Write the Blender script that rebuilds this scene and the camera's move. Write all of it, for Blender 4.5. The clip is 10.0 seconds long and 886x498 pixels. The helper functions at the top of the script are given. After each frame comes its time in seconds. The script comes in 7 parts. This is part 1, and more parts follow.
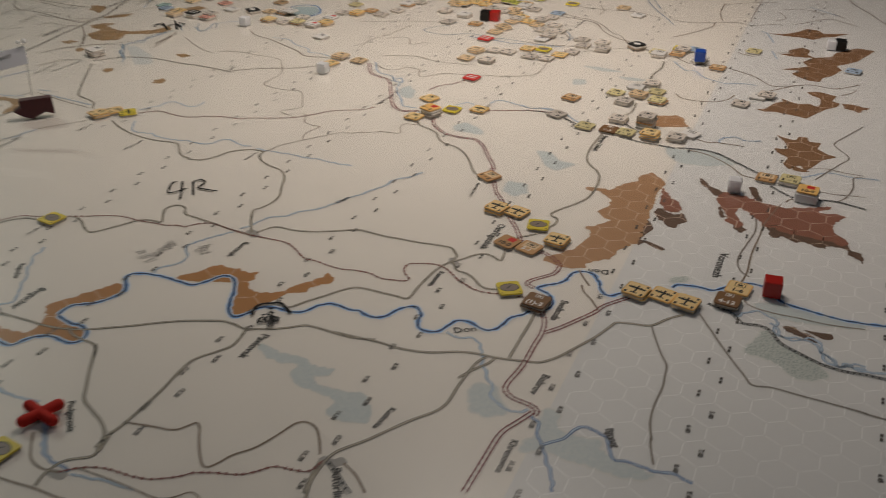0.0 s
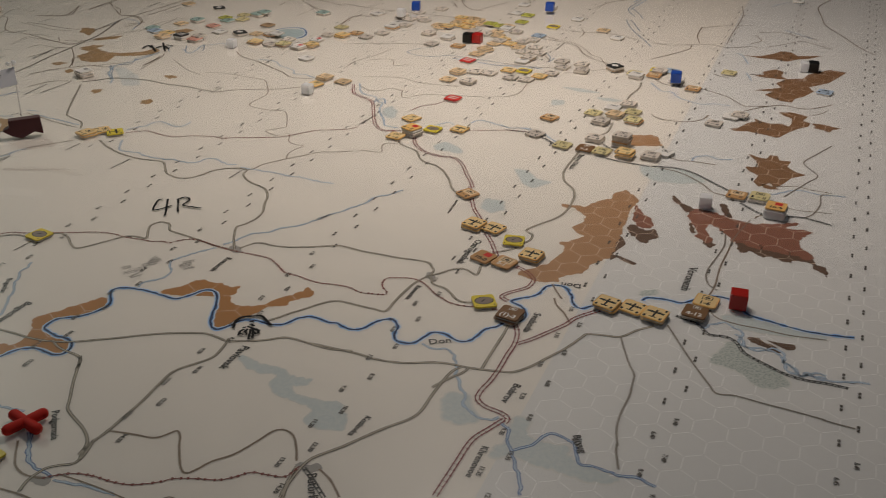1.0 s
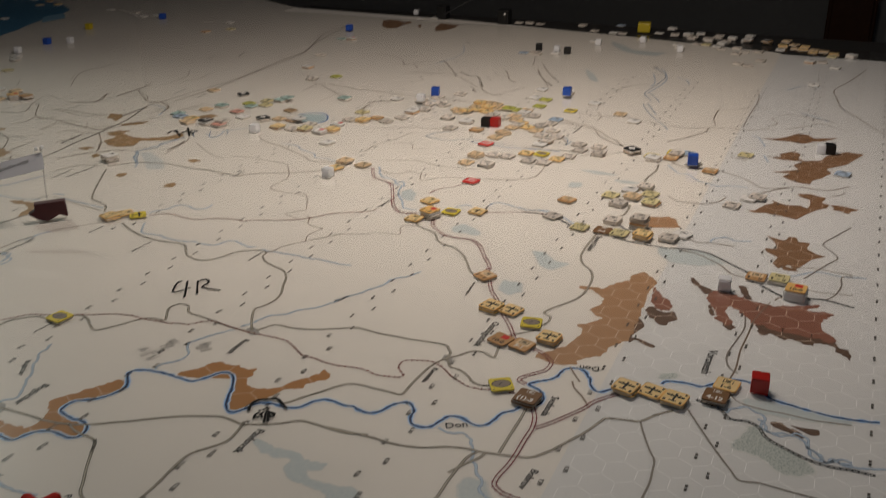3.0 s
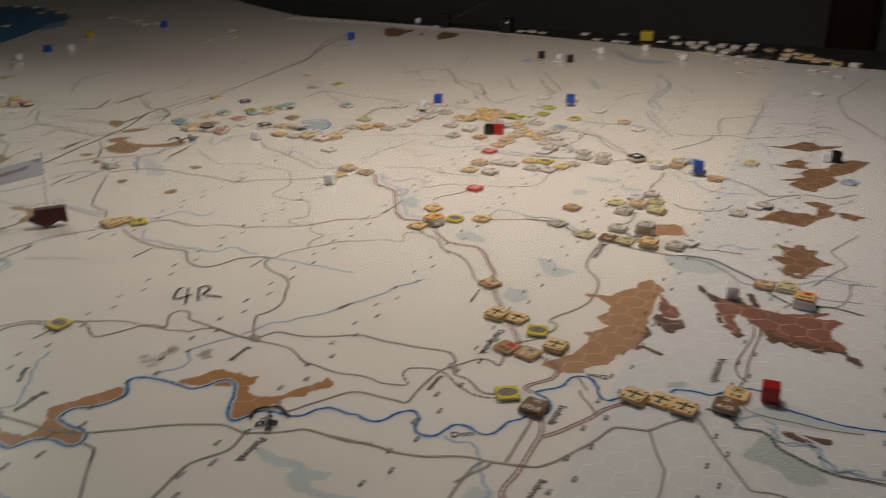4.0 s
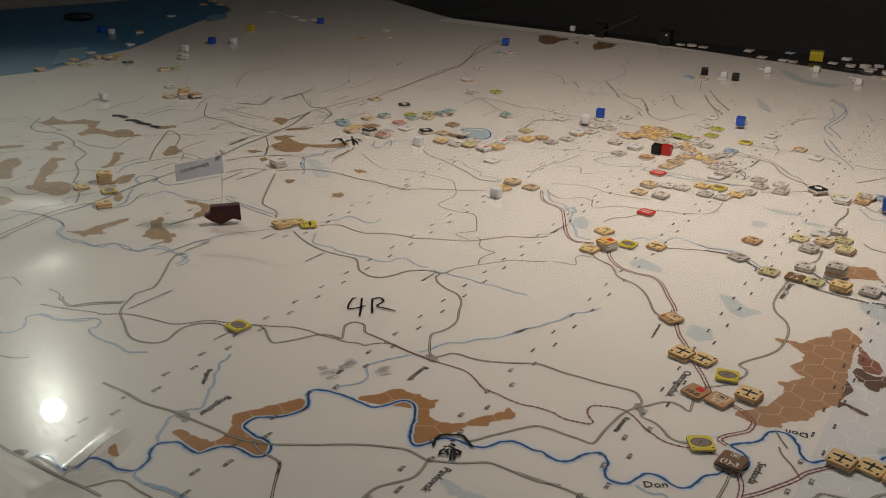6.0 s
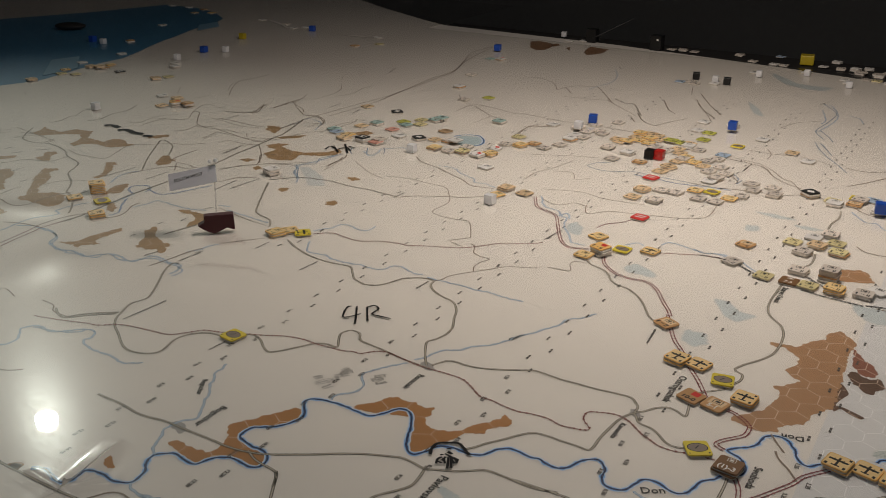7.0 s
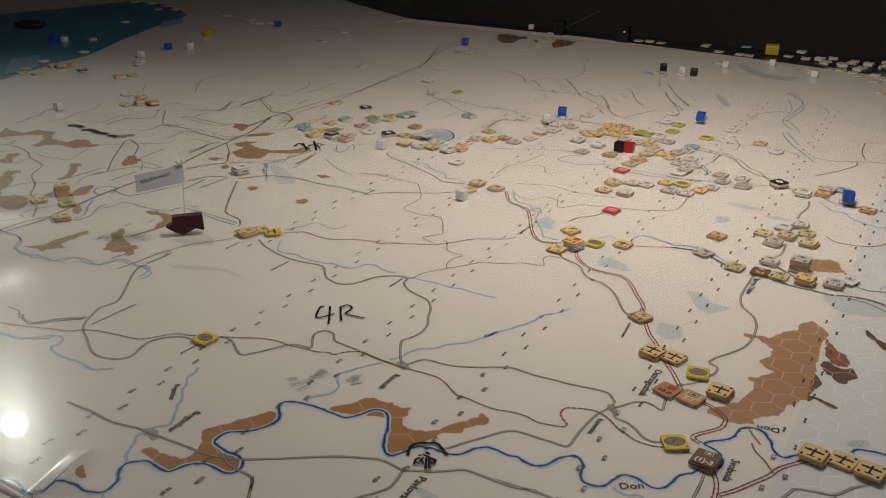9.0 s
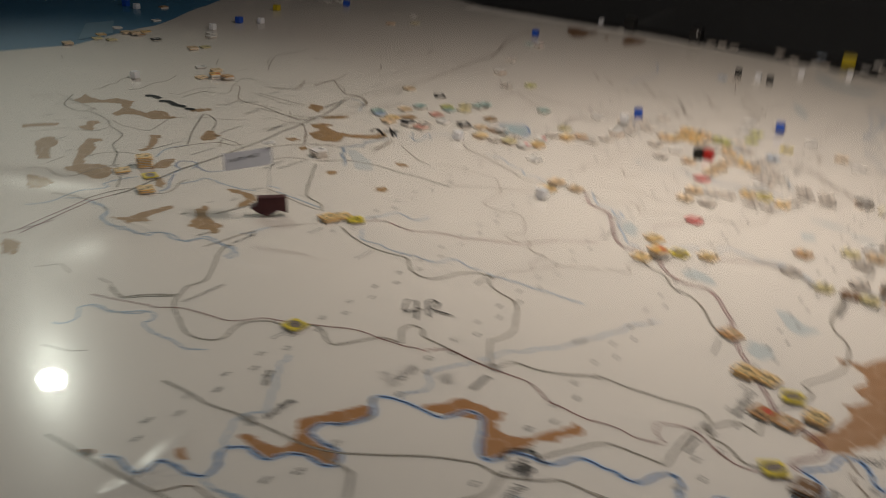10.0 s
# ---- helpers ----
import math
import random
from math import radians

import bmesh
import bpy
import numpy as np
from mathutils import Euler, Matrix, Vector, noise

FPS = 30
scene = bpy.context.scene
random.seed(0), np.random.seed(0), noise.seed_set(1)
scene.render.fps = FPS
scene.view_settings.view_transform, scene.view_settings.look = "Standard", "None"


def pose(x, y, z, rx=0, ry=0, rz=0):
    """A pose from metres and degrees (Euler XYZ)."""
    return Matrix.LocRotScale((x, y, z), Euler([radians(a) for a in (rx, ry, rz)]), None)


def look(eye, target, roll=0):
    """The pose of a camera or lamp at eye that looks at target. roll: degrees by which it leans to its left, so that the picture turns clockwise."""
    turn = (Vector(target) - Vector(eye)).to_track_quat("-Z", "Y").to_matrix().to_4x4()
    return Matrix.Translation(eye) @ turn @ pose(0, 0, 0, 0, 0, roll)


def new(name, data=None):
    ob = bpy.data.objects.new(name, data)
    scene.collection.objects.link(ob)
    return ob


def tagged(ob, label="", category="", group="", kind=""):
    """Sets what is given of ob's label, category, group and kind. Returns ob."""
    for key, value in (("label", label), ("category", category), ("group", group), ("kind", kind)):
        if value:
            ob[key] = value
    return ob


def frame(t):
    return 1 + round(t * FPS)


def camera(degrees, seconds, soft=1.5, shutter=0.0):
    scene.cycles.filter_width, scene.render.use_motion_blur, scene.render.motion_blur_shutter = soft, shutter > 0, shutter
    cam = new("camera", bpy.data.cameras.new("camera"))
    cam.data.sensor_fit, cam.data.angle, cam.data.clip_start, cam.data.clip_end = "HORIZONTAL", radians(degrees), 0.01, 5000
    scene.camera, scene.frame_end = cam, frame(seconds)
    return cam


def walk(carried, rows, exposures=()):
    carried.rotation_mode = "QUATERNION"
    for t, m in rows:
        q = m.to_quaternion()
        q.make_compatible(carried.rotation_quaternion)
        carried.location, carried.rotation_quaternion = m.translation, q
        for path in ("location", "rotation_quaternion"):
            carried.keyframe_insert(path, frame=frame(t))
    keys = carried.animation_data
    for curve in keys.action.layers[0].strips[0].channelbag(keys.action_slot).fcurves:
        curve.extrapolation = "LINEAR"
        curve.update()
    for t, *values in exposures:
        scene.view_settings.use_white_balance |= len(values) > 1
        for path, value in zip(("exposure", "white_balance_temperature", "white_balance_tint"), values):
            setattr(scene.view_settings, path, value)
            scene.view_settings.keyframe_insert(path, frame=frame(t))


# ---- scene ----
cam = camera(50.9, 10.0, soft=0.7, shutter=1.5)
PATH = [
    (0, (0.24, -0.41, 0.254), (-0.45, 1.186, -0.735), -0.1),
    (0.5, (0.244, -0.42, 0.256), (-0.472, 1.175, -0.714), -0.6),
    (1, (0.253, -0.42, 0.258), (-0.429, 1.203, -0.691), 0.1),
    (1.5, (0.255, -0.418, 0.256), (-0.462, 1.198, -0.679), -0.2),
    (2, (0.255, -0.423, 0.26), (-0.535, 1.188, -0.622), -0.7),
    (2.5, (0.252, -0.421, 0.259), (-0.543, 1.201, -0.598), -0.6),
    (2.7, (0.256, -0.42, 0.26), (-0.51, 1.231, -0.567), -0.7),
    (3.8, (0.251, -0.416, 0.254), (-0.496, 1.274, -0.513), -0.4),
    (4, (0.25, -0.415, 0.254), (-0.506, 1.268, -0.519), -0.4),
    (4.5, (0.218, -0.417, 0.255), (-0.639, 1.208, -0.536), 1.3),
    (5, (0.204, -0.417, 0.262), (-0.747, 1.152, -0.534), 1.0),
    (5.5, (0.203, -0.416, 0.261), (-0.764, 1.149, -0.523), 0.9),
    (7, (0.202, -0.416, 0.262), (-0.756, 1.165, -0.502), 0.5),
    (7.5, (0.202, -0.414, 0.263), (-0.737, 1.179, -0.5), 0.3),
    (8, (0.202, -0.413, 0.263), (-0.716, 1.194, -0.495), -0.1),
    (8.5, (0.199, -0.413, 0.264), (-0.702, 1.198, -0.505), 0.2),
    (9, (0.198, -0.413, 0.263), (-0.701, 1.195, -0.514), 0.2),
    (9.5, (0.195, -0.413, 0.264), (-0.697, 1.192, -0.529), 0.4),
    (9.7, (0.19, -0.413, 0.264), (-0.724, 1.171, -0.544), 1.3),
    (9.9, (0.179, -0.416, 0.272), (-0.786, 1.128, -0.556), 1.8),
    (10, (0.161, -0.427, 0.27), (-0.784, 1.137, -0.543), 3.4),
]

walk(cam, [(t, look(eye, target, roll)) for t, eye, target, roll in PATH], [(0, -0.06), (2.7, -0.06), (4.5, 0.0), (10, 0.0)])

# ---------------------------------------------------------------- light
MM = 0.001
HEX = 15.5            # hexes of the printed grid, flat to flat, in mm
ORIGIN_ROW = 25       # grid row that lies at x = 0
FILM = 0.8            # top of the clear cover sheet over the maps, mm

world = bpy.data.worlds.new("room_air")
scene.world = world
world.use_nodes = True
world.node_tree.nodes["Background"].inputs["Color"].default_value = (1.0, 0.93, 0.86, 1)
world.node_tree.nodes["Background"].inputs["Strength"].default_value = 0.02

LAMP_AT = Vector((-2.304, 1.170, 1.470))        # small bright lamp whose mirror image lies on the cover sheet
MAIN_AT = Vector((-0.01, 0.29, 0.57))        # shaded pendant lamp over the table
REAR_AT = Vector((0.25, -1.05, 1.60))        # unseen cool fill, added behind the camera to brighten sides facing it
MAIN_TO = Vector((-0.02, 0.57, 0.0))         # where its tilted shade points


def light(name, kind, at, energy, colour, size, target=None):
    data = bpy.data.lights.new(name, kind)
    data.energy, data.color = energy, colour
    if kind == "SPOT":
        data.spot_size, data.spot_blend = radians(27), 1.0
    if kind == "AREA":
        data.shape, data.size = "DISK", size
    else:
        data.shadow_soft_size = size
    ob = new(name, data)
    ob.matrix_world = look(at, target if target is not None else at + Vector((0, 0.0001, -1)))
    return ob


light("ceiling_glow", "AREA", MAIN_AT, 2.5, (1.0, 0.885, 0.78), 0.22, MAIN_TO)
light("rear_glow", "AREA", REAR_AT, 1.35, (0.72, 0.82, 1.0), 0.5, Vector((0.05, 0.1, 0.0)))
light("bulb_glow", "SPOT", LAMP_AT, 33.0, (0.95, 1.0, 0.87), 0.036, Vector((-0.33, -0.06, 0.0)))


# ---------------------------------------------------------------- materials
def nodes_of(name):
    m = bpy.data.materials.new(name)
    m.use_nodes = True
    nt = m.node_tree
    return m, nt, nt.nodes["Principled BSDF"]


def plain(name, colour, rough=0.55, grain=0.10, scale=220.0, spec=0.4, bump=0.0, metal=0.0, random_amount=0.0, stain=0.06):
    """A surface with fine grain and broad stains over one base colour."""
    m, nt, b = nodes_of(name)
    n = nt.nodes
    geo = n.new("ShaderNodeNewGeometry")
    fine, broad = n.new("ShaderNodeTexNoise"), n.new("ShaderNodeTexNoise")
    fine.inputs["Scale"].default_value, broad.inputs["Scale"].default_value = scale, scale / 18
    fine.inputs["Detail"].default_value = broad.inputs["Detail"].default_value = 3
    for tex in (fine, broad):
        nt.links.new(geo.outputs["Position"], tex.inputs["Vector"])
    total = n.new("ShaderNodeMath")
    total.operation = "MULTIPLY_ADD"
    total.inputs[1].default_value, total.inputs[2].default_value = grain * 2, 1 - grain
    nt.links.new(fine.outputs["Fac"], total.inputs[0])
    wide = n.new("ShaderNodeMath")
    wide.operation = "MULTIPLY_ADD"
    wide.inputs[1].default_value, wide.inputs[2].default_value = stain * 2, 1 - stain
    nt.links.new(broad.outputs["Fac"], wide.inputs[0])
    mul = n.new("ShaderNodeMath")
    mul.operation = "MULTIPLY"
    nt.links.new(total.outputs[0], mul.inputs[0])
    nt.links.new(wide.outputs[0], mul.inputs[1])
    value = mul.outputs[0]
    if random_amount:
        info = n.new("ShaderNodeObjectInfo")
        vary = n.new("ShaderNodeMath")
        vary.operation = "MULTIPLY_ADD"
        vary.inputs[1].default_value, vary.inputs[2].default_value = random_amount * 2, 1 - random_amount
        nt.links.new(info.outputs["Random"], vary.inputs[0])
        both = n.new("ShaderNodeMath")
        both.operation = "MULTIPLY"
        nt.links.new(value, both.inputs[0])
        nt.links.new(vary.outputs[0], both.inputs[1])
        value = both.outputs[0]
    mix = n.new("ShaderNodeVectorMath")
    mix.operation = "SCALE"
    mix.inputs[0].default_value = colour
    nt.links.new(value, mix.inputs["Scale"])
    nt.links.new(mix.outputs[0], b.inputs["Base Color"])
    b.inputs["Roughness"].default_value = rough
    b.inputs["Specular IOR Level"].default_value = spec
    b.inputs["Metallic"].default_value = metal
    if bump:
        bp = n.new("ShaderNodeBump")
        bp.inputs["Strength"].default_value, bp.inputs["Distance"].default_value = 1.0, bump
        nt.links.new(fine.outputs["Fac"], bp.inputs["Height"])
        nt.links.new(bp.outputs[0], b.inputs["Normal"])
    return m


def speckled(name, ground, dots, density, scale):
    """Printed stipple: small dots of one ink over another."""
    m, nt, b = nodes_of(name)
    n = nt.nodes
    geo = n.new("ShaderNodeNewGeometry")
    noise_tex = n.new("ShaderNodeTexNoise")
    noise_tex.inputs["Scale"].default_value, noise_tex.inputs["Detail"].default_value = scale, 4
    nt.links.new(geo.outputs["Position"], noise_tex.inputs["Vector"])
    ramp = n.new("ShaderNodeValToRGB")
    ramp.color_ramp.elements[0].position, ramp.color_ramp.elements[1].position = density - 0.05, density + 0.05
    ramp.color_ramp.elements[0].color, ramp.color_ramp.elements[1].color = (*dots, 1), (*ground, 1)
    nt.links.new(noise_tex.outputs["Fac"], ramp.inputs["Fac"])
    nt.links.new(ramp.outputs["Color"], b.inputs["Base Color"])
    b.inputs["Roughness"].default_value = 0.6
    return m


def film_material():
    """Thin clear plastic: see-through, with a sharp and a hazy gloss by Fresnel."""
    m = bpy.data.materials.new("clear_film")
    m.use_nodes = True
    nt = m.node_tree
    nt.nodes.clear()
    n = nt.nodes
    out = n.new("ShaderNodeOutputMaterial")
    clear = n.new("ShaderNodeBsdfTransparent")
    clear.inputs["Color"].default_value = (0.985, 0.985, 0.975, 1)
    sharp, middle, hazy = (n.new("ShaderNodeBsdfGlossy") for _ in range(3))
    for g, rough in ((sharp, 0.006), (middle, 0.17), (hazy, 0.36)):
        g.inputs["Roughness"].default_value = rough
    geo = n.new("ShaderNodeNewGeometry")
    wave = n.new("ShaderNodeTexNoise")
    wave.inputs["Scale"].default_value, wave.inputs["Detail"].default_value = 9.0, 2
    nt.links.new(geo.outputs["Position"], wave.inputs["Vector"])
    b1 = n.new("ShaderNodeBump")
    b1.inputs["Strength"].default_value, b1.inputs["Distance"].default_value = 1.0, 0.00005
    nt.links.new(wave.outputs["Fac"], b1.inputs["Height"])
    # fine hair scratches in many directions
    total = None
    for k in range(10):
        turn = n.new("ShaderNodeMapping")
        turn.inputs["Rotation"].default_value = (0, 0, radians(11 + 18.0 * k))
        turn.inputs["Scale"].default_value = (45 + 8 * k, 3200 + 130 * k, 1)
        nt.links.new(geo.outputs["Position"], turn.inputs["Vector"])
        hair = n.new("ShaderNodeTexNoise")
        hair.inputs["Scale"].default_value, hair.inputs["Detail"].default_value = 1.0, 1
        nt.links.new(turn.outputs[0], hair.inputs["Vector"])
        cut = n.new("ShaderNodeMapRange")
        cut.inputs["From Min"].default_value, cut.inputs["From Max"].default_value = 0.68, 0.80
        nt.links.new(hair.outputs["Fac"], cut.inputs["Value"])
        if total is None:
            total = cut.outputs[0]
        else:
            add = n.new("ShaderNodeMath")
            nt.links.new(total, add.inputs[0])
            nt.links.new(cut.outputs[0], add.inputs[1])
            total = add.outputs[0]
    b2 = n.new("ShaderNodeBump")
    b2.inputs["Strength"].default_value, b2.inputs["Distance"].default_value = 1.0, 0.000006
    nt.links.new(total, b2.inputs["Height"])
    nt.links.new(b1.outputs[0], b2.inputs["Normal"])
    nt.links.new(b1.outputs[0], sharp.inputs["Normal"])
    for g in (middle, hazy):
        nt.links.new(b2.outputs[0], g.inputs["Normal"])
    soft_gloss, gloss = n.new("ShaderNodeMixShader"), n.new("ShaderNodeMixShader")
    soft_gloss.inputs["Fac"].default_value, gloss.inputs["Fac"].default_value = 0.55, 0.58
    nt.links.new(middle.outputs[0], soft_gloss.inputs[1])
    nt.links.new(hazy.outputs[0], soft_gloss.inputs[2])
    nt.links.new(sharp.outputs[0], gloss.inputs[1])
    nt.links.new(soft_gloss.outputs[0], gloss.inputs[2])
    fres = n.new("ShaderNodeFresnel")
    fres.inputs["IOR"].default_value = 1.47
    mix = n.new("ShaderNodeMixShader")
    nt.links.new(fres.outputs[0], mix.inputs["Fac"])
    nt.links.new(clear.outputs[0], mix.inputs[1])
    nt.links.new(gloss.outputs[0], mix.inputs[2])
    nt.links.new(mix.outputs[0], out.inputs["Surface"])
    return m


M = {
    "paper": plain("map_paper_cream", (0.80, 0.755, 0.70), 0.6, 0.03, 260, stain=0.03),
    "paper_north": plain("map_paper_grey", (0.725, 0.715, 0.705), 0.6, 0.03, 260, stain=0.04),
    "don_wash": plain("river_wash_ink", (0.66, 0.72, 0.80), 0.6, 0.05),
    "don_halo": plain("river_halo_ink", (0.24, 0.46, 0.80), 0.6, 0.05),
    "don": plain("river_ink", (0.008, 0.03, 0.11), 0.6, 0.05),
    "creek_edge": plain("creek_edge_ink", (0.20, 0.29, 0.44), 0.6, 0.05),
    "creek": plain("creek_ink", (0.50, 0.60, 0.70), 0.6, 0.05),
    "river": plain("brook_ink", (0.07, 0.15, 0.36), 0.6, 0.05),
    "shore": plain("shore_ink", (0.16, 0.25, 0.36), 0.6, 0.05),
    "road_edge": plain("road_edge_ink", (0.07, 0.06, 0.045), 0.6, 0.05),
    "road": plain("road_fill_ink", (0.50, 0.45, 0.37), 0.6, 0.05),
    "grey_road": plain("grey_sheet_road_ink", (0.27, 0.24, 0.21), 0.6, 0.08),
    "track": plain("track_ink", (0.26, 0.20, 0.15), 0.6, 0.05),
    "rail": plain("rail_ink", (0.22, 0.055, 0.045), 0.6, 0.05),
    "blackrail": plain("black_rail_ink", (0.08, 0.08, 0.08), 0.6, 0.05),
    "redrail": plain("red_rail_ink", (0.20, 0.022, 0.03), 0.6, 0.05),
    "ink": plain("black_ink", (0.035, 0.033, 0.03), 0.55, 0.05),
    "greyink": plain("grey_label_ink", (0.10, 0.09, 0.08), 0.6, 0.05),
    "marker": plain("felt_marker_ink", (0.012, 0.012, 0.014), 0.35, 0.1),
    "hill": plain("hill_tint_ink", (0.46, 0.225, 0.075), 0.6, 0.06),
    "hillpale": plain("hill_pale_ink", (0.45, 0.265, 0.14), 0.6, 0.05),
    # Hill ink paled: the cover sheet's washing-out reflection is put into the colour.
    "hillhazed": plain("hill_tan_ink", (0.42, 0.27, 0.13), 0.6, 0.06),
    "lowland": plain("lowland_tint_ink", (0.66, 0.67, 0.66), 0.6, 0.04),
    "hill2": plain("hill_brown_ink", (0.28, 0.155, 0.08), 0.6, 0.06),
    "ridge": plain("ridge_ink", (0.30, 0.13, 0.085), 0.6, 0.06),
    "ridgedark": plain("ridge_dark_ink", (0.15, 0.09, 0.06), 0.6, 0.06),
    "wood": speckled("wood_stipple_ink", (0.60, 0.635, 0.63), (0.56, 0.605, 0.61), 0.50, 500),
    "marsh": speckled("marsh_stipple_ink", (0.58, 0.60, 0.57), (0.37, 0.42, 0.40), 0.46, 900),
    "fringe0": plain("wood_fringe_ink", (0.645, 0.65, 0.63), 0.6, 0.04),
    "fringe1": plain("wood_outer_fringe_ink", (0.70, 0.685, 0.655), 0.6, 0.04),
    "lake": plain("lake_ink", (0.47, 0.56, 0.58), 0.6, 0.05),
    "sea": plain("sea_ink", (0.085, 0.29, 0.47), 0.6, 0.05, 60, stain=0.12),
    "hexline": plain("hex_line_ink", (0.90, 0.89, 0.88), 0.6, 0.03),
    "hexline_hill": plain("hex_line_on_hill_ink", (0.70, 0.54, 0.42), 0.6, 0.03),
    "town": plain("town_tint_ink", (0.40, 0.38, 0.36), 0.6, 0.1),
    "film": film_material(),
    "table": plain("table_top_board", (0.03, 0.025, 0.022), 0.45, 0.2, 60),
    "table_dark": plain("table_edge_black", (0.025, 0.024, 0.024), 0.6, 0.2, 60),
    "dark_wood": plain("dark_stained_wood", (0.10, 0.035, 0.012), 0.5, 0.25, 40),
    "carpet": plain("dark_grey_carpet", (0.13, 0.13, 0.13), 0.95, 0.35, 300, 0.1, bump=0.002),
    "wall": plain("painted_wall", (0.34, 0.34, 0.335), 0.8, 0.06, 40),
    "ceiling": plain("ceiling_paint", (0.55, 0.545, 0.53), 0.9, 0.05, 30),
    "metal": plain("dark_lamp_metal", (0.08, 0.08, 0.08), 0.4, 0.1, 120, metal=0.8),
    "board": plain("counter_core_board", (0.70, 0.65, 0.58), 0.8, 0.2, 900, 0.2, random_amount=0.15),
    "c_orange": plain("counter_orange", (0.91, 0.56, 0.19), 0.45, 0.08, 500, random_amount=0.12),
    "c_yellow": plain("counter_yellow", (0.84, 0.68, 0.07), 0.45, 0.08, 500, random_amount=0.08),
    "c_brown": plain("counter_brown", (0.25, 0.13, 0.055), 0.45, 0.08, 500, random_amount=0.1),
    "c_umber": plain("counter_umber", (0.60, 0.34, 0.15), 0.45, 0.08, 500, random_amount=0.12),
    "c_grey": plain("counter_grey", (0.76, 0.68, 0.60), 0.45, 0.08, 500, random_amount=0.15),
    "c_white": plain("counter_white", (0.84, 0.81, 0.77), 0.45, 0.05, 500, random_amount=0.08),
    "c_olive": plain("counter_olive", (0.78, 0.68, 0.36), 0.45, 0.08, 500, random_amount=0.12),
    "c_lime": plain("counter_lime", (0.58, 0.58, 0.12), 0.45, 0.08, 500, random_amount=0.12),
    "c_teal": plain("counter_teal", (0.40, 0.55, 0.51), 0.45, 0.08, 500, random_amount=0.12),
    "c_pink": plain("counter_pink", (0.74, 0.38, 0.30), 0.45, 0.08, 500, random_amount=0.12),
    "c_red": plain("counter_red", (0.72, 0.05, 0.04), 0.45, 0.08, 500, random_amount=0.05),
    "c_black": plain("counter_black", (0.03, 0.03, 0.03), 0.45, 0.08, 500),
    "c_blue": plain("counter_light_blue", (0.45, 0.56, 0.70), 0.45, 0.08, 500),
    "c_tan": plain("counter_tan", (0.45, 0.30, 0.17), 0.45, 0.08, 500),
    "c_cream": plain("counter_cream", (0.95, 0.70, 0.34), 0.45, 0.08, 500),
    "c_peach": plain("counter_peach", (0.84, 0.62, 0.38), 0.45, 0.08, 500, random_amount=0.12),
    "c_dun": plain("counter_dun_oval", (0.30, 0.24, 0.20), 0.45, 0.08, 500),
    "k_red": plain("cube_red_plastic", (0.52, 0.02, 0.015), 0.3, 0.06, 300, 0.5),
    "cross": plain("cross_red_paint", (0.62, 0.03, 0.02), 0.65, 0.12, 300, 0.2),
    "tray": plain("silver_tray_plastic", (0.80, 0.80, 0.80), 0.25, 0.05, 300, 0.6),
    "k_blue": plain("cube_blue_plastic", (0.02, 0.09, 0.48), 0.3, 0.06, 300, 0.5),
    "k_black": plain("cube_black_plastic", (0.012, 0.012, 0.012), 0.3, 0.06, 300, 0.5),
    "k_white": plain("cube_white_plastic", (0.85, 0.85, 0.88), 0.35, 0.04, 300, 0.5),
    "k_yellow": plain("cube_yellow_plastic", (0.55, 0.42, 0.02), 0.3, 0.06, 300, 0.5),
    "maroon": plain("maroon_painted_wood", (0.075, 0.009, 0.012), 0.5, 0.15, 200, 0.5),
    "card": plain("white_card", (0.72, 0.72, 0.76), 0.7, 0.04, 300),
    "pale_blue_card": plain("pale_blue_card", (0.20, 0.36, 0.48), 0.6, 0.05, 300),
}


def clear_plastic():
    m, nt, b = nodes_of("clear_acrylic")
    b.inputs["Transmission Weight"].default_value, b.inputs["Roughness"].default_value = 1.0, 0.05
    b.inputs["IOR"].default_value = 1.3
    return m


M["acrylic"] = clear_plastic()
milky = M["k_white"].node_tree.nodes["Principled BSDF"]
milky.inputs["Subsurface Weight"].default_value = 0.8
milky.inputs["Subsurface Radius"].default_value = (1.0, 1.0, 1.0)
milky.inputs["Subsurface Scale"].default_value = 0.007


def thin_paper():
    """White paper that lets some light through."""
    m, nt, b = nodes_of("thin_white_paper")
    b.inputs["Base Color"].default_value, b.inputs["Roughness"].default_value = (0.90, 0.90, 0.93, 1), 0.8
    t = nt.nodes.new("ShaderNodeBsdfTranslucent")
    t.inputs["Color"].default_value = (0.90, 0.90, 0.93, 1)
    mix = nt.nodes.new("ShaderNodeMixShader")
    mix.inputs["Fac"].default_value = 0.15
    nt.links.new(b.outputs[0], mix.inputs[1])
    nt.links.new(t.outputs[0], mix.inputs[2])
    nt.links.new(mix.outputs[0], nt.nodes["Material Output"].inputs["Surface"])
    return m


M["card"] = thin_paper()


# ---------------------------------------------------------------- building helpers
def part(name, bm, material, parent=None, label="", smooth=False):
    me = bpy.data.meshes.new(name)
    bm.to_mesh(me)
    bm.free()
    me.materials.append(M[material] if isinstance(material, str) else material)
    if smooth:
        me.polygons.foreach_set("use_smooth", [True] * len(me.polygons))
    ob = new(name, me)
    ob.parent = parent
    if label:
        tagged(ob, label)
    return ob


def share(name, me, parent, m=None):
    ob = new(name, me)
    ob.parent = parent
    if m is not None:
        ob.matrix_basis = m
    return ob


def thing(name, at=(0, 0, 0), turn=0.0):
    e = new(name)
    e.empty_display_size = 0.01
    e.matrix_basis = pose(*at, 0, 0, turn)
    return e


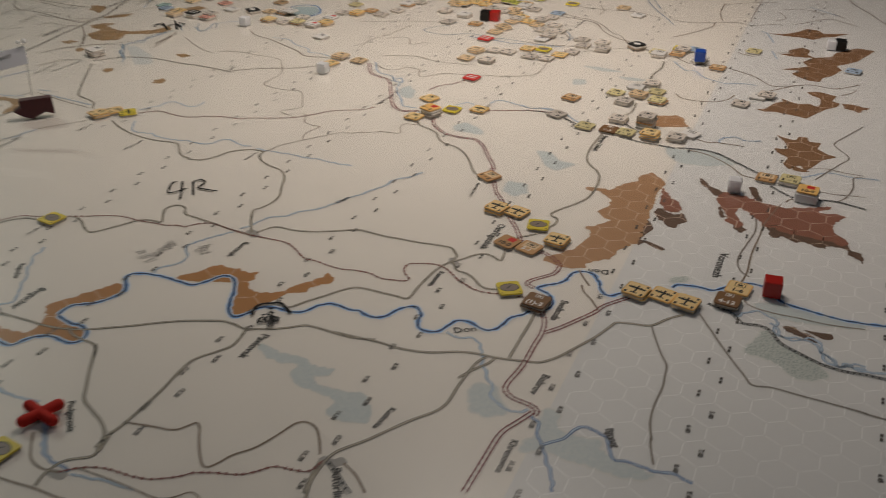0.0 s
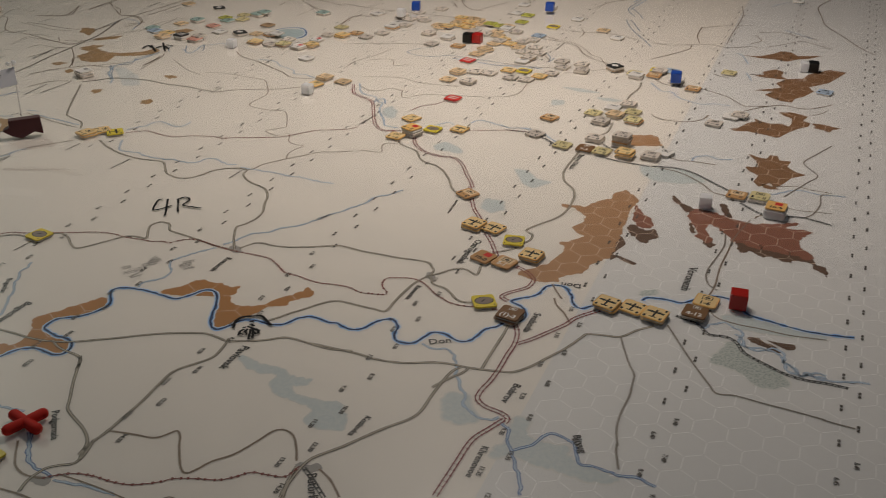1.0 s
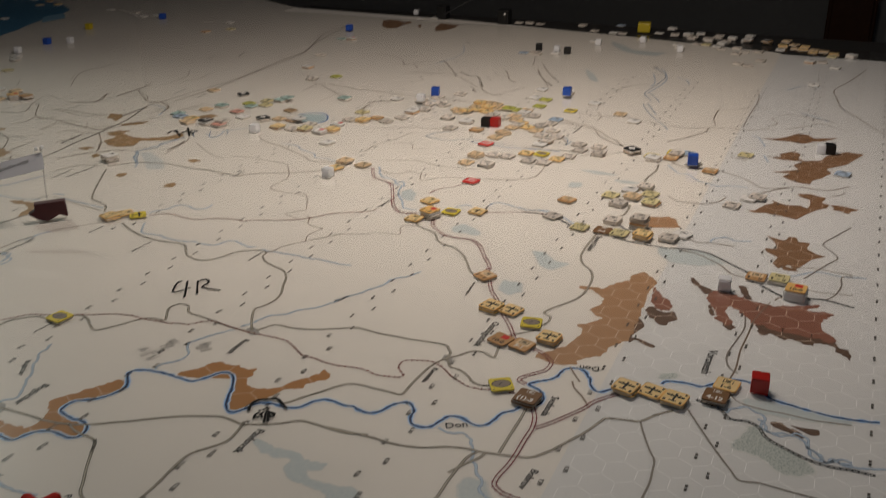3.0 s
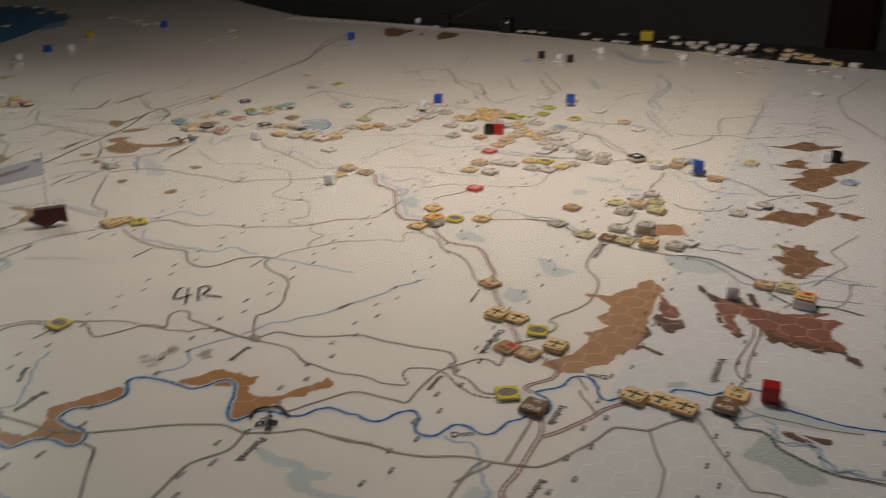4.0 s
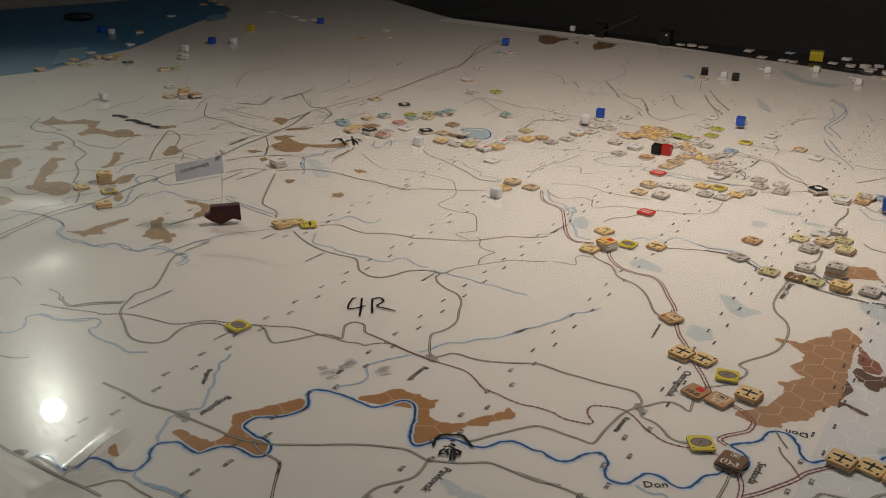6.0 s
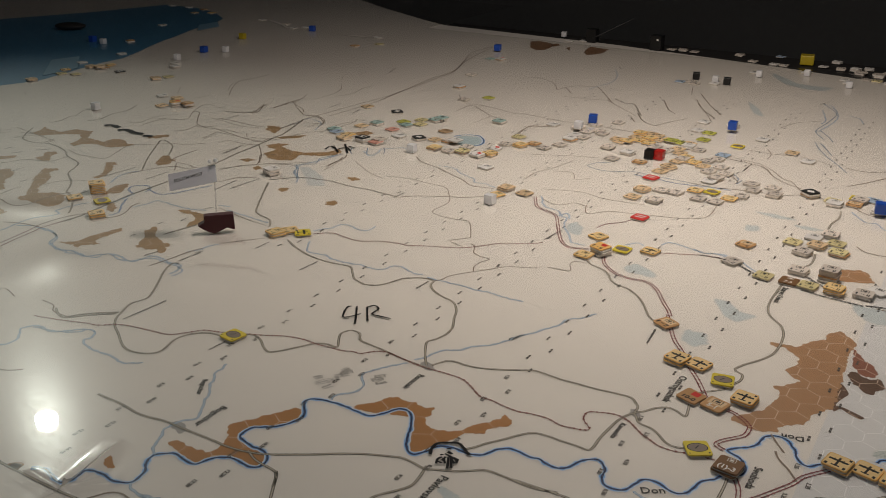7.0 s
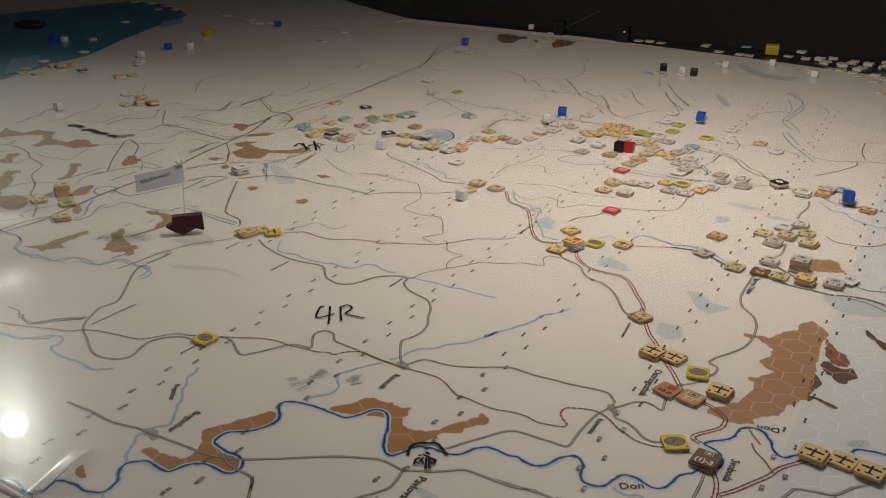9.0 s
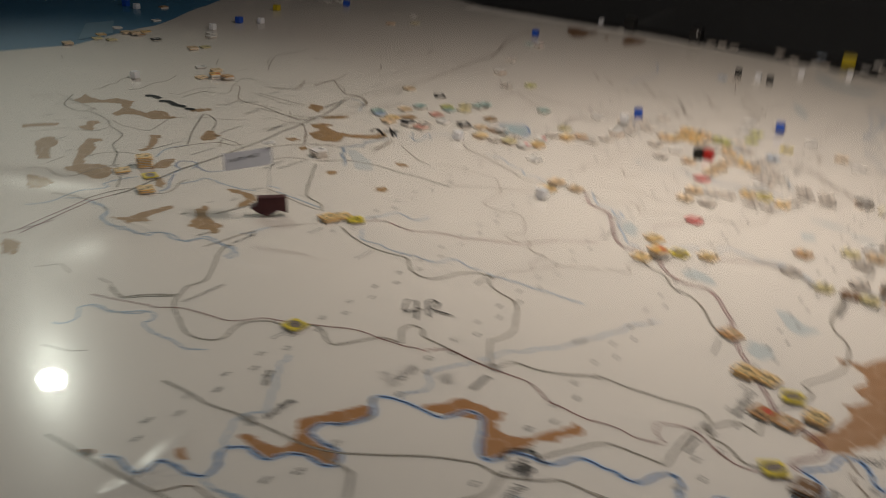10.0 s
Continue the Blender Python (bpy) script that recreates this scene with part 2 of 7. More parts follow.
def add_box(bm, x0, x1, y0, y1, z0, z1, bevel=0.0, segments=1):
    r = bmesh.ops.create_cube(bm, size=1.0)
    vs = r["verts"]
    for v in vs:
        v.co = Vector(((x0 + x1) / 2 + v.co.x * (x1 - x0), (y0 + y1) / 2 + v.co.y * (y1 - y0), (z0 + z1) / 2 + v.co.z * (z1 - z0)))
    if bevel:
        es = {e for v in vs for e in v.link_edges}
        bmesh.ops.bevel(bm, geom=list(es), offset=bevel, segments=segments, affect="EDGES", profile=0.5)
    return bm


def box(x0, x1, y0, y1, z0, z1, bevel=0.0, segments=1):
    return add_box(bmesh.new(), x0, x1, y0, y1, z0, z1, bevel, segments)


def spline(points, step=1.5):
    """A smooth line through plan points (mm), at about even steps."""
    p = [Vector((x, y)) for x, y in points]
    if len(p) < 3:
        return p
    out = []
    for i in range(len(p) - 1):
        a, b, c, d = p[max(i - 1, 0)], p[i], p[i + 1], p[min(i + 2, len(p) - 1)]
        n = max(1, min(10, int((c - b).length / step)))
        for k in range(n):
            t = k / n
            out.append(0.5 * ((2 * b) + (c - a) * t + (2 * a - 5 * b + 4 * c - d) * t * t + (3 * b - a - 3 * c + d) * t * t * t))
    out.append(p[-1])
    return out


def normals(line):
    out = []
    for i in range(len(line)):
        d = line[min(i + 1, len(line) - 1)] - line[max(i - 1, 0)]
        d = d.normalized() if d.length > 1e-9 else Vector((1, 0))
        out.append(Vector((-d.y, d.x)))
    return out


def add_ribbon(bm, line, width, z, offset=0.0, wobble=0.0):
    """A flat printed stroke along a line (mm)."""
    ns = normals(line)
    rows = []
    for p, nrm in zip(line, ns):
        w = width * (1 + wobble * noise.noise(Vector((p.x * 0.35, p.y * 0.35, 3.0))))
        rows.append((bm.verts.new(((p.x + nrm.x * (offset + w / 2)) * MM, (p.y + nrm.y * (offset + w / 2)) * MM, z * MM)),
                     bm.verts.new(((p.x + nrm.x * (offset - w / 2)) * MM, (p.y + nrm.y * (offset - w / 2)) * MM, z * MM))))
    for (a, b), (c, d) in zip(rows, rows[1:]):
        bm.faces.new((a, b, d, c))
    return bm


def add_ticks(bm, line, every, length, width, z, offset=0.0):
    run = every / 2
    for a, b in zip(line, line[1:]):
        d = b - a
        run += d.length
        if run >= every and d.length > 1e-6:
            run = 0.0
            u = d.normalized()
            n = Vector((-u.y, u.x))
            c = a + n * offset
            q = [c + n * length / 2 + u * width / 2, c - n * length / 2 + u * width / 2, c - n * length / 2 - u * width / 2, c + n * length / 2 - u * width / 2]
            bm.faces.new([bm.verts.new((v.x * MM, v.y * MM, z * MM)) for v in reversed(q)])


def add_patch(bm, outline, z):
    vs = [bm.verts.new((p.x * MM, p.y * MM, z * MM)) for p in outline]
    es = [bm.edges.new((vs[i], vs[(i + 1) % len(vs)])) for i in range(len(vs))]
    r = bmesh.ops.triangle_fill(bm, use_beauty=True, use_dissolve=False, edges=es)
    faces = [f for f in r["geom"] if isinstance(f, bmesh.types.BMFace)]
    for f in faces:
        if f.normal.z < 0:
            f.normal_flip()
    return bm


def text_mesh(body, size, bold=0.0):
    """Lettering in the built-in font as a flat mesh, centred, size in mm (height of capitals about 0.7 of it)."""
    cu = bpy.data.curves.new("lettering", "FONT")
    cu.body, cu.size, cu.align_x, cu.align_y, cu.offset, cu.resolution_u = body, size * MM, "CENTER", "CENTER", bold * MM, 2
    ob = new("lettering", cu)
    dg = bpy.context.evaluated_depsgraph_get()
    me = bpy.data.meshes.new_from_object(ob.evaluated_get(dg))
    bpy.data.objects.remove(ob)
    bpy.data.curves.remove(cu)
    return me


# ---------------------------------------------------------------- room
ROOM = dict(x0=-3.2, x1=2.4, y0=-1.9, y1=3.4, z0=-0.76, z1=1.75)
R = ROOM
tagged(part("floor", box(R["x0"], R["x1"], R["y0"], R["y1"], R["z0"] - 0.1, R["z0"]), "carpet"), "dark grey carpeted floor of the game room", "floor", kind="structure")
tagged(part("ceiling", box(R["x0"], R["x1"], R["y0"], R["y1"], R["z1"], R["z1"] + 0.1), "ceiling"), "plain off-white painted ceiling", "ceiling", kind="structure")
for nm, b in (("wall_north", (R["x1"], R["x1"] + 0.1, R["y0"], R["y1"])), ("wall_south", (R["x0"] - 0.1, R["x0"], R["y0"], R["y1"])),
              ("wall_west", (R["x0"], R["x1"], R["y1"], R["y1"] + 0.1)), ("wall_east", (R["x0"], R["x1"], R["y0"] - 0.1, R["y0"]))):
    tagged(part(nm, box(*b, R["z0"], R["z1"]), "wall"), "dim plain painted wall of the room", "wall", kind="structure")

def slab(outline, z0, z1):
    """A flat board or sheet of any outline (metres)."""
    bm = bmesh.new()
    lo = [bm.verts.new((x, y, z0)) for x, y in outline]
    hi = [bm.verts.new((x, y, z1)) for x, y in outline]
    bm.faces.new(lo[::-1]), bm.faces.new(hi)
    for i in range(len(outline)):
        k = (i + 1) % len(outline)
        bm.faces.new((lo[i], lo[k], hi[k], hi[i]))
    bmesh.ops.recalc_face_normals(bm, faces=bm.faces)
    return bm


# table: two boards side by side on trestle legs, the far left one longer, its far edge slanting away
table = tagged(thing("game_table"), "large dark wooden table carrying the paper maps", "table")
part("tabletop", box(-0.664, 0.80, -0.62, 1.045, -0.035, -0.0006, 0.002), "table_dark", table)
part("tabletop", slab([(-1.75, -0.62), (-0.666, -0.62), (-0.666, 1.012), (-0.731, 1.046), (-0.85, 1.115), (-1.1, 1.28), (-1.75, 1.32)], -0.035, -0.0006), "table", table)
for lx, ly in ((-1.6, -0.5), (-1.6, 1.2), (-0.75, -0.5), (-0.75, 1.2), (0.7, -0.5), (0.7, 0.85)):
    part("leg", box(lx - 0.025, lx + 0.025, ly - 0.025, ly + 0.025, R["z0"], -0.035, 0.003), "table_dark", table)

# ---------------------------------------------------------------- maps
SEAM_NORTH, SEAM_FAR = 158.5, 835.0
map_south = tagged(thing("map_sheet"), "cream printed hex map of river plains lying on the table", "map")
map_north = tagged(thing("map_sheet"), "pale grey printed hex map butted against the cream one", "map")
map_far = tagged(thing("map_sheet"), "dim cream map sheet at the far end of the table", "map")


def sheet(parent, x0, x1, y0, y1, material):
    bm = bmesh.new()
    add_box(bm, x0 * MM, x1 * MM, y0 * MM, y1 * MM, -0.0005, 0.0)
    return part("paper", bm, material, parent)


sheet(map_south, -1740, SEAM_NORTH, -600, SEAM_FAR, "paper")
sheet(map_north, SEAM_NORTH + 0.02, 780, -600, 905, "paper_north")
part("paper", slab([(-0.665, SEAM_FAR * MM), ((SEAM_NORTH - 0.02) * MM, SEAM_FAR * MM), ((SEAM_NORTH - 0.02) * MM, 0.913), (-0.09, 0.961), (-0.345, 0.997), (-0.50, 1.003), (-0.665, 1.010)], -0.0005, 0.0), "paper", map_far)
part("paper", slab([(-1.74, SEAM_FAR * MM), (-0.6655, SEAM_FAR * MM), (-0.6655, 1.011), (-0.73, 1.043), (-0.85, 1.11), (-1.1, 1.27), (-1.74, 1.30)], -0.0005, 0.0), "paper", map_far)


def curled_edge(points, wide, tall):
    """The lifted border of a sheet along a seam: an arched strip of paper (mm)."""
    line = spline(points, 6.0)
    bm, rows = bmesh.new(), []
    for i, (p, nrm) in enumerate(zip(line, normals(line))):
        swell = tall * math.sin(math.pi * i / (len(line) - 1)) ** 0.6 * (0.8 + 0.4 * noise.noise(Vector((p.x * 0.02, p.y * 0.02, 4.0))))
        rows.append([bm.verts.new(((p.x + nrm.x * wide * (k / 5 - 0.5)) * MM, (p.y + nrm.y * wide * (k / 5 - 0.5)) * MM, (0.05 + swell * math.sin(math.pi * 0.72 * k / 5)) * MM)) for k in range(6)])
    for q, r in zip(rows, rows[1:]):
        for k in range(5):
            bm.faces.new((q[k], q[k + 1], r[k + 1], r[k]))
    bmesh.ops.recalc_face_normals(bm, faces=bm.faces)
    part("curled_edge", bm, "paper", map_far, smooth=True)


curled_edge([(-809, 600), (-815, 650), (-820, 740), (-832, 797)], 7, 0.6)
curled_edge([(-832, 800), (-880, 840), (-928, 868), (-991, 895)], 10, 1.2)
curled_edge([(-612, 836), (-683, 834), (-729, 829), (-793, 834)], 9, 1.0)

LAYER = dict(sea=0.03, lake=0.05, wood=0.05, marsh=0.05, town=0.06, hillhazed=0.08, lowland=0.035, hill=0.08, hillpale=0.08, hill2=0.08, ridge=0.08, ridgedark=0.07)


def sheet_of(points):
    x = sum(p[0] for p in points) / len(points)
    y = sum(p[1] for p in points) / len(points)
    return map_north if x > SEAM_NORTH else map_far if y > SEAM_FAR else map_south


AREA_NAME = dict(hillhazed="hill_tint", lowland="lowland_tint", hill="hill_tint", hillpale="hill_tint", hill2="hill_tint", ridge="ridge_tint", ridgedark="ridge_tint", wood="wood_tint", marsh="marsh_tint", lake="lake", sea="sea", town="town_tint")


HILLS = []


def crosses_itself(ring):
    """True where a closed outline folds over itself."""
    edges = list(zip(ring, ring[1:] + ring[:1]))
    n = len(edges)
    for i in range(n):
        a, b = edges[i]
        for k in range(i + 2, n - (i == 0)):
            c, d = edges[k]
            if max(c.x, d.x) < min(a.x, b.x) or min(c.x, d.x) > max(a.x, b.x) or max(c.y, d.y) < min(a.y, b.y) or min(c.y, d.y) > max(a.y, b.y):
                continue
            if (b - a).cross(c - a) * (b - a).cross(d - a) < 0 and (d - c).cross(a - c) * (d - c).cross(b - c) < 0:
                return True
    return False


def printed_area(kind, points):
    """A tinted area of the print, with an uneven outline."""
    ring = [Vector(p) for p in points]
    line = []
    for a, b in zip(ring, ring[1:] + ring[:1]):
        n = max(1, int((b - a).length / 0.8))
        line += [a.lerp(b, k / n) for k in range(n)]
    for _ in range(1 if kind == "sea" else 4):
        line = [(line[i - 1] + line[i] * 2 + line[(i + 1) % len(line)]) / 4 for i in range(len(line))]
    rough = 0.2 if kind in ("sea", "lake") else 2.1 if kind in ("hill2", "hillhazed") else 1.4
    out = []
    for p, nrm in zip(line, normals(line)):
        sway = noise.noise(Vector((p.x * 0.30, p.y * 0.30, 1.0))) + 0.6 * noise.noise(Vector((p.x * 0.85, p.y * 0.85, 5.0)))
        out.append(p + nrm * rough * sway)
    if crosses_itself(out):
        out = line
    if kind.startswith(("hill", "ridge")):
        HILLS.append(out)
    tint = part(AREA_NAME[kind], add_patch(bmesh.new(), out, LAYER[kind]), kind, sheet_of(points))
    if kind in ("wood", "marsh"):
        area = sum(a.x * b.y - a.y * b.x for a, b in zip(out, out[1:] + out[:1]))
        side = -1 if area > 0 else 1
        for k, reach in enumerate((0.7, 1.4)):
            wide = [p + nrm * side * reach for p, nrm in zip(out, normals(out))]
            if crosses_itself(wide[::2]):
                break
            part("tint_fringe", add_patch(bmesh.new(), wide[::2], LAYER[kind] - 0.008 * (k + 1)), "fringe%d" % k, tint)
    return tint


def printed_line(kind, points):
    """A road, railway or river of the print."""
    parent = sheet_of(points)
    line = spline(points, 1.2)
    if kind in ("creek", "river", "don") and len(line) > 2:
        sway = 0.5 if kind == "don" else 1.1
        line = [p + nrm * sway * noise.noise(Vector((p.x * 0.28, p.y * 0.28, 9.0))) for p, nrm in zip(line, normals(line))]
    if kind == "don":
        o = part("river", add_ribbon(bmesh.new(), line, 3.3, 0.12, wobble=0.5), "don_wash", parent)
        part("bank_tint", add_ribbon(bmesh.new(), line, 2.0, 0.135, wobble=0.9), "don_halo", o)
        part("channel", add_ribbon(bmesh.new(), line, 1.1, 0.15, wobble=0.4), "don", o)
    elif kind == "river":
        o = part("river", add_ribbon(bmesh.new(), line, 1.5, 0.12, wobble=0.3), "river", parent)
        part("channel", add_ribbon(bmesh.new(), line, 0.6, 0.15, wobble=0.9), "creek", o)
    elif kind == "creek":
        o = part("creek", add_ribbon(bmesh.new(), line, 1.35, 0.125, wobble=0.5), "creek_edge", parent)
        part("channel", add_ribbon(bmesh.new(), line, 0.85, 0.15, wobble=0.7), "creek", o)
    elif kind == "shore":
        part("shoreline", add_ribbon(bmesh.new(), line, 0.9, 0.14, wobble=0.3), "shore", parent)
    elif kind == "road":
        if parent == map_north:
            return part("road", add_ribbon(bmesh.new(), line, 1.05, 0.18, wobble=0.2), "grey_road", parent)
        o = part("road", add_ribbon(bmesh.new(), line, 1.45, 0.18, wobble=0.12), "road_edge", parent)
        part("carriageway", add_ribbon(bmesh.new(), line, 0.75, 0.21), "road", o)
    elif kind == "highway":
        o = part("road", add_ribbon(bmesh.new(), line, 2.0, 0.18), "road_edge", parent)
        part("carriageway", add_ribbon(bmesh.new(), line, 0.8, 0.21), "road", o)
    elif kind == "lane":
        part("lane", add_ribbon(bmesh.new(), line, 1.05, 0.17, wobble=0.15), "track", parent)
    elif kind == "track":
        part("track", add_ribbon(bmesh.new(), line, 0.72, 0.165, wobble=0.35), "track", parent)
    elif kind in ("rail", "blackrail"):
        wide = 0.5 if kind == "rail" else 0.7
        bm = add_ribbon(bmesh.new(), line, wide, 0.23, offset=0.0 if kind != "blackrail" else 0.7)
        if kind == "blackrail":
            add_ribbon(bm, line, 0.4, 0.23, offset=-0.7)
        add_ticks(bm, line, 2.7 if kind == "rail" else 2.5, 1.5 if kind == "rail" else 1.9, 0.9, 0.24)
        part("railway", bm, kind, parent)
    elif kind == "redtrack":
        part("track", add_ribbon(bmesh.new(), line, 0.8, 0.19, wobble=0.2), "redrail", parent)
    elif kind == "hatch":
        bm = bmesh.new()
        for off in (-1.5, -0.5, 0.5, 1.5):
            add_ribbon(bm, [q + Vector((random.uniform(-1, 1), 0)) for q in line], 0.35, 0.13, offset=off)
        part("hatching", bm, "town", parent)
    elif kind == "name":
        # lettering too small to read: a row of short bars
        bm = bmesh.new()
        a, b = line[0], line[-1]
        run, u = 0.0, (b - a).normalized()
        long = (b - a).length
        while run < long - 0.8:
            w = random.uniform(0.9, 1.6)
            add_ribbon(bm, [a + u * run, a + u * min(run + w, long)], random.uniform(0.9, 1.5), 0.26)
            run += w + 0.6
        part("place_name_bars", bm, "greyink", parent)
    elif kind == "redrail":
        for side in (-0.95, 0.95):
            bm = add_ribbon(bmesh.new(), line, 0.5, 0.23, offset=side)
            add_ticks(bm, line, 2.7, 1.3, 0.5, 0.24, offset=side)
            part("railway", bm, "redrail", parent)


printed_area("hill", [(-112.1, -156.4), (-108.8, -153.4), (-102.8, -153.8), (-95.5, -153.8), (-88.6, -153.5), (-87.3, -149.2), (-87.2, -145.4), (-87.5, -141.3), (-92, -135.7), (-95.8, -132.3), (-96.9, -128.3), (-92.6, -123.6), (-90, -120.4), (-87.4, -114.8), (-82.7, -107.3), (-78.8, -100.9), (-74.8, -98), (-69.8, -103), (-69.7, -105.3), (-72.9, -114.7), (-76.2, -119.4), (-84, -125), (-85.5, -128.7), (-84.8, -134.4), (-81.3, -136.2), (-74.3, -138.1), (-69.2, -137.8), (-65.4, -138.3), (-61.3, -141.1), (-59.5, -145.1), (-59.8, -148.7), (-62.9, -151), (-68.1, -151), (-73.9, -150.3), (-79.4, -151.9), (-83.1, -155.5), (-85.2, -160.7), (-87.6, -163.6), (-93.3, -163.3)])
printed_area("hill", [(-51.8, -85.5), (-53.2, -79.6), (-46.2, -74.3), (-44.9, -67.3), (-39.9, -62.5), (-35.5, -63.8), (-29.2, -62.7), (-23.6, -63.3), (-20.7, -64.1), (-17.2, -60.9), (-15.9, -66.3), (-16.2, -72.5), (-12.5, -77.4), (-7.7, -78.1), (-3.6, -76.9), (2.1, -75.4), (5.7, -70.5), (8.7, -64.2), (14.2, -56.3), (17, -52.4), (15.8, -48.2), (17.8, -47.1), (21.7, -50.9), (24.8, -53.8), (23.8, -56.2), (19, -59.4), (15.5, -64.9), (16.7, -68.2), (14, -70.9), (9.4, -71.2), (6.9, -75.5), (6.9, -79.4), (5, -83.2), (2.6, -87.3), (0.3, -94), (-1.3, -99.2), (-4.3, -102), (-7.4, -101.1), (-10.9, -97.7), (-14.3, -91.4), (-18.1, -82.3), (-22.5, -74.9)])
printed_area("hill", [(-125.6, -185.2), (-125.8, -181.8), (-126.3, -178.1), (-119.4, -182.7), (-115.4, -185.3), (-118.8, -187.2)])
printed_area("hill", [(-159, -211.4), (-160.7, -208.7), (-157.8, -206.2), (-154.3, -207.2), (-152.6, -209.9), (-155.9, -212)])
printed_area("hillpale", [(113.4, 104.6), (114.3, 107.7), (120.9, 107.9), (128.7, 108.9), (135.7, 121.9), (141.1, 127.2), (141.3, 134.3), (143.5, 140.1), (147.5, 144.6), (151.4, 141), (155.6, 135.2), (159.4, 131.7), (157.6, 123.9), (156.6, 115.1), (157.9, 104.1), (157.7, 96.3), (158.8, 82.1), (159.2, 71.7), (160.2, 58.6), (160.3, 50), (157, 45.2), (152.8, 38.6), (151.5, 31.3), (150.2, 24.3), (145, 22.7), (140.7, 16.9), (139.6, 10), (134.6, 7.9), (129.4, 6.3), (124.8, 7.6), (118.5, 9.7), (116.3, 12), (120.7, 17.4), (125.2, 22.3), (129.9, 32), (132.3, 40.2), (132.9, 47.4), (130.7, 52.9), (127.1, 55.4), (131, 58), (135.8, 63.3), (139, 69.1), (133.9, 71.6), (129, 77.2), (131.4, 82.7), (133.7, 86.5), (133.2, 95.6), (129.2, 99.4), (123.1, 105.2), (118.9, 102.4)])
printed_area("ridge", [(158.5, 124.3), (161.7, 119.7), (165.8, 112.7), (170.2, 109.8), (172.9, 105.3), (175.2, 99.3), (172.9, 94.3), (168, 93), (164.4, 96.8), (161.2, 102.4), (159.6, 113)])
printed_area("ridgedark", [(159.9, 90.5), (162, 96.9), (168.7, 91.9), (173.3, 91), (175.6, 95.9), (179.2, 90.8), (180.8, 84.7), (177.5, 81.4), (175.5, 74.8), (171.3, 73.8), (169, 79.4), (164.2, 82.2)])
printed_area("ridgedark", [(158.7, 79.1), (161.7, 75.2), (164.8, 68.7), (161.8, 60.3), (160.1, 52.8), (164.3, 53.3), (171.9, 50), (176.3, 48.1), (174, 45), (168, 47.8), (163.2, 51.4), (160.8, 45.5), (158.8, 52.1), (158.1, 64.9)])
printed_area("ridge", [(191.2, 121.3), (194.2, 134), (197.8, 133), (203, 132.8), (209.2, 132.1), (215.4, 128.2), (220.5, 127.1), (225.4, 126.9), (231.2, 125.4), (236.7, 127.9), (245.9, 132.2), (252, 136.6), (256.7, 137.2), (253.9, 132.6), (249.5, 127.3), (254.3, 127.1), (260.3, 129.9), (266.7, 127.3), (262.4, 122.9), (259.1, 115.9), (258.7, 108.1), (262.2, 102.3), (266.3, 98.3), (268.7, 92.3), (264.5, 88.9), (258.3, 93.2), (254, 91.2), (249.4, 92.7), (243.2, 93.5), (237.3, 92.2), (232.4, 94.4), (227.4, 97.4), (222.9, 95.4), (218.7, 103.5), (215, 107.3), (211.2, 111.2), (206.2, 115.5), (204.1, 108), (207.1, 101.3), (211.4, 93.9), (209.7, 88.5), (204.3, 92.1), (200.6, 95.1), (200.1, 104.5), (196.3, 110.9)])
printed_area("ridgedark", [(222, 102.7), (226.7, 103.3), (231.7, 100.9), (236.7, 97.9), (242.7, 99.2), (248.9, 98.3), (254.9, 98.2), (261.1, 95.9), (267, 95.8), (270, 84.5), (264.6, 87.5), (260.1, 88.3), (256, 85), (257.6, 82.9), (253.2, 82.3), (248.5, 85.1), (243.9, 86.5), (240.6, 83.5), (236.3, 86.6), (233, 88.8), (231, 85.6), (227.5, 84)])
printed_area("marsh", [(228.3, -34.1), (230.6, -24), (236.5, -9.8), (239.9, -16), (247, -22.8), (254.9, -26.5), (262.7, -32.3), (265.5, -37.9), (261.2, -43.1), (255.4, -44.9), (250.7, -44.8), (246.5, -39.9), (241, -35.4), (234.7, -35)])
printed_area("ridgedark", [(269.1, 85.4), (272.8, 85.8), (275.8, 83.7), (276.3, 72.6), (273.2, 77.8), (270.3, 79.1), (268.4, 81.7)])
printed_area("ridgedark", [(176, 147.6), (179.6, 147.4), (184.7, 138.7), (190.4, 135.9), (194.5, 132.4), (189.9, 125), (185, 133.3), (179.2, 139.8)])
printed_area("ridgedark", [(206.6, 147.8), (211, 148), (215.3, 136.7), (218.7, 128), (213.6, 129), (209.6, 138.5)])
printed_area("ridgedark", [(204.2, 92.9), (209.4, 94.5), (213.4, 88.7), (212, 83.5), (208.6, 84.9)])
printed_area("ridgedark", [(194.1, 112.4), (196.3, 110.9), (200.1, 98.1), (197.4, 96.8)])
printed_area("hill2", [(213.8, 240.9), (221.9, 236.7), (227.6, 235.9), (228.7, 244.3), (234.3, 244.6), (236.1, 236.5), (244.1, 238), (242.1, 226.2), (249.2, 218.9), (255.7, 216.7), (246.5, 207.4), (242.2, 195.4), (237.8, 185.6), (233.6, 193.5), (227.5, 183.8), (223.1, 191.7), (225.5, 202.9), (217.5, 209.6), (214.9, 215.9), (223.9, 217.9), (220.8, 229.5)])
printed_area("hill2", [(228.5, 191.1), (234, 188.7), (241.3, 185.3), (236.3, 183), (230.4, 183.2)])
printed_area("hill2", [(179.6, 491.4), (194.5, 494), (205.8, 507.1), (212.1, 520.2), (222.4, 518.6), (228.1, 509), (249.6, 518.6), (238.2, 503.7), (228.9, 497.5), (220, 485.8), (209.9, 489.1), (195.1, 488.3)])
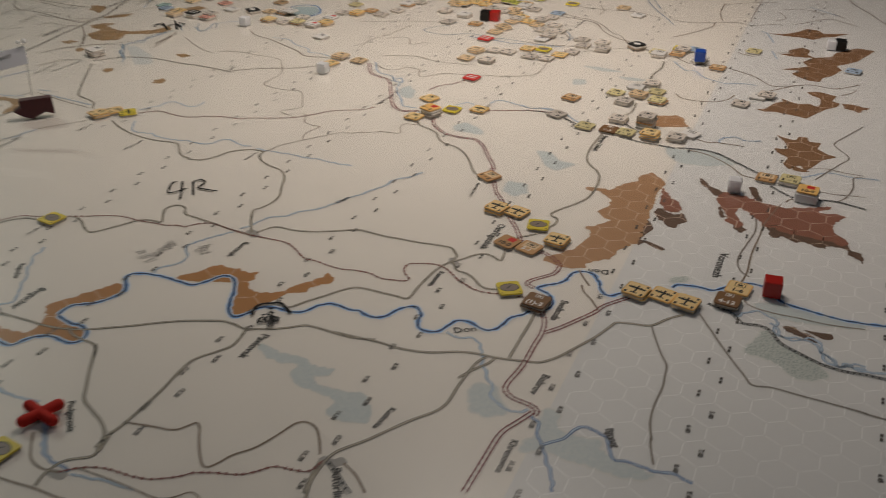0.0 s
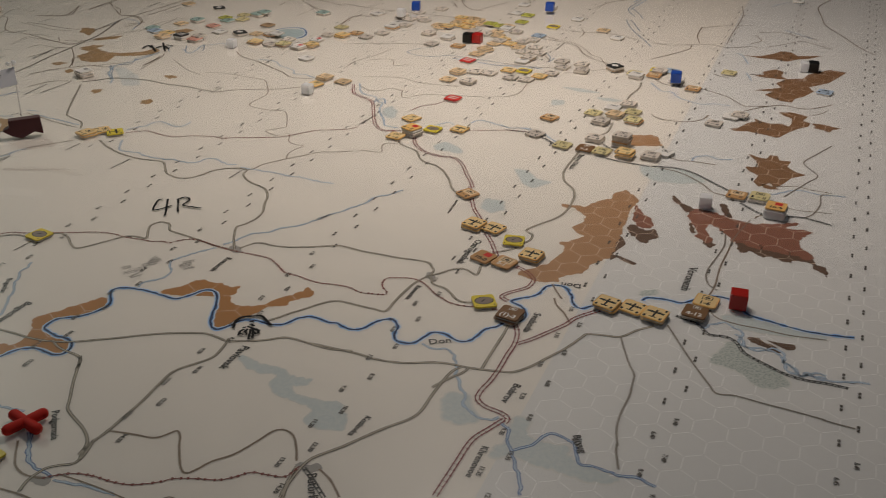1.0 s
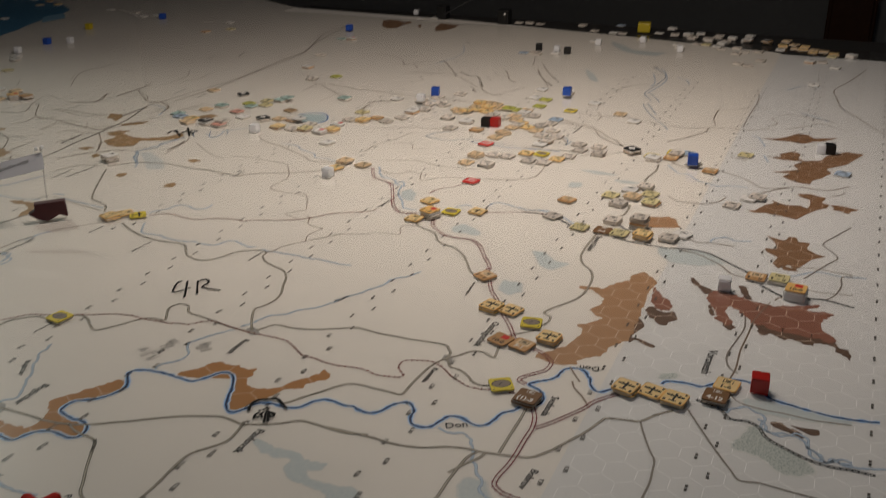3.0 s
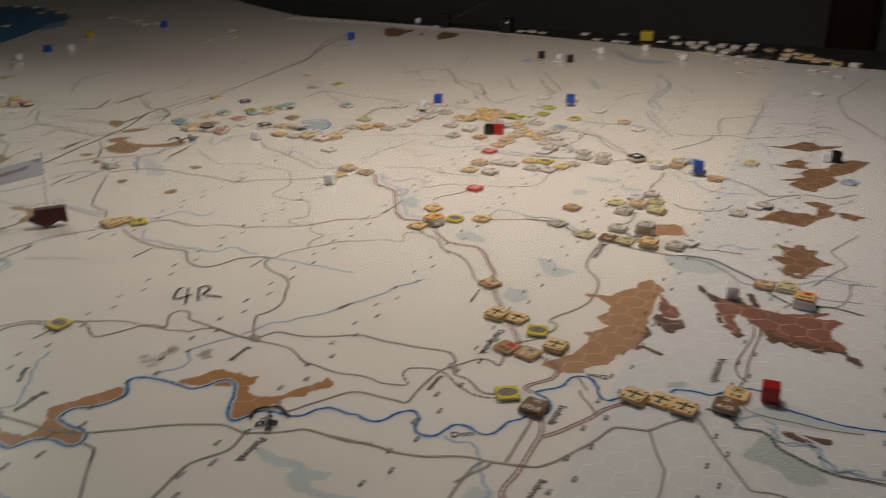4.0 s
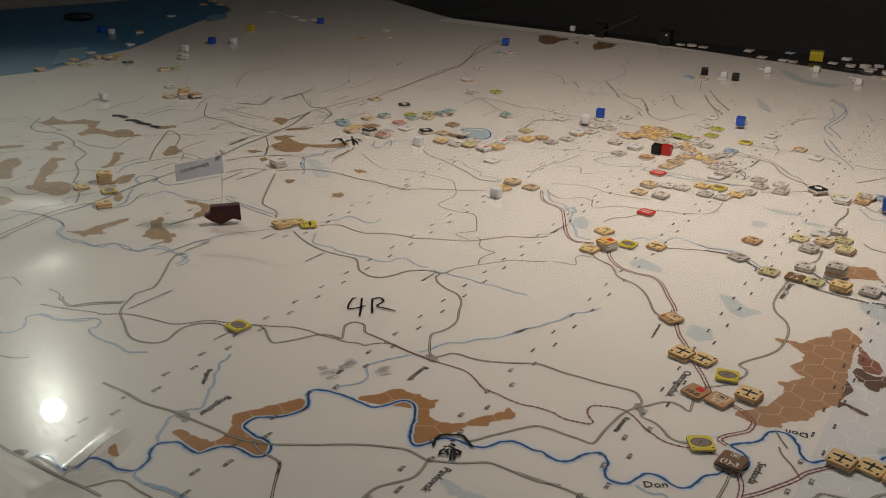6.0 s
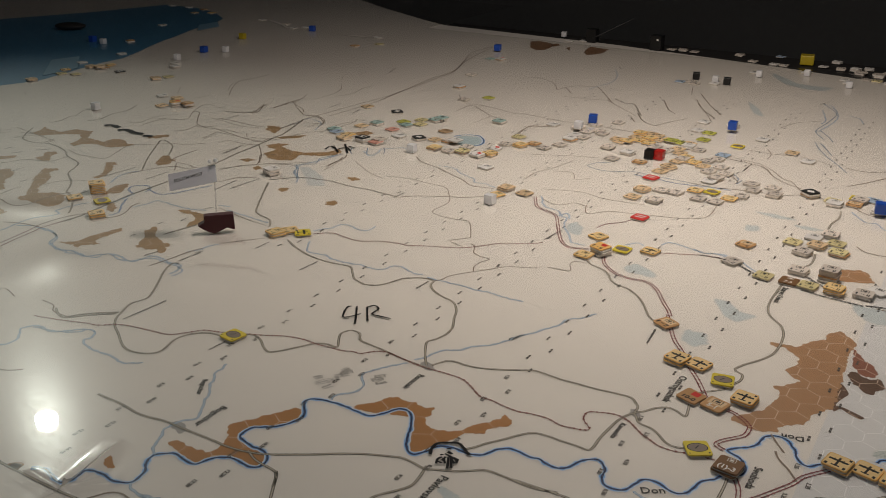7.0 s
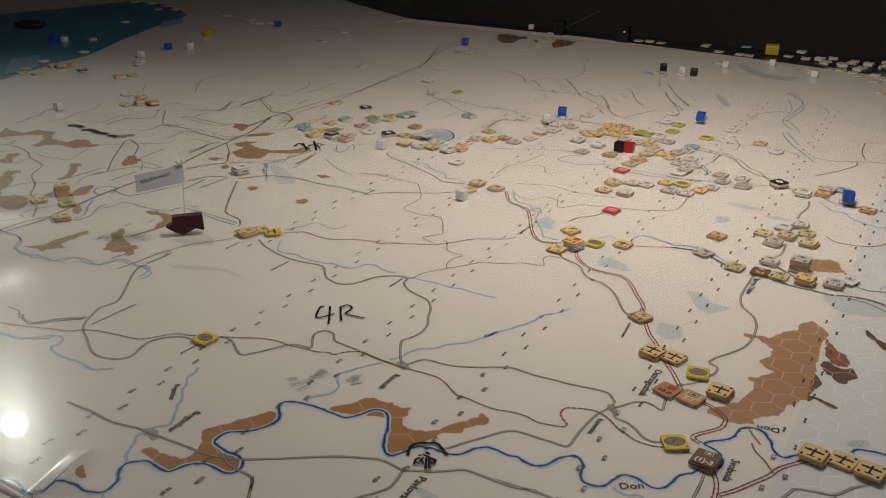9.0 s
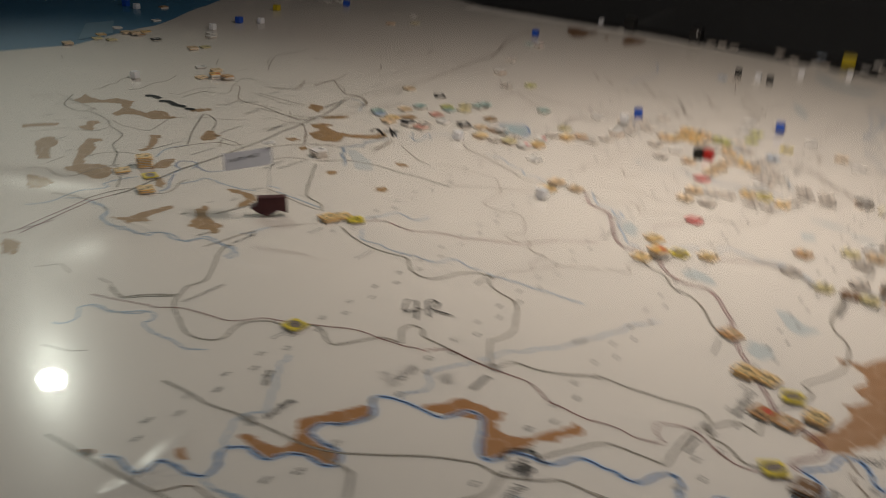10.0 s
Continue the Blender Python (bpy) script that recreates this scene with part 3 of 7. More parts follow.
printed_area("hill2", [(196.5, 431), (205.3, 436.7), (202.2, 444.3), (212.8, 458.1), (220.4, 452.4), (219.3, 437.7), (226.9, 430.7), (215.4, 429), (206.2, 428.3)])
printed_area("hill2", [(216.7, 415.9), (224.5, 431.4), (237.8, 439), (241.5, 452.9), (257.9, 474.7), (272.8, 472.4), (259.7, 435.3), (243.9, 414.9), (248.9, 405.8), (241.3, 386.6), (235.3, 379.3), (234, 368.1), (225.3, 368.7), (216, 375.2), (211, 380.8), (216.7, 391.3), (201.1, 389.1), (213.8, 398), (222.2, 405.1)])
printed_area("hill2", [(194.1, 287), (200, 289.7), (206.3, 305.8), (211.9, 311.1), (209, 318), (215.8, 312.9), (222.3, 310.4), (230.1, 314), (236.6, 309), (237.9, 317.5), (237, 329.3), (230.5, 333.3), (225.8, 339.6), (235.9, 344.1), (248.7, 338.7), (245.4, 326.3), (251.7, 323.7), (250.2, 315.1), (242.8, 306.6), (237.6, 296.5), (232.6, 285.4), (231, 280.9), (222.9, 283.5), (212.7, 285.2), (207.7, 286.7), (200.7, 283.6)])
printed_area("hill2", [(252.4, 324.1), (261.6, 324.3), (273.6, 320.6), (265.5, 309.2), (256.3, 312.7)])
printed_area("hillpale", [(126.7, 243.5), (142.1, 250.5), (148.2, 247), (151.2, 236), (156, 232.1), (144.8, 227), (131.3, 223.3)])
printed_area("ridgedark", [(242.4, -4.4), (247.4, -3.1), (251.7, -6.9), (256.9, -8.1), (261, -12.3), (256.1, -13.5), (249.4, -10), (244.2, -8.8)])
printed_area("ridgedark", [(251.4, -3.9), (257.8, -4), (265.3, -2.6), (266.1, -7.3), (262, -9.3), (256.8, -6.6)])
printed_area("hillhazed", [(-373.7, 347), (-366.2, 362), (-353.5, 359.4), (-355.9, 342.6)])
printed_area("hillhazed", [(-397.2, -87.7), (-391.1, -83.2), (-383.9, -83.8), (-369.2, -95.9), (-376.6, -101.3)])
printed_area("wood", [(20, -116.3), (28.8, -117.4), (36.3, -119), (44.8, -117.5), (50.8, -122.1), (61.5, -119.5), (61.3, -124.4), (54.2, -127.7), (58.7, -132.6), (69, -132.4), (82.5, -130.5), (90.4, -139.8), (91.8, -147.5), (84.3, -148.9), (79, -149.4), (72.6, -148.2), (73.1, -139.3), (59.8, -136.7), (50.6, -136.4), (44.8, -129.7), (44.8, -122.5), (33.9, -125.1), (24, -122.2)])
printed_area("wood", [(121.9, -107.5), (128, -102.4), (133, -104.6), (137.1, -111.5), (142.5, -115.3), (140.6, -120.4), (134, -123.5), (128.1, -122.1), (124.3, -113.1)])
printed_area("wood", [(156.7, -109.3), (163, -108.7), (164.3, -116.4), (168.2, -120.6), (178, -120.3), (185, -119.2), (183.8, -123.5), (189.5, -126.6), (199.7, -129.5), (209.1, -130.7), (203.4, -134.9), (192.3, -136.3), (182.6, -135.2), (170.6, -134.9), (162.5, -132.8), (157.4, -138.9), (154.5, -134.5), (157.5, -129.3), (159.5, -124.4)])
printed_area("town", [(83.2, -173.3), (85.5, -170.4), (89.9, -171.1), (93.7, -168.6), (96.8, -171.7), (93.2, -174.4), (88.5, -175.4)])
printed_area("town", [(-9.8, -221.4), (-6.9, -218.3), (-1, -218.2), (0, -222.4), (-4.1, -224.2)])
printed_area("town", [(-123, -143.2), (-120.1, -140.4), (-115.1, -141.6), (-111, -143.8), (-111.3, -148.4), (-116.6, -146.9), (-121.3, -146.8)])
printed_area("town", [(-50, -25.6), (-47.2, -21.1), (-41.4, -24.4), (-37.5, -27.2), (-40.9, -31.3), (-46.5, -29.5)])
printed_area("town", [(69.7, -8.9), (72.7, -5.9), (76, -9), (76.4, -13.7), (72.8, -14.5)])
printed_area("wood", [(-56.7, 719.7), (-40.6, 695.7), (-24.9, 657.9), (-36.6, 666.5), (-47.6, 691.8)])
printed_area("sea", [(-903.1, 209.4), (-862, 331.3), (-871.4, 372.2), (-881.3, 415.8), (-889.1, 455), (-890.7, 490.7), (-909.4, 538.1), (-929.6, 578.1), (-949.6, 621.5), (-962.3, 660.7), (-983.8, 709.9), (-999.1, 753.3), (-1010.1, 802.3), (-1034, 846.8), (-1094, 889.3), (-1160.7, 916.3), (-1250.2, 915.7), (-1288.6, 772.9), (-1348.5, 629.6), (-1393.7, 466.5)])
printed_area("lowland", [(-341.7, 223.9), (-337, 230.5), (-307.9, 214.3), (-289.1, 194.2), (-302, 186.9)])
printed_area("wood", [(147.1, 188.1), (160.6, 188.9), (175, 193.3), (187.6, 185.5), (194.2, 178.4), (179.4, 168.6), (161.3, 166.3), (152, 174.4)])
printed_area("wood", [(67.9, 148.8), (77.1, 149.1), (87.4, 137.7), (98.2, 137.4), (89.4, 123.2), (81.1, 127.6), (74.1, 139.6)])
printed_area("wood", [(66.9, 95.6), (78.4, 96.2), (82.6, 84.4), (75.9, 76.8), (68.1, 82.2)])
printed_area("wood", [(50.7, 298.1), (59.2, 300), (61.6, 290), (53.1, 285.1)])
printed_area("wood", [(227, 10.7), (240.2, 14), (261.6, 12.7), (279, 12.2), (279.2, 8.1), (257.2, 2.6), (236.4, 1)])
printed_area("marsh", [(184.1, 19.8), (191.4, 24), (193.3, 18.5), (184.9, 13.7)])
printed_area("lake", [(-274.9, 393.2), (-267.9, 402.2), (-253.1, 405.8), (-243.9, 396.4), (-240.4, 384.1), (-245.3, 374.2), (-255.1, 368.5)])
printed_line("don", [(-149.1, -205.9), (-143.1, -203), (-135.2, -204.7), (-128.1, -205.8), (-125.5, -201), (-126, -193.7), (-121.2, -191.5), (-115.9, -191.3), (-109.3, -192.3), (-101.7, -189.3), (-100.9, -185.2), (-102.5, -179.4), (-107.5, -173.4), (-108.5, -168), (-103.8, -163.7), (-100, -162.1), (-93.3, -163.3), (-87.6, -163.6), (-85.2, -160.7), (-83.1, -155.5), (-79.4, -151.9), (-73.9, -150.3), (-68.1, -151), (-62.9, -151), (-59.8, -148.7), (-59.5, -145.1), (-61.3, -141.1), (-65.4, -138.3), (-69.2, -137.8), (-74.3, -138.1), (-81.3, -136.2), (-84.8, -134.4), (-85.5, -128.7), (-84, -125), (-76.2, -119.4), (-72.9, -114.7), (-70.3, -109.1), (-69.7, -105.3)])
printed_line("don", [(-69.7, -105.3), (-71.4, -100.9), (-76.9, -94.9), (-78.3, -91.4), (-76, -88.2), (-70.2, -86.1), (-61.8, -85.1), (-50.7, -85.5), (-41.7, -85.8), (-36, -78.9), (-34, -74.2), (-31.3, -71.4), (-27.1, -71.4), (-22.5, -74.9), (-18.1, -82.3), (-14.3, -91.4), (-10.9, -97.7), (-7.4, -101.1), (-4.3, -102), (-1.3, -99.2), (0.1, -96.3), (2.6, -90), (10.5, -87.2), (18.4, -87.4), (23.5, -85.6), (26.2, -81.9), (28.2, -77.1), (32.6, -73.5), (38.3, -72.9), (45.1, -74.4), (49, -73.2), (54.3, -75.3), (60.1, -75.1), (64.1, -71.2), (66, -65.5), (69.7, -60.4), (72.7, -58.6)])
printed_line("don", [(72.7, -58.6), (76.6, -61.1), (79.1, -64.7), (80.4, -71.5), (82.6, -75.1), (87.2, -76.3), (91.3, -74.9), (93.6, -71.7), (95.4, -65.4), (97.1, -62.5), (101.9, -60.7), (106.5, -62.4), (111.1, -64.1), (114.8, -63.4), (117.7, -59.9), (119.3, -52.3), (120.9, -48.5), (124.9, -44.2), (127.4, -38.8), (132.7, -36.8), (135.3, -30.2), (131.2, -22.2), (123.4, -18.6), (126.5, -14.6), (132.1, -9.2), (134.9, -3.7), (136, 3.2), (138.3, 5.6), (142.1, 7.2), (146.5, 5.7), (151, -0.1), (153.6, -6.8), (156.5, -10.4), (160.4, -10.8), (164.7, -5.8)])
printed_line("don", [(186.9, 9.3), (189.6, 13.1), (198, 15.1), (206.7, 14.9), (211.6, 19.6), (217.7, 26.2), (224.4, 29.3), (231.6, 27.7), (236.5, 22.2), (238.3, 18.9), (242.7, 16.3), (250.9, 14.5), (261.6, 12.7), (269.4, 12), (279, 12.8), (291.9, 15.1)])
printed_line("creek", [(-141.6, -85.2), (-138.6, -90.6), (-140, -94.9), (-134.2, -101.8), (-131.9, -107.2), (-126.2, -113.6), (-124, -118.7), (-120.3, -124.6), (-115.2, -131.8), (-115.1, -135.8), (-118.9, -139.7), (-120.4, -144.6), (-121.1, -149.5), (-117.2, -155.5), (-113.7, -164.2), (-108.2, -167.2)])
printed_line("creek", [(-101.3, -189.3), (-96.9, -191.5), (-91.5, -193), (-83.1, -192.3), (-73.8, -191), (-63.2, -191.2)])
printed_line("creek", [(-53.3, -24.6), (-49.1, -16.2), (-47.6, -9.2), (-44.4, -5.1), (-37.6, -0.4), (-33.9, 6.4), (-24, 16), (-20.5, 23.6), (-15.2, 35.7), (-10.6, 41.7), (-8.3, 48.9), (-2.7, 57.3), (-0.4, 69.2), (6.1, 76.4), (11.3, 86.7)])
printed_line("creek", [(-108.8, 77.5), (-97.2, 76.8), (-88.7, 77.4), (-82.4, 77.9), (-72.8, 76.3), (-61, 78), (-52.1, 77.1), (-45.7, 76.8), (-35.9, 77.6)])
printed_line("creek", [(-415.6, -5.1), (-401.4, -3.6), (-391, -6.7), (-382.4, -12), (-374.2, -22.1), (-361.9, -24.7), (-349.7, -22.4), (-329.3, -22.3), (-326.4, -12.5), (-317.8, -10), (-300.7, -12.7), (-296.7, -3.6), (-289.8, 0.3), (-277, -1.4), (-266.7, -1), (-258.4, -4.9), (-256.9, -11.6), (-258.8, -14.8)])
printed_line("creek", [(-271.8, -113.5), (-261.4, -111.6), (-255.9, -110.1), (-243.7, -104), (-241.4, -97.8), (-234.5, -98.7), (-230.9, -104.6), (-232.3, -108.5), (-225.9, -112.6), (-217.4, -113.8), (-208.7, -113.3), (-198.6, -114.1), (-191.9, -115.3), (-186.5, -113), (-182.5, -108.5)])
printed_line("don", [(-277, 394.4), (-270, 406), (-255.2, 409.6), (-242.9, 397), (-238.4, 382.9), (-244.3, 372.4), (-254.1, 366.8)])
printed_line("shore", [(19, 764.5), (33.3, 739.7), (44, 714.3), (42.7, 668.8), (38.9, 624.6), (53.3, 593.7)])
printed_line("shore", [(47.7, 577.9), (54.4, 557.5), (67.5, 530.3), (82.2, 506.1), (93.3, 485.6)])
printed_line("creek", [(56.7, 225.3), (65.8, 222), (73.9, 213.7), (80.4, 208.2)])
printed_line("creek", [(96.4, -72.6), (102.1, -75.2), (107.3, -73.4), (112.1, -74.3), (115.6, -77.8), (119.2, -85.1), (121, -90.2), (124.8, -94.6), (127.2, -100.5), (131.1, -103.2), (132.2, -109.4), (134.8, -112.5), (141.4, -115.8), (146.5, -115.5), (150.5, -112.4)])
printed_line("river", [(-29.6, -200.4), (-24.5, -206.2), (-16.9, -214.4)])
printed_line("creek", [(-90, -192.9), (-78.6, -190), (-68.1, -189.8), (-56.1, -191.1), (-43.7, -189.8)])
printed_line("creek", [(237.1, -4.2), (240.7, -7.8), (243.5, -14.3), (251, -12.4), (258.7, -14.8), (261.7, -20.8), (263.5, -27.2), (269.5, -28.2), (274.2, -26.9), (280.8, -26.1)])
printed_line("creek", [(225.7, 168.6), (238.7, 176.5), (251.4, 188), (265.1, 186.7), (281.6, 189.7)])
printed_line("creek", [(-316.8, 187.8), (-323.1, 198.7), (-333, 206), (-342.8, 219.5), (-346.8, 231), (-342.3, 243.8), (-339.8, 257.6), (-338.3, 273.3)])
printed_line("creek", [(-323.6, 299.3), (-310.1, 289.6), (-308.4, 301.5), (-312.7, 314.5), (-306.2, 322.8), (-297.6, 330), (-280.6, 324.2)])
printed_line("rail", [(-284.5, -103.9), (-276.6, -101.9), (-265.2, -98.8), (-247.3, -92.9), (-241.2, -91.8), (-232, -84.9), (-223.6, -81.8), (-209.4, -79.5), (-195.5, -77.2), (-187.5, -69.4), (-181.3, -61.8), (-171, -58.3), (-157, -51.9), (-145.8, -47.2), (-133.8, -41.1), (-122.9, -38.9), (-114.1, -39.4), (-102.6, -38.3), (-94.9, -37.8), (-88.9, -35.1), (-84.5, -35.7), (-82.5, -33), (-78, -28.1), (-72, -25.5), (-61.3, -26.9), (-53, -28.1), (-45.1, -28.7), (-39.7, -28.5), (-29, -28), (-19.8, -28.4), (-12.3, -32.3), (-6.3, -36.8)])
printed_line("rail", [(-6.3, -36.8), (-1.5, -39.3), (5.2, -39.3), (12.6, -40.8), (21.2, -41.5), (28.5, -39.8), (37.8, -39.3), (45.2, -41.6), (52.4, -40.4), (57.9, -39), (59.3, -36.5), (56.7, -33.9), (54, -31.3), (52.2, -27.5), (52.5, -22.4), (56.4, -20.2), (60.4, -18.5), (64.6, -17.4), (67.7, -17.4), (70.5, -18.3), (74.9, -20.5), (83.4, -27.4), (88.7, -30), (93.9, -32.6), (101.1, -32.9), (107.6, -31.3), (114.2, -30.2), (120.9, -29.6)])
printed_line("road", [(-269.6, 2.9), (-273.6, 0.6), (-268, -12.6), (-257.5, -27.5), (-245.9, -45.6), (-245.6, -52.9), (-247.4, -60.4), (-242.7, -71.3), (-238.5, -79.3), (-231.5, -86.3), (-221, -92.6), (-211.4, -98.9), (-202.3, -102.9), (-193.6, -102.5), (-186.2, -99), (-183.6, -93), (-186.4, -83.8), (-187.2, -76.4), (-183.5, -68.7), (-175.8, -62.7), (-166.1, -61.2), (-161.9, -57.2), (-157.9, -53.3), (-151.6, -50.5), (-144.4, -52.8), (-136.8, -58.6), (-130, -61.6), (-125.1, -56.6), (-119.7, -48.1), (-114.1, -39.4), (-108.4, -36.2), (-100.6, -35.6), (-105.9, -26.8), (-108.7, -20.3), (-105.9, -14.5), (-99.4, -14.9), (-93.8, -21.5), (-85.5, -23.1), (-72.4, -24.9), (-59.2, -27.2), (-47.5, -27.9), (-41.7, -28.2)])
printed_line("road", [(-282.3, -89.4), (-272.9, -94.7), (-265.3, -94.6), (-256.5, -85.3), (-243.9, -74.6)])
printed_line("road", [(-44.5, -26.1), (-52.1, -15.6), (-59.1, -2.4), (-56.8, 2.9), (-54.6, 12.3), (-56.2, 22.4), (-61.3, 32.5), (-66, 43.4), (-74.3, 52.7), (-84.9, 56.3), (-94.2, 61), (-100.5, 67.6), (-102.1, 73.9), (-111.2, 74), (-121.9, 65.8), (-126.1, 55), (-131.7, 46.6), (-141.5, 44.1)])
printed_line("track", [(-102.1, 73.9), (-98.6, 79.2), (-96.9, 87.6), (-87.1, 102), (-79.2, 112.1), (-71.2, 122.4), (-60.4, 127.4), (-50.1, 133.3)])
printed_line("track", [(-87.1, 102), (-91.2, 110.9), (-90.5, 120.5), (-88.4, 127.6), (-97.2, 128.5), (-104.3, 132.8), (-108.8, 142.7), (-114.1, 146)])
printed_line("road", [(-42, -24.7), (-38.7, -17.7), (-36.6, -15), (-31.8, -13.8), (-26.1, -14.2), (-16.3, -12.2), (-4.7, -7), (9, 0.8), (15.8, 1.1), (26.5, 0.2), (36.3, 0.9), (46.1, 1.1), (58.5, 2.7), (66.5, 2.7), (70.5, -1.5), (72.8, -4.6), (72.9, -10.8)])
printed_line("road", [(72.9, -10.8), (70.2, -16), (68.3, -23.1), (67.4, -32.5), (66.8, -42.5), (67.1, -50.6), (65.6, -54.1), (59.6, -53.8), (50.6, -53.9), (44.4, -53.6), (37.2, -54.8), (32, -60.1), (26.7, -68.1), (21.3, -75.6), (18.1, -81.2), (14.5, -86)])
printed_line("road", [(72.9, -10.8), (77.3, -5.8), (81.3, 0.3), (86.3, 3.7), (91.2, 2.8), (96.5, 0.2), (96, 6.7), (94.3, 15.3), (93.7, 21.5), (97.1, 28.8), (100.7, 32.2), (106.6, 38.9), (108.2, 44.7), (111, 51.9), (110.3, 58.6), (107.2, 60.5), (105, 62.9), (107.9, 70.5), (114.8, 82), (118.9, 92.1), (119.9, 102.3), (119.8, 110.4), (118.3, 122.1), (114, 132.8), (106, 141.8), (101.6, 153.4), (100.3, 167.3), (100.5, 182.7), (100.8, 198.8)])
printed_line("road", [(72.9, -10.8), (75.6, -14.1), (78.7, -18.4), (85.1, -19.5), (90.7, -23.2), (95.1, -27.5), (99.9, -29.2), (105.1, -27.9), (110.2, -26.1)])
printed_line("road", [(-175.9, -145.1), (-167.3, -145.2), (-156.7, -145.3), (-144.8, -146.9), (-135.5, -146.3), (-125.5, -144.6), (-115.7, -144.7), (-104.6, -144.5), (-93.7, -144.3), (-84.6, -144.5), (-73.6, -142.9), (-63, -139), (-51.7, -132), (-44.1, -127.2), (-36.3, -121.7), (-24.9, -114.7), (-12.4, -109.2), (-7.3, -107.3), (-0.7, -107.6), (4.6, -108.7), (7.8, -108.8), (11.2, -106.9), (18.5, -103.7), (25.1, -99.5), (31.6, -94.8), (40.2, -94.4), (49.2, -95), (57.7, -94.9), (67.7, -92.1)])
printed_line("road", [(-73, -141.5), (-66.4, -145), (-60.1, -146.4), (-52.7, -147.2), (-48.3, -149.6), (-44.5, -156.8)])
printed_line("road", [(-50.9, -146.8), (-46.6, -152.6), (-39.3, -164.3), (-31.7, -175), (-27.3, -181.1), (-19.9, -185.2), (-11, -189.5), (-4.4, -194.7), (-1.8, -199.5), (1.1, -206)])
printed_line("road", [(6.5, -106.4), (8.4, -116.4), (8.4, -123.3), (4.7, -129.7), (-1.4, -139.1), (-1.6, -151.5), (-0.6, -162.7), (-0.6, -176.1), (-0.7, -186.8), (-2, -197.6), (-1.4, -203.3)])
printed_line("road", [(114.8, -104), (119.3, -94.8), (123.5, -88), (124.6, -83.6)])
printed_line("road", [(120.9, -84.6), (118.2, -90.6), (117.1, -108.4), (117.2, -121.3), (115, -128.4), (108.4, -137.3), (102.4, -146.6), (96.7, -156), (90.6, -164.2), (88, -168.9), (87.1, -176.5), (87.8, -186.5), (91.3, -196.6)])
printed_line("road", [(46.6, -94.2), (59.1, -93.8), (71.3, -93.3), (80.9, -94), (94.7, -91.6), (106.8, -85.9), (114.6, -83.8), (123.1, -83.3), (131.1, -82), (141.4, -79.7), (146.1, -77.4), (151.8, -69.9), (157, -59.9), (162.3, -49.7), (167.1, -36.9), (168.9, -33.3), (176.8, -31.2), (184.7, -29.2), (191, -20.2), (197.9, -13.1)])
printed_line("road", [(184.7, -29.2), (188.1, -37.7), (193.7, -50.3), (197.8, -58), (198.8, -66.9), (199.5, -75.6), (198.8, -88.8), (199.7, -100.7), (202.7, -111)])
printed_line("road", [(204.1, -9.6), (210.1, -19.5), (221.1, -37.4), (230.9, -51.8), (235.5, -57.8), (243.6, -56.2), (255.5, -57.1), (267, -57.6), (282.3, -58.7)])
printed_line("road", [(130.6, -80.8), (130.3, -64.7), (130.2, -48.6), (129.4, -37.7)])
printed_line("redrail", [(131.4, -36.7), (136.1, -45.9), (138.1, -55.8), (138, -66.3), (138.2, -78.7), (137.7, -88.6), (136.5, -96.1), (136.4, -101.6), (137.6, -104.6), (142.2, -107.7), (150.7, -109.3), (154.2, -111.9), (154, -114.9)])
printed_line("redrail", [(139.3, -55.2), (144.8, -48.4), (150.5, -39.1), (156.3, -29.2), (159.7, -20.7), (168.4, -9.5), (175.3, -1.6)])
printed_line("redrail", [(122.2, -19.2), (117.3, -16.5), (118.8, -11.8), (124.1, -5.3), (127.2, -0.7), (127.7, 6.5), (126, 9.8), (122.2, 13.6), (117, 16.8), (112.3, 17.9), (106.2, 20.2), (100.7, 23.6), (95.4, 32.5), (90.6, 40.2), (85.1, 47.8), (79, 57), (72.1, 68.5), (64.6, 78.8), (56.4, 95.4), (49.9, 109.7)])
printed_line("blackrail", [(111.9, 218.4), (123.2, 208.4), (138.8, 202.7)])
printed_line("creek", [(216.2, -0), (221.1, -5), (224.5, -0.1), (230.7, 3.9), (236.4, 1), (240.1, -2.8), (239.3, -11.1), (243.5, -14.3), (248.7, -15.5), (255.8, -10.1), (261.1, -13.7), (261.7, -20.8), (264.3, -22.1), (268.3, -27.3), (271.9, -28), (276.4, -23.5), (280.7, -23.9)])
printed_line("track", [(-538.5, 343.5), (-521.2, 354.1), (-528, 380.7), (-532.6, 393.8)])
printed_line("track", [(-515.1, 385.5), (-512.4, 422.5), (-525, 459.1)])
printed_line("name", [(-432.5, 217.8), (-435, 241.1)])
printed_line("creek", [(-446.1, 342.6), (-451, 367.8), (-427.1, 362.6), (-413.5, 335.7)])
printed_line("lane", [(-15.3, 470.5), (7.4, 467), (25.4, 459), (38.4, 436.6), (54.4, 421.4), (68, 414.9)])
printed_line("track", [(-19, 514.4), (13, 510.4), (50, 514.9), (78.7, 502)])
printed_line("river", [(-71.6, 373.4), (-49.3, 371.5), (-27.6, 369.5), (-3.6, 374.9), (16.1, 376)])
printed_line("track", [(-813.5, 651.6), (-819.6, 723.1), (-833.5, 809.6)])
printed_line("track", [(-622.8, 770.6), (-614, 804.4), (-612.6, 834.6)])
printed_line("road", [(-2.4, -192.8), (-0.6, -197.7), (1, -204.5), (0.1, -208.5), (-4.4, -211.5), (-7.6, -214.4), (-8.8, -217.7), (-9.4, -223.2), (-7.9, -229.3)])
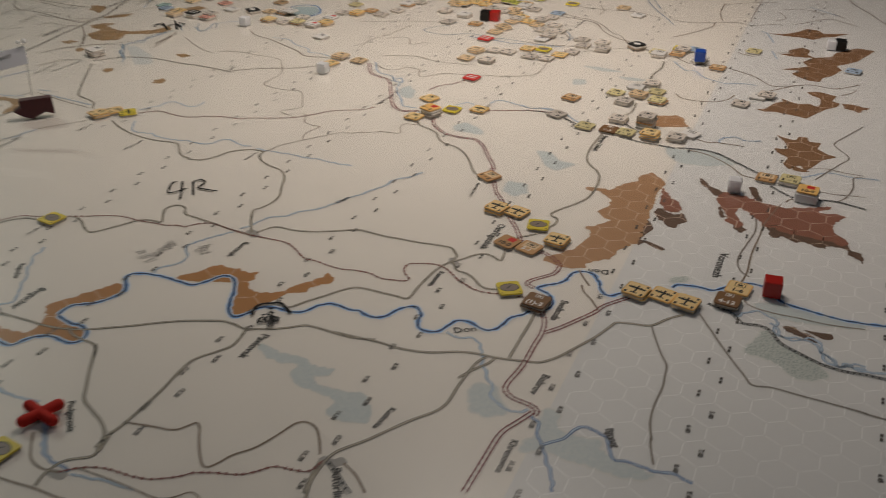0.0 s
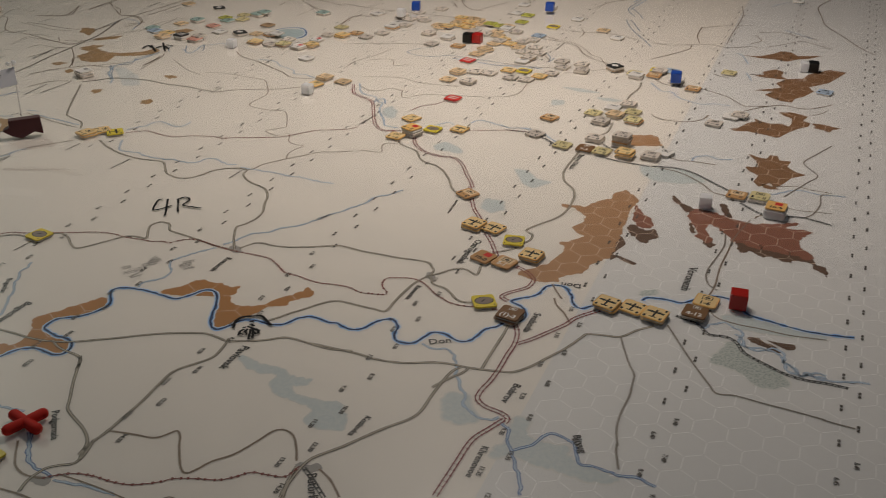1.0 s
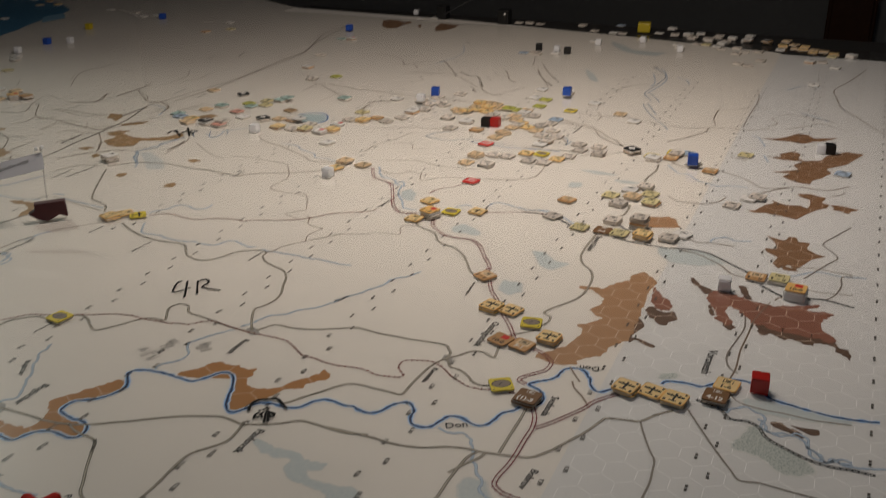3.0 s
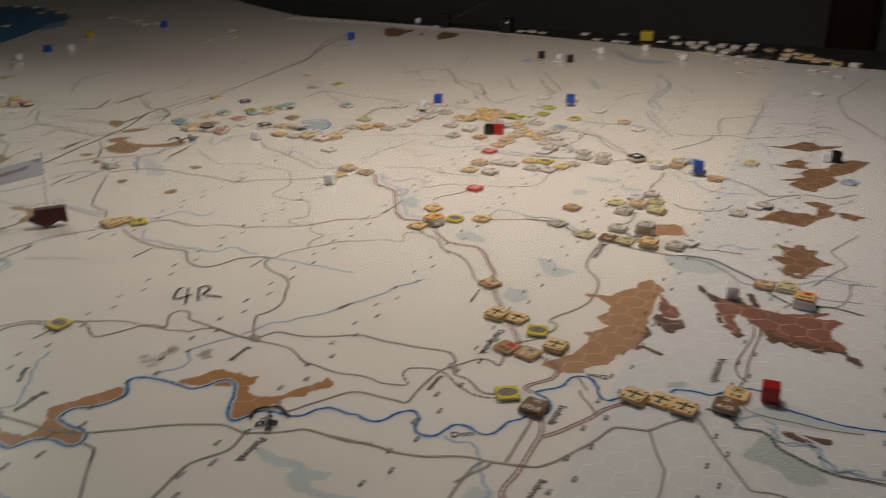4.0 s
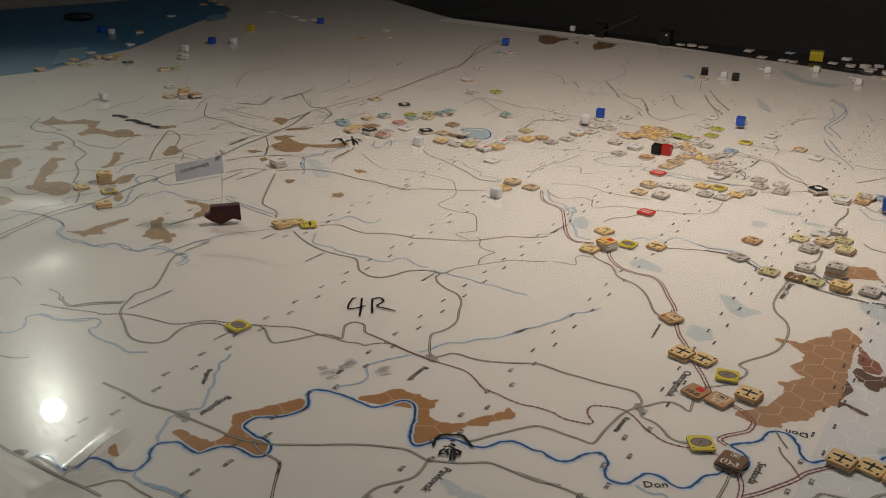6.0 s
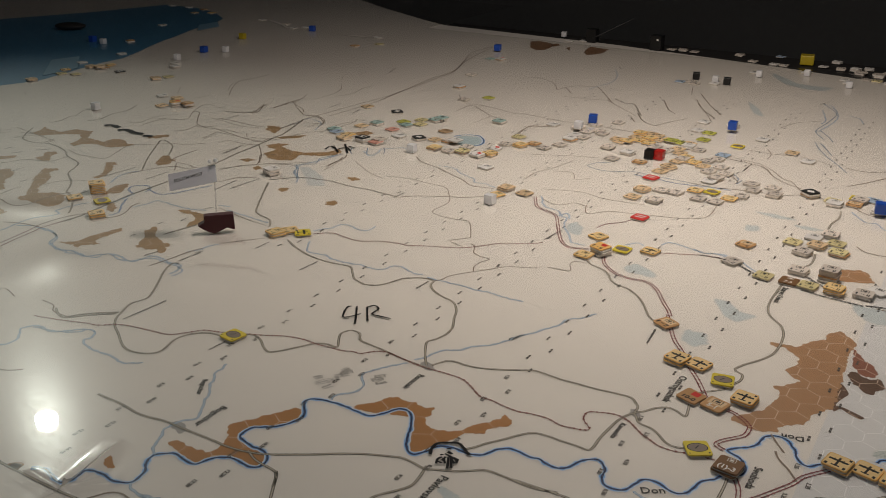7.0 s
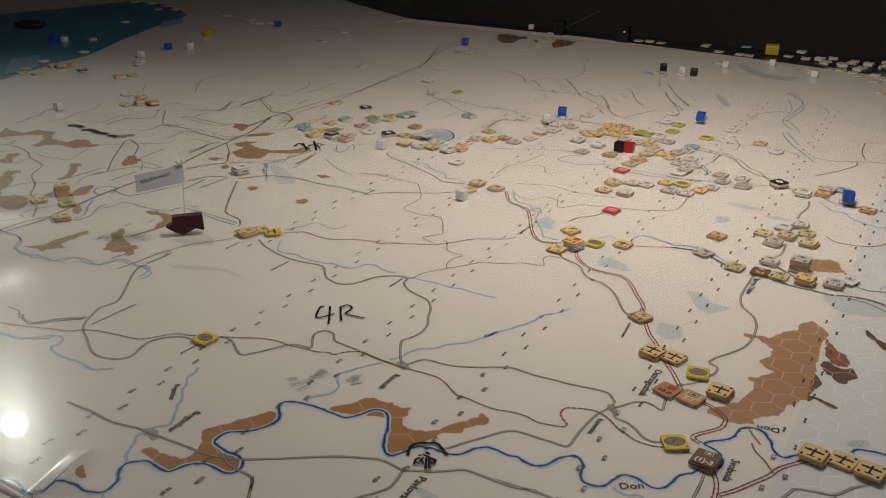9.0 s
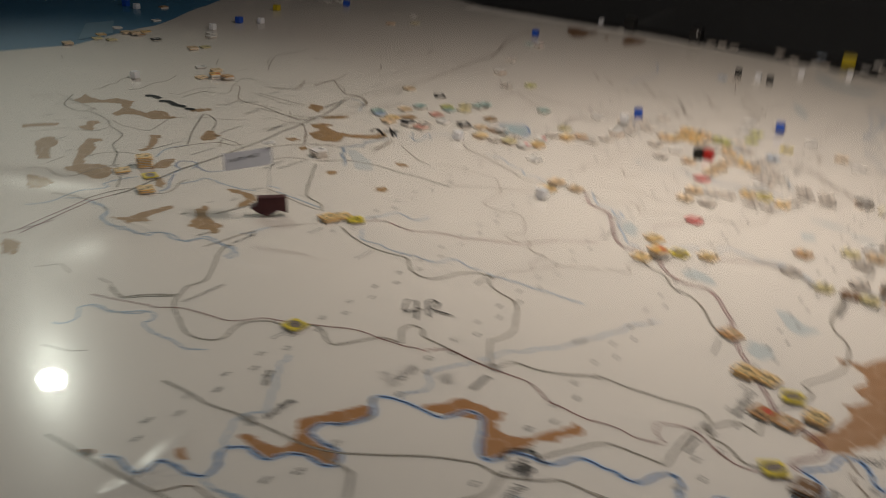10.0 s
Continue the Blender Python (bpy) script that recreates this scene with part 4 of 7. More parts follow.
printed_line("track", [(-0.9, -215.4), (13.1, -215.3), (27.4, -215.9), (38.5, -216.4), (44.2, -213.6), (48.5, -208.8), (53.1, -209.7), (56.4, -213.1)])
printed_line("lane", [(-34.7, -231.7), (-28.9, -231.6), (-17.6, -231.2), (-6.7, -230.5), (1.9, -230.8), (10, -230.5), (18.6, -231)])
printed_line("road", [(202, -109.9), (203.1, -115.2), (206.4, -124.9)])
printed_line("road", [(280.7, -59.1), (285.2, -59.5), (294.4, -60)])
printed_line("redtrack", [(-405.9, -82), (-404.1, -74.5), (-401.7, -62.8), (-399.7, -45.7)])
printed_line("lane", [(266.3, 846.8), (248.8, 770.1), (235, 719), (240.6, 673.4), (246.6, 636.6), (265.2, 598.1), (282.4, 560.4), (296.3, 541)])
printed_line("track", [(155, 685.9), (160.8, 645.7), (160.7, 600.9), (159.9, 556.5), (160.3, 522.4)])
printed_line("track", [(126.5, 576.5), (149.5, 593.7), (176.1, 607.3)])
printed_line("creek", [(208.7, 600.9), (222.7, 589.8), (237.4, 577.2)])
printed_line("creek", [(185.6, 698.5), (201.8, 726.1), (220.4, 721.8)])
printed_line("road", [(217, 104.3), (218.4, 89.4), (216.5, 73.8), (214.2, 58.6), (214.3, 48.4), (217.1, 39.8), (222, 35.7)])
printed_line("lane", [(221.9, 98.7), (221.4, 83.4), (219.9, 61.2), (220.3, 41.3), (218.9, 27.9)])
printed_line("track", [(221.9, 98.7), (225.1, 116), (228.4, 129.9)])
printed_line("blackrail", [(206.3, 1.1), (218.1, -3.1), (224.6, -10), (232.4, -9), (238, -11.7), (242.9, -19.7), (252.3, -25.3), (262.5, -30.1), (272.1, -31.6), (281, -30.6), (290.6, -30.6)])
printed_line("track", [(221, 13.8), (226.1, 7.4), (235.9, 5.2), (249.2, 5.3), (262.2, 4.9), (279.2, 7.6)])
printed_line("lane", [(-437.4, 390.7), (-432.7, 471.6), (-439.7, 555.3), (-447.3, 621.1), (-447.8, 680.5), (-466.3, 743.2), (-481.5, 820.4), (-493.5, 897.1)])
printed_line("lane", [(-284.2, -11.1), (-281.6, 2.1), (-279.3, 21.5), (-276, 32.2)])
printed_line("track", [(-27.4, 486.7), (1.1, 474.2), (18.6, 469.3), (32.2, 456.4), (47.2, 435.3), (55.8, 430.6), (63.6, 416.6), (75, 396.4)])
printed_line("track", [(-311.1, 268), (-279.6, 246.4), (-259.2, 239.3)])
printed_line("track", [(-318.3, 229.8), (-321.8, 251.5), (-325.7, 270)])
printed_line("track", [(79.9, 408), (89.2, 396), (100.3, 385.6)])
printed_line("track", [(37.3, 371.1), (57.9, 386.5), (72.2, 398.2)])
printed_line("track", [(-490.2, 470.1), (-481.7, 492.9), (-488.1, 525.4), (-485.3, 546)])
printed_line("track", [(-621.9, 424.3), (-644.9, 459), (-647.2, 493.3), (-640.1, 518.3)])
printed_line("name", [(-273.1, 5.4), (-271.2, 26.2)])
printed_line("name", [(-234, -77.6), (-231.6, -44.9)])
printed_line("name", [(-362.9, 135.2), (-365.2, 163.5)])
printed_line("name", [(-243.2, 53.1), (-242.9, 68.2)])
printed_line("name", [(-190.5, 39.4), (-189.3, 58)])
printed_line("name", [(-105.3, 57.6), (-104.8, 72.4)])
printed_line("name", [(-221, 200.3), (-220.7, 217.2)])
printed_line("name", [(-161.2, -77.9), (-160.2, -64.2)])
printed_line("name", [(52.2, 66), (50.3, 85.8)])
printed_line("name", [(-71.4, 183.5), (-68.5, 208.1)])
printed_line("name", [(10.4, 437.7), (11.5, 465.2)])
printed_line("name", [(119.1, 396.4), (122.5, 420.3)])
printed_line("name", [(-461.4, 421.7), (-461.8, 443.9)])
printed_line("name", [(-423.4, 414.2), (-426, 434)])
printed_line("name", [(-606.3, 490.6), (-587.7, 502.1)])
printed_line("name", [(-525.3, 322.2), (-523.2, 338)])
printed_line("track", [(-427.9, 276.2), (-420, 293.3), (-414, 322.3), (-400.7, 343.5), (-398.3, 380.3), (-403.1, 397.2)])
printed_line("lane", [(-527, 277.4), (-506.5, 281.2), (-482.6, 277.1), (-457.9, 271.4), (-433, 268.9), (-432.7, 285.6)])
printed_line("track", [(-540.9, 312.5), (-517.1, 309.4), (-488.2, 304.5), (-469.4, 309.9)])
printed_line("name", [(-434.8, 218.6), (-436.8, 248.3)])
printed_line("name", [(-448.4, 321.7), (-450.9, 357.6)])
printed_line("track", [(-537.3, 348.7), (-518.8, 356.2), (-527.3, 375.2), (-536.1, 394.8)])
printed_line("track", [(-513.1, 383.1), (-514.1, 404.1), (-515, 422.5), (-499.1, 406.3), (-476.5, 388.8)])
printed_line("lane", [(-487.6, 397.5), (-465.5, 380.4), (-449.7, 380.7), (-438.1, 375.9), (-423.4, 362.2), (-418.6, 346.3)])
printed_line("lane", [(-426.1, 261.2), (-397.7, 233.1), (-382.7, 210.7)])
printed_line("track", [(-399.4, 177.7), (-392, 199.4), (-377.2, 213.8), (-361.1, 226.9), (-345.9, 241.5)])
printed_line("shore", [(-349.6, 225.4), (-342.7, 219.4), (-338.4, 210.2), (-328.8, 202.5), (-323.6, 196.2)])
printed_line("name", [(-353.9, 143.7), (-351.3, 176.9)])
printed_line("shore", [(-345.9, 241.5), (-341.2, 248.3), (-344.5, 256.8), (-340.8, 269.5), (-336.9, 282.4)])
printed_line("lane", [(-323.5, 240.1), (-324.9, 257.5), (-329, 271.9)])
printed_line("name", [(-547.3, 594.2), (-544.7, 616.7)])
printed_line("name", [(-514.8, 620.7), (-525, 649.4)])
printed_line("track", [(-226.1, 434.1), (-228.5, 458.6), (-227.8, 477.8), (-212.3, 481.1)])
printed_line("name", [(-270.3, 837.3), (-256.7, 817.6)])
printed_line("track", [(3.5, 616.2), (14.4, 650.5), (34.9, 670.8)])
printed_line("shore", [(42.5, 630), (55.7, 605.7), (62.6, 589.2)])
printed_line("shore", [(52.2, 578.4), (61.3, 559.3), (70.8, 536.8)])
printed_line("track", [(11.3, 526.4), (19.5, 507.9), (19.8, 490.2)])
printed_line("shore", [(1.9, 427.7), (12.3, 414), (15.4, 396.8), (16.8, 410.7)])
printed_line("lane", [(-1.7, -186.3), (10, -184), (20.5, -182.2), (24.4, -177.7), (26.5, -174.7), (30, -177.3), (34.1, -183.4), (42.1, -193.1), (46.3, -195), (49, -191.2), (51.6, -185.2), (57.5, -177.8), (61.7, -167.4), (64.6, -158.8), (68.6, -156.3), (73.9, -158), (78.8, -163.8), (83.4, -171.3)])
printed_line("rail", [(-5.2, -220.1), (1.4, -214.6), (7.7, -211.9), (14.1, -210.9), (22.5, -210.7), (30.8, -208.9), (40.1, -203.1), (43.1, -199.9), (51.4, -196.3), (60.3, -193.5), (65.5, -189.4), (70.2, -184.4), (77.4, -183.1), (84.2, -181.2), (86.2, -173.8)])
printed_line("road", [(85.2, -174.3), (86.4, -182.7), (88.4, -192.2)])
printed_line("blackrail", [(88.4, -173.9), (92.3, -176.6), (97.1, -180.2), (104.4, -185.9)])
printed_line("lane", [(94.4, -172), (101.8, -176), (109.6, -183)])
printed_line("name", [(184.1, -113.7), (188.9, -120.1)])
printed_line("river", [(-31.6, -200.2), (-25.5, -205.6), (-19.9, -212.8), (-15, -215.6), (-7.1, -216.6), (-1.5, -217.7)])
printed_line("creek", [(-0.3, -219), (7.5, -218), (17.6, -216.4), (28.4, -215.9)])
printed_line("lane", [(-31.3, -206.1), (-25.5, -213.4), (-20.2, -218.6), (-13.2, -221), (-5.2, -220.1)])
printed_line("redrail", [(152.9, -113.1), (149.3, -120.9), (145.8, -128.5), (144.6, -134.9), (144.3, -146.5), (144, -157.5), (143.7, -168)])
printed_line("river", [(152.4, -115.4), (157.7, -119.3), (158.5, -124.9), (161.4, -129.5), (164.2, -134), (167.5, -140), (170.7, -145.7), (174.5, -154.5)])
printed_line("river", [(163, -130.7), (167.6, -126), (170.2, -122.9), (172, -117), (175.8, -113.3), (181.3, -114.9), (185.5, -117), (188.6, -123.3), (191, -127.8), (196.7, -127.1), (203.8, -127.7), (207.5, -128.6), (215, -127), (222.2, -129.4)])
printed_line("creek", [(260.6, -20.2), (265.8, -22.8), (270, -28.3), (272.2, -24.9), (278.6, -28.3), (288.1, -26), (299.4, -22.4)])
printed_line("hatch", [(-89.5, -70.9), (-87, -66.7)])
printed_line("hatch", [(-84.5, -74.8), (-81.4, -69)])
printed_line("hatch", [(-79, -77), (-75.9, -71.2)])
printed_line("hatch", [(-80.8, -63.2), (-75.8, -57.5)])
printed_line("hatch", [(-80.8, -59), (-75.8, -53.3)])
printed_line("hatch", [(-81.2, -56.4), (-79, -51.6)])
printed_line("hatch", [(-61.6, -56.3), (-56.8, -50.8)])
printed_line("hatch", [(-62, -52.4), (-57.4, -47.1)])
printed_line("hatch", [(-56.9, -57.7), (-53.8, -52.5)])
printed_line("hatch", [(-81.4, -69), (-77.5, -64)])
printed_area("hillhazed", [(-563.0, 57.7), (-568.5, 70.3), (-565.7, 77.4), (-555.0, 73.9), (-543.7, 67.5), (-538.9, 55.6), (-529.8, 46.4), (-515.7, 38.4), (-518.4, 32.8), (-521.5, 29.3)])
printed_area("hillhazed", [(-497.4, 47.2), (-502.9, 55.1), (-520.3, 69.8), (-528.2, 81.7), (-538.8, 93.8), (-528.7, 100.8), (-522.3, 98.0), (-525.3, 90.9), (-510.7, 79.9), (-499.4, 67.3), (-497.4, 58.8), (-484.6, 48.4), (-477.7, 50.0), (-473.8, 55.8), (-460.0, 55.9), (-447.6, 46.3), (-443.4, 34.4), (-445.9, 29.8), (-459.8, 29.0), (-471.2, 30.0), (-480.1, 28.1), (-488.4, 30.3), (-486.8, 37.6)])
printed_area("hillhazed", [(-479.7, 101.3), (-478.6, 109.0), (-485.8, 118.3), (-505.4, 138.0), (-497.2, 143.7), (-492.3, 139.5), (-491.1, 132.8), (-483.3, 127.2), (-471.9, 106.7), (-473.7, 100.6)])
printed_area("hillhazed", [(-574.7, 113.1), (-571.4, 119.3), (-581.9, 128.2), (-573.6, 136.4), (-567.2, 130.3), (-567.1, 124.8), (-554.5, 113.1), (-558.6, 108.6), (-567.4, 108.8)])
printed_area("hillhazed", [(-615.1, 81.0), (-610.2, 90.0), (-604.1, 98.2), (-594.5, 107.2), (-590.0, 100.8), (-595.6, 92.3), (-602.2, 84.5), (-606.6, 75.3)])
printed_area("hillhazed", [(-443.9, 97.0), (-439.0, 105.7), (-434.1, 102.5), (-430.0, 93.6), (-425.1, 89.3), (-426.4, 82.1), (-435.2, 73.0)])
printed_area("hillhazed", [(-415.3, 62.4), (-407.4, 64.9), (-395.5, 55.7), (-392.6, 49.3), (-400.1, 49.7)])
printed_area("hillhazed", [(-374.6, -15.7), (-367.1, -12.0), (-364.2, -3.9), (-366.0, 4.7), (-362.0, 12.3), (-361.9, 22.3), (-356.9, 29.3), (-354.1, 25.1), (-353.8, 16.4), (-354.7, 8.9), (-355.5, -0.3), (-345.7, -2.2), (-351.5, -7.1), (-355.3, -11.9), (-353.9, -15.6), (-363.3, -15.0)])
printed_area("hillhazed", [(-320.9, 9.1), (-324.8, 18.1), (-330.1, 26.6), (-340.1, 34.6), (-337.4, 39.0), (-340.9, 43.2), (-336.3, 44.8), (-330.9, 40.9), (-328.0, 35.3), (-319.2, 29.1), (-310.8, 25.2), (-302.6, 26.1), (-299.8, 18.8), (-293.3, 11.8), (-294.8, 8.6), (-302.8, 12.2), (-312.4, 7.9)])
printed_area("hillhazed", [(-351.9, 79.9), (-349.0, 84.6), (-336.9, 85.6), (-327.1, 85.6), (-318.4, 78.0), (-315.0, 67.1), (-316.5, 58.3), (-321.5, 60.1), (-323.8, 71.6), (-332.5, 79.2), (-342.3, 78.1)])
printed_area("hillhazed", [(-465.9, 161.6), (-476.7, 181.3), (-471.6, 186.5), (-463.4, 178.7), (-456.5, 179.6), (-451.6, 164.0), (-456.9, 158.1)])
printed_area("hillhazed", [(-496.0, 1.3), (-486.1, 5.2), (-476.8, 5.8), (-464.1, 3.2), (-462.5, -4.1), (-462.4, -11.1), (-471.1, -15.4)])
printed_area("hillhazed", [(-651.8, 164.3), (-653.7, 176.3), (-662.3, 188.7), (-649.5, 185.0), (-630.5, 185.0), (-626.4, 201.3), (-611.0, 202.5), (-605.6, 204.4), (-587.4, 184.6), (-563.0, 183.9), (-565.3, 195.7), (-552.8, 199.9), (-535.7, 190.0), (-533.7, 195.7), (-527.4, 191.4), (-531.8, 184.1), (-543.0, 172.0), (-553.2, 173.4), (-563.6, 174.7), (-574.6, 167.1), (-575.1, 158.1), (-585.5, 159.4), (-590.8, 177.7), (-606.9, 189.4), (-617.7, 184.6), (-626.5, 174.7), (-635.2, 164.8)])
printed_area("hillhazed", [(-542.1, 221.0), (-535.3, 233.2), (-529.1, 239.4), (-522.7, 234.6), (-526.3, 224.8), (-534.9, 217.0)])
printed_area("hillhazed", [(-418.7, 263.2), (-413.7, 273.6), (-401.2, 279.7), (-401.5, 268.3), (-383.9, 262.2), (-368.7, 264.6), (-351.6, 276.5), (-348.4, 291.1), (-339.2, 285.2), (-339.3, 273.0), (-350.4, 262.9), (-368.2, 255.3), (-362.7, 237.1), (-375.6, 229.7), (-388.7, 230.7), (-401.2, 242.0), (-398.6, 256.1), (-410.7, 258.5)])
printed_area("hillhazed", [(-458.5, 308.0), (-466.6, 321.9), (-453.8, 326.0), (-445.1, 317.5), (-440.7, 301.5)])
printed_area("hillhazed", [(-429.1, 291.2), (-421.7, 301.0), (-407.7, 315.4), (-407.1, 302.1), (-420.3, 290.2)])
printed_area("hillhazed", [(-378.9, 199.5), (-377.9, 207.7), (-369.5, 202.4), (-371.5, 195.2)])
printed_area("hillhazed", [(-406.9, 212.6), (-403.9, 220.2), (-394.2, 219.1), (-395.2, 210.7)])
printed_area("hillhazed", [(-288.5, 223.0), (-282.7, 228.4), (-273.6, 226.4), (-277.4, 218.4)])
printed_area("hillhazed", [(-319.9, 168.1), (-314.3, 173.2), (-307.8, 166.8), (-310.9, 160.2)])
printed_area("hillhazed", [(-261.1, 156.3), (-262.4, 163.1), (-258.3, 168.3), (-251.2, 163.1), (-253.5, 155.7)])
printed_area("hill2", [(-462.6, 947.7), (-452.9, 959.4), (-428.5, 951.5), (-414.9, 929.9), (-410.3, 892.6), (-422.4, 883.7), (-440.7, 900.4)])
printed_area("hill2", [(-355.4, 913.6), (-364.5, 957.0), (-330.2, 952.0), (-327.5, 914.9), (-340.4, 886.4)])
printed_area("hill2", [(-391.8, 926.5), (-389.2, 938.7), (-376.7, 907.6)])
printed_area("hill2", [(-424.8, 943.6), (-417.0, 955.8), (-408.4, 941.0), (-412.7, 925.3)])
printed_area("wood", [(-72.7, 911.4), (-52.0, 888.3), (-30.8, 860.0), (-6.0, 857.0), (15.0, 858.5), (8.0, 833.4), (-15.3, 832.6), (-42.9, 848.5), (-67.4, 889.1)])
printed_line("highway", [(-408.4, 14.0), (-406.8, 24.7), (-407.3, 36.4), (-409.6, 51.8), (-411.4, 69.3), (-413.6, 87.8), (-413.6, 104.9), (-413.9, 131.0), (-415.6, 159.6), (-417.6, 195.1), (-422.8, 226.9), (-425.0, 254.5), (-429.7, 289.0), (-432.6, 309.1), (-451.9, 362.8)])
printed_line("lane", [(-451.9, 362.8), (-448.3, 399.6), (-444.2, 445.5), (-438.2, 504.5), (-438.7, 539.1), (-439.0, 579.7), (-442.7, 642.7), (-445.5, 679.6), (-490.9, 803.6), (-493.5, 840.9), (-494.6, 876.8)])
printed_line("redtrack", [(-397.3, -73.8), (-401.7, -52.5), (-406.3, -30.0), (-408.9, -12.1), (-410.5, -3.1), (-408.4, 14.0)])
printed_line("redtrack", [(-403.8, -69.5), (-408.1, -48.2), (-411.0, -28.3), (-414.3, -10.8), (-415.9, -2.6)])
printed_line("don", [(-411.2, 67.0), (-412.3, 78.3), (-413.4, 89.2)])
printed_line("river", [(-413.4, 89.2), (-423.7, 93.4), (-429.2, 99.3), (-428.4, 105.1), (-419.7, 110.4), (-412.7, 107.4), (-408.1, 97.8)])
printed_line("river", [(-412.8, 104.2), (-402.7, 101.6), (-392.2, 100.6), (-384.5, 111.0), (-380.7, 123.1), (-373.1, 141.2)])
printed_line("river", [(-408.6, 77.2), (-399.3, 64.6), (-387.6, 50.9), (-389.0, 42.3)])
printed_line("creek", [(-453.6, 98.9), (-461.3, 114.0), (-463.2, 126.8), (-457.6, 137.7)])
printed_line("creek", [(-430.1, -11.3), (-421.5, -5.5), (-407.0, -5.8), (-395.6, -5.6), (-386.4, -9.2), (-378.3, -20.5), (-365.1, -25.5), (-354.6, -25.2), (-353.7, -26.9), (-346.4, -24.2), (-336.1, -23.9), (-330.6, -18.0), (-324.0, -11.3), (-312.1, -14.3), (-304.7, -13.7), (-298.6, -8.3), (-297.3, 1.4), (-289.3, 3.3), (-276.8, 0.8), (-266.6, 1.3), (-261.9, -5.9), (-261.3, -13.7)])
printed_line("creek", [(-440.9, -38.9), (-434.2, -30.3), (-432.0, -21.8), (-433.9, -8.7), (-434.6, 4.1), (-427.7, 16.9), (-425.2, 24.2), (-433.5, 26.9), (-431.7, 42.4), (-427.1, 54.3)])
printed_line("lane", [(-403.1, 31.0), (-385.4, 39.3), (-381.5, 45.7), (-383.6, 55.4), (-390.7, 67.6), (-391.0, 76.1)])
printed_line("road", [(-668.9, 179.2), (-644.0, 149.4), (-619.7, 144.2), (-605.7, 149.6), (-584.6, 147.1), (-565.1, 139.9), (-553.4, 131.9), (-526.8, 123.1), (-516.4, 111.6), (-506.8, 96.5), (-483.7, 81.5), (-465.1, 61.8)])
printed_line("road", [(-438.3, 46.7), (-429.0, 38.5), (-419.4, 28.1)])
printed_line("lane", [(-465.1, 61.8), (-454.0, 60.1), (-451.6, 74.3)])
printed_line("track", [(-568.4, 145.9), (-547.0, 140.4), (-535.2, 142.2), (-519.9, 143.3), (-516.5, 149.7), (-524.5, 168.2), (-532.9, 187.6)])
printed_line("track", [(-595.5, 67.9), (-589.5, 75.8), (-583.2, 87.7), (-575.6, 103.1), (-552.4, 111.4), (-551.4, 129.3)])
printed_line("track", [(-507.0, 26.8), (-509.4, 37.7), (-510.4, 49.9)])
printed_line("lane", [(-509.1, 10.0), (-503.4, 17.0), (-494.6, 20.0), (-482.1, 16.7), (-470.1, 17.3), (-465.6, 25.0), (-466.1, 36.5), (-466.0, 51.8), (-460.3, 65.1)])
printed_line("track", [(-497.4, 58.8), (-495.7, 74.5), (-485.5, 87.0), (-473.4, 92.0)])
printed_line("road", [(-459.2, 140.3), (-481.4, 166.2), (-501.2, 192.8), (-518.6, 217.7), (-512.2, 219.5), (-494.2, 210.4), (-480.5, 194.8), (-472.9, 184.0)])
printed_line("lane", [(-460.5, 178.4), (-463.0, 190.8), (-463.8, 214.7)])
printed_line("lane", [(-460.9, 124.8), (-455.5, 142.8), (-449.9, 154.0), (-441.9, 163.3), (-428.6, 165.1), (-422.0, 173.3)])
printed_line("track", [(-464.9, 177.7), (-448.1, 174.0), (-432.4, 173.6), (-422.8, 169.1)])
printed_line("track", [(-441.2, 163.8), (-447.2, 170.8), (-433.0, 154.8)])
printed_line("track", [(-487.1, 246.0), (-489.1, 267.5)])
printed_line("track", [(-532.5, 192.2), (-518.9, 200.0), (-506.3, 214.0), (-487.3, 222.0), (-473.6, 235.1)])
printed_line("track", [(-610.7, 148.7), (-613.1, 162.1), (-607.2, 153.0)])
printed_line("creek", [(-388.1, 65.3), (-383.9, 78.1), (-384.2, 86.7), (-377.0, 88.7), (-361.9, 87.3), (-343.2, 88.6), (-331.8, 92.5)])
printed_line("lane", [(-417.2, -5.1), (-416.4, 13.8), (-412.5, 27.3), (-407.3, 36.4)])
printed_line("lane", [(-446.3, -11.9), (-432.1, -6.4), (-420.3, -4.6), (-409.8, -3.7)])
printed_line("track", [(-651.2, 144.4), (-649.7, 154.7), (-637.1, 161.6)])
printed_line("track", [(-686.3, 171.8), (-653.0, 166.3), (-605.5, 158.6)])
printed_line("track", [(-700.0, 151.3), (-687.5, 156.3), (-682.7, 164.5)])
printed_line("highway", [(-321.0, 36.6), (-318.0, 49.6), (-314.0, 66.2)])
printed_line("creek", [(-281.3, 22.1), (-275.7, 28.2), (-275.3, 37.6), (-271.8, 44.1)])
printed_line("name", [(-472.5, 108.3), (-471.2, 124.8), (-469.7, 143.9)])
printed_line("name", [(-434.9, 121.9), (-435.0, 135.6), (-434.3, 148.9)])
printed_line("name", [(-341.1, 49.3), (-340.7, 55.9)])
printed_line("name", [(-331.0, 64.1), (-332.1, 71.4)])
printed_line("name", [(-339.1, 20.5), (-338.6, 26.7)])
printed_line("name", [(-335.4, 93.9), (-332.3, 101.8)])
printed_line("name", [(-586.6, 137.4), (-594.4, 127.7)])
printed_line("name", [(-605.9, 109.0), (-599.5, 118.3)])
printed_line("name", [(-624.8, 114.8), (-622.9, 122.1)])
printed_line("name", [(-522.1, 58.3), (-521.4, 65.6)])
printed_line("name", [(-555.0, 73.9), (-555.9, 85.7)])
printed_line("name", [(-301.2, -0.2), (-298.8, 10.4)])
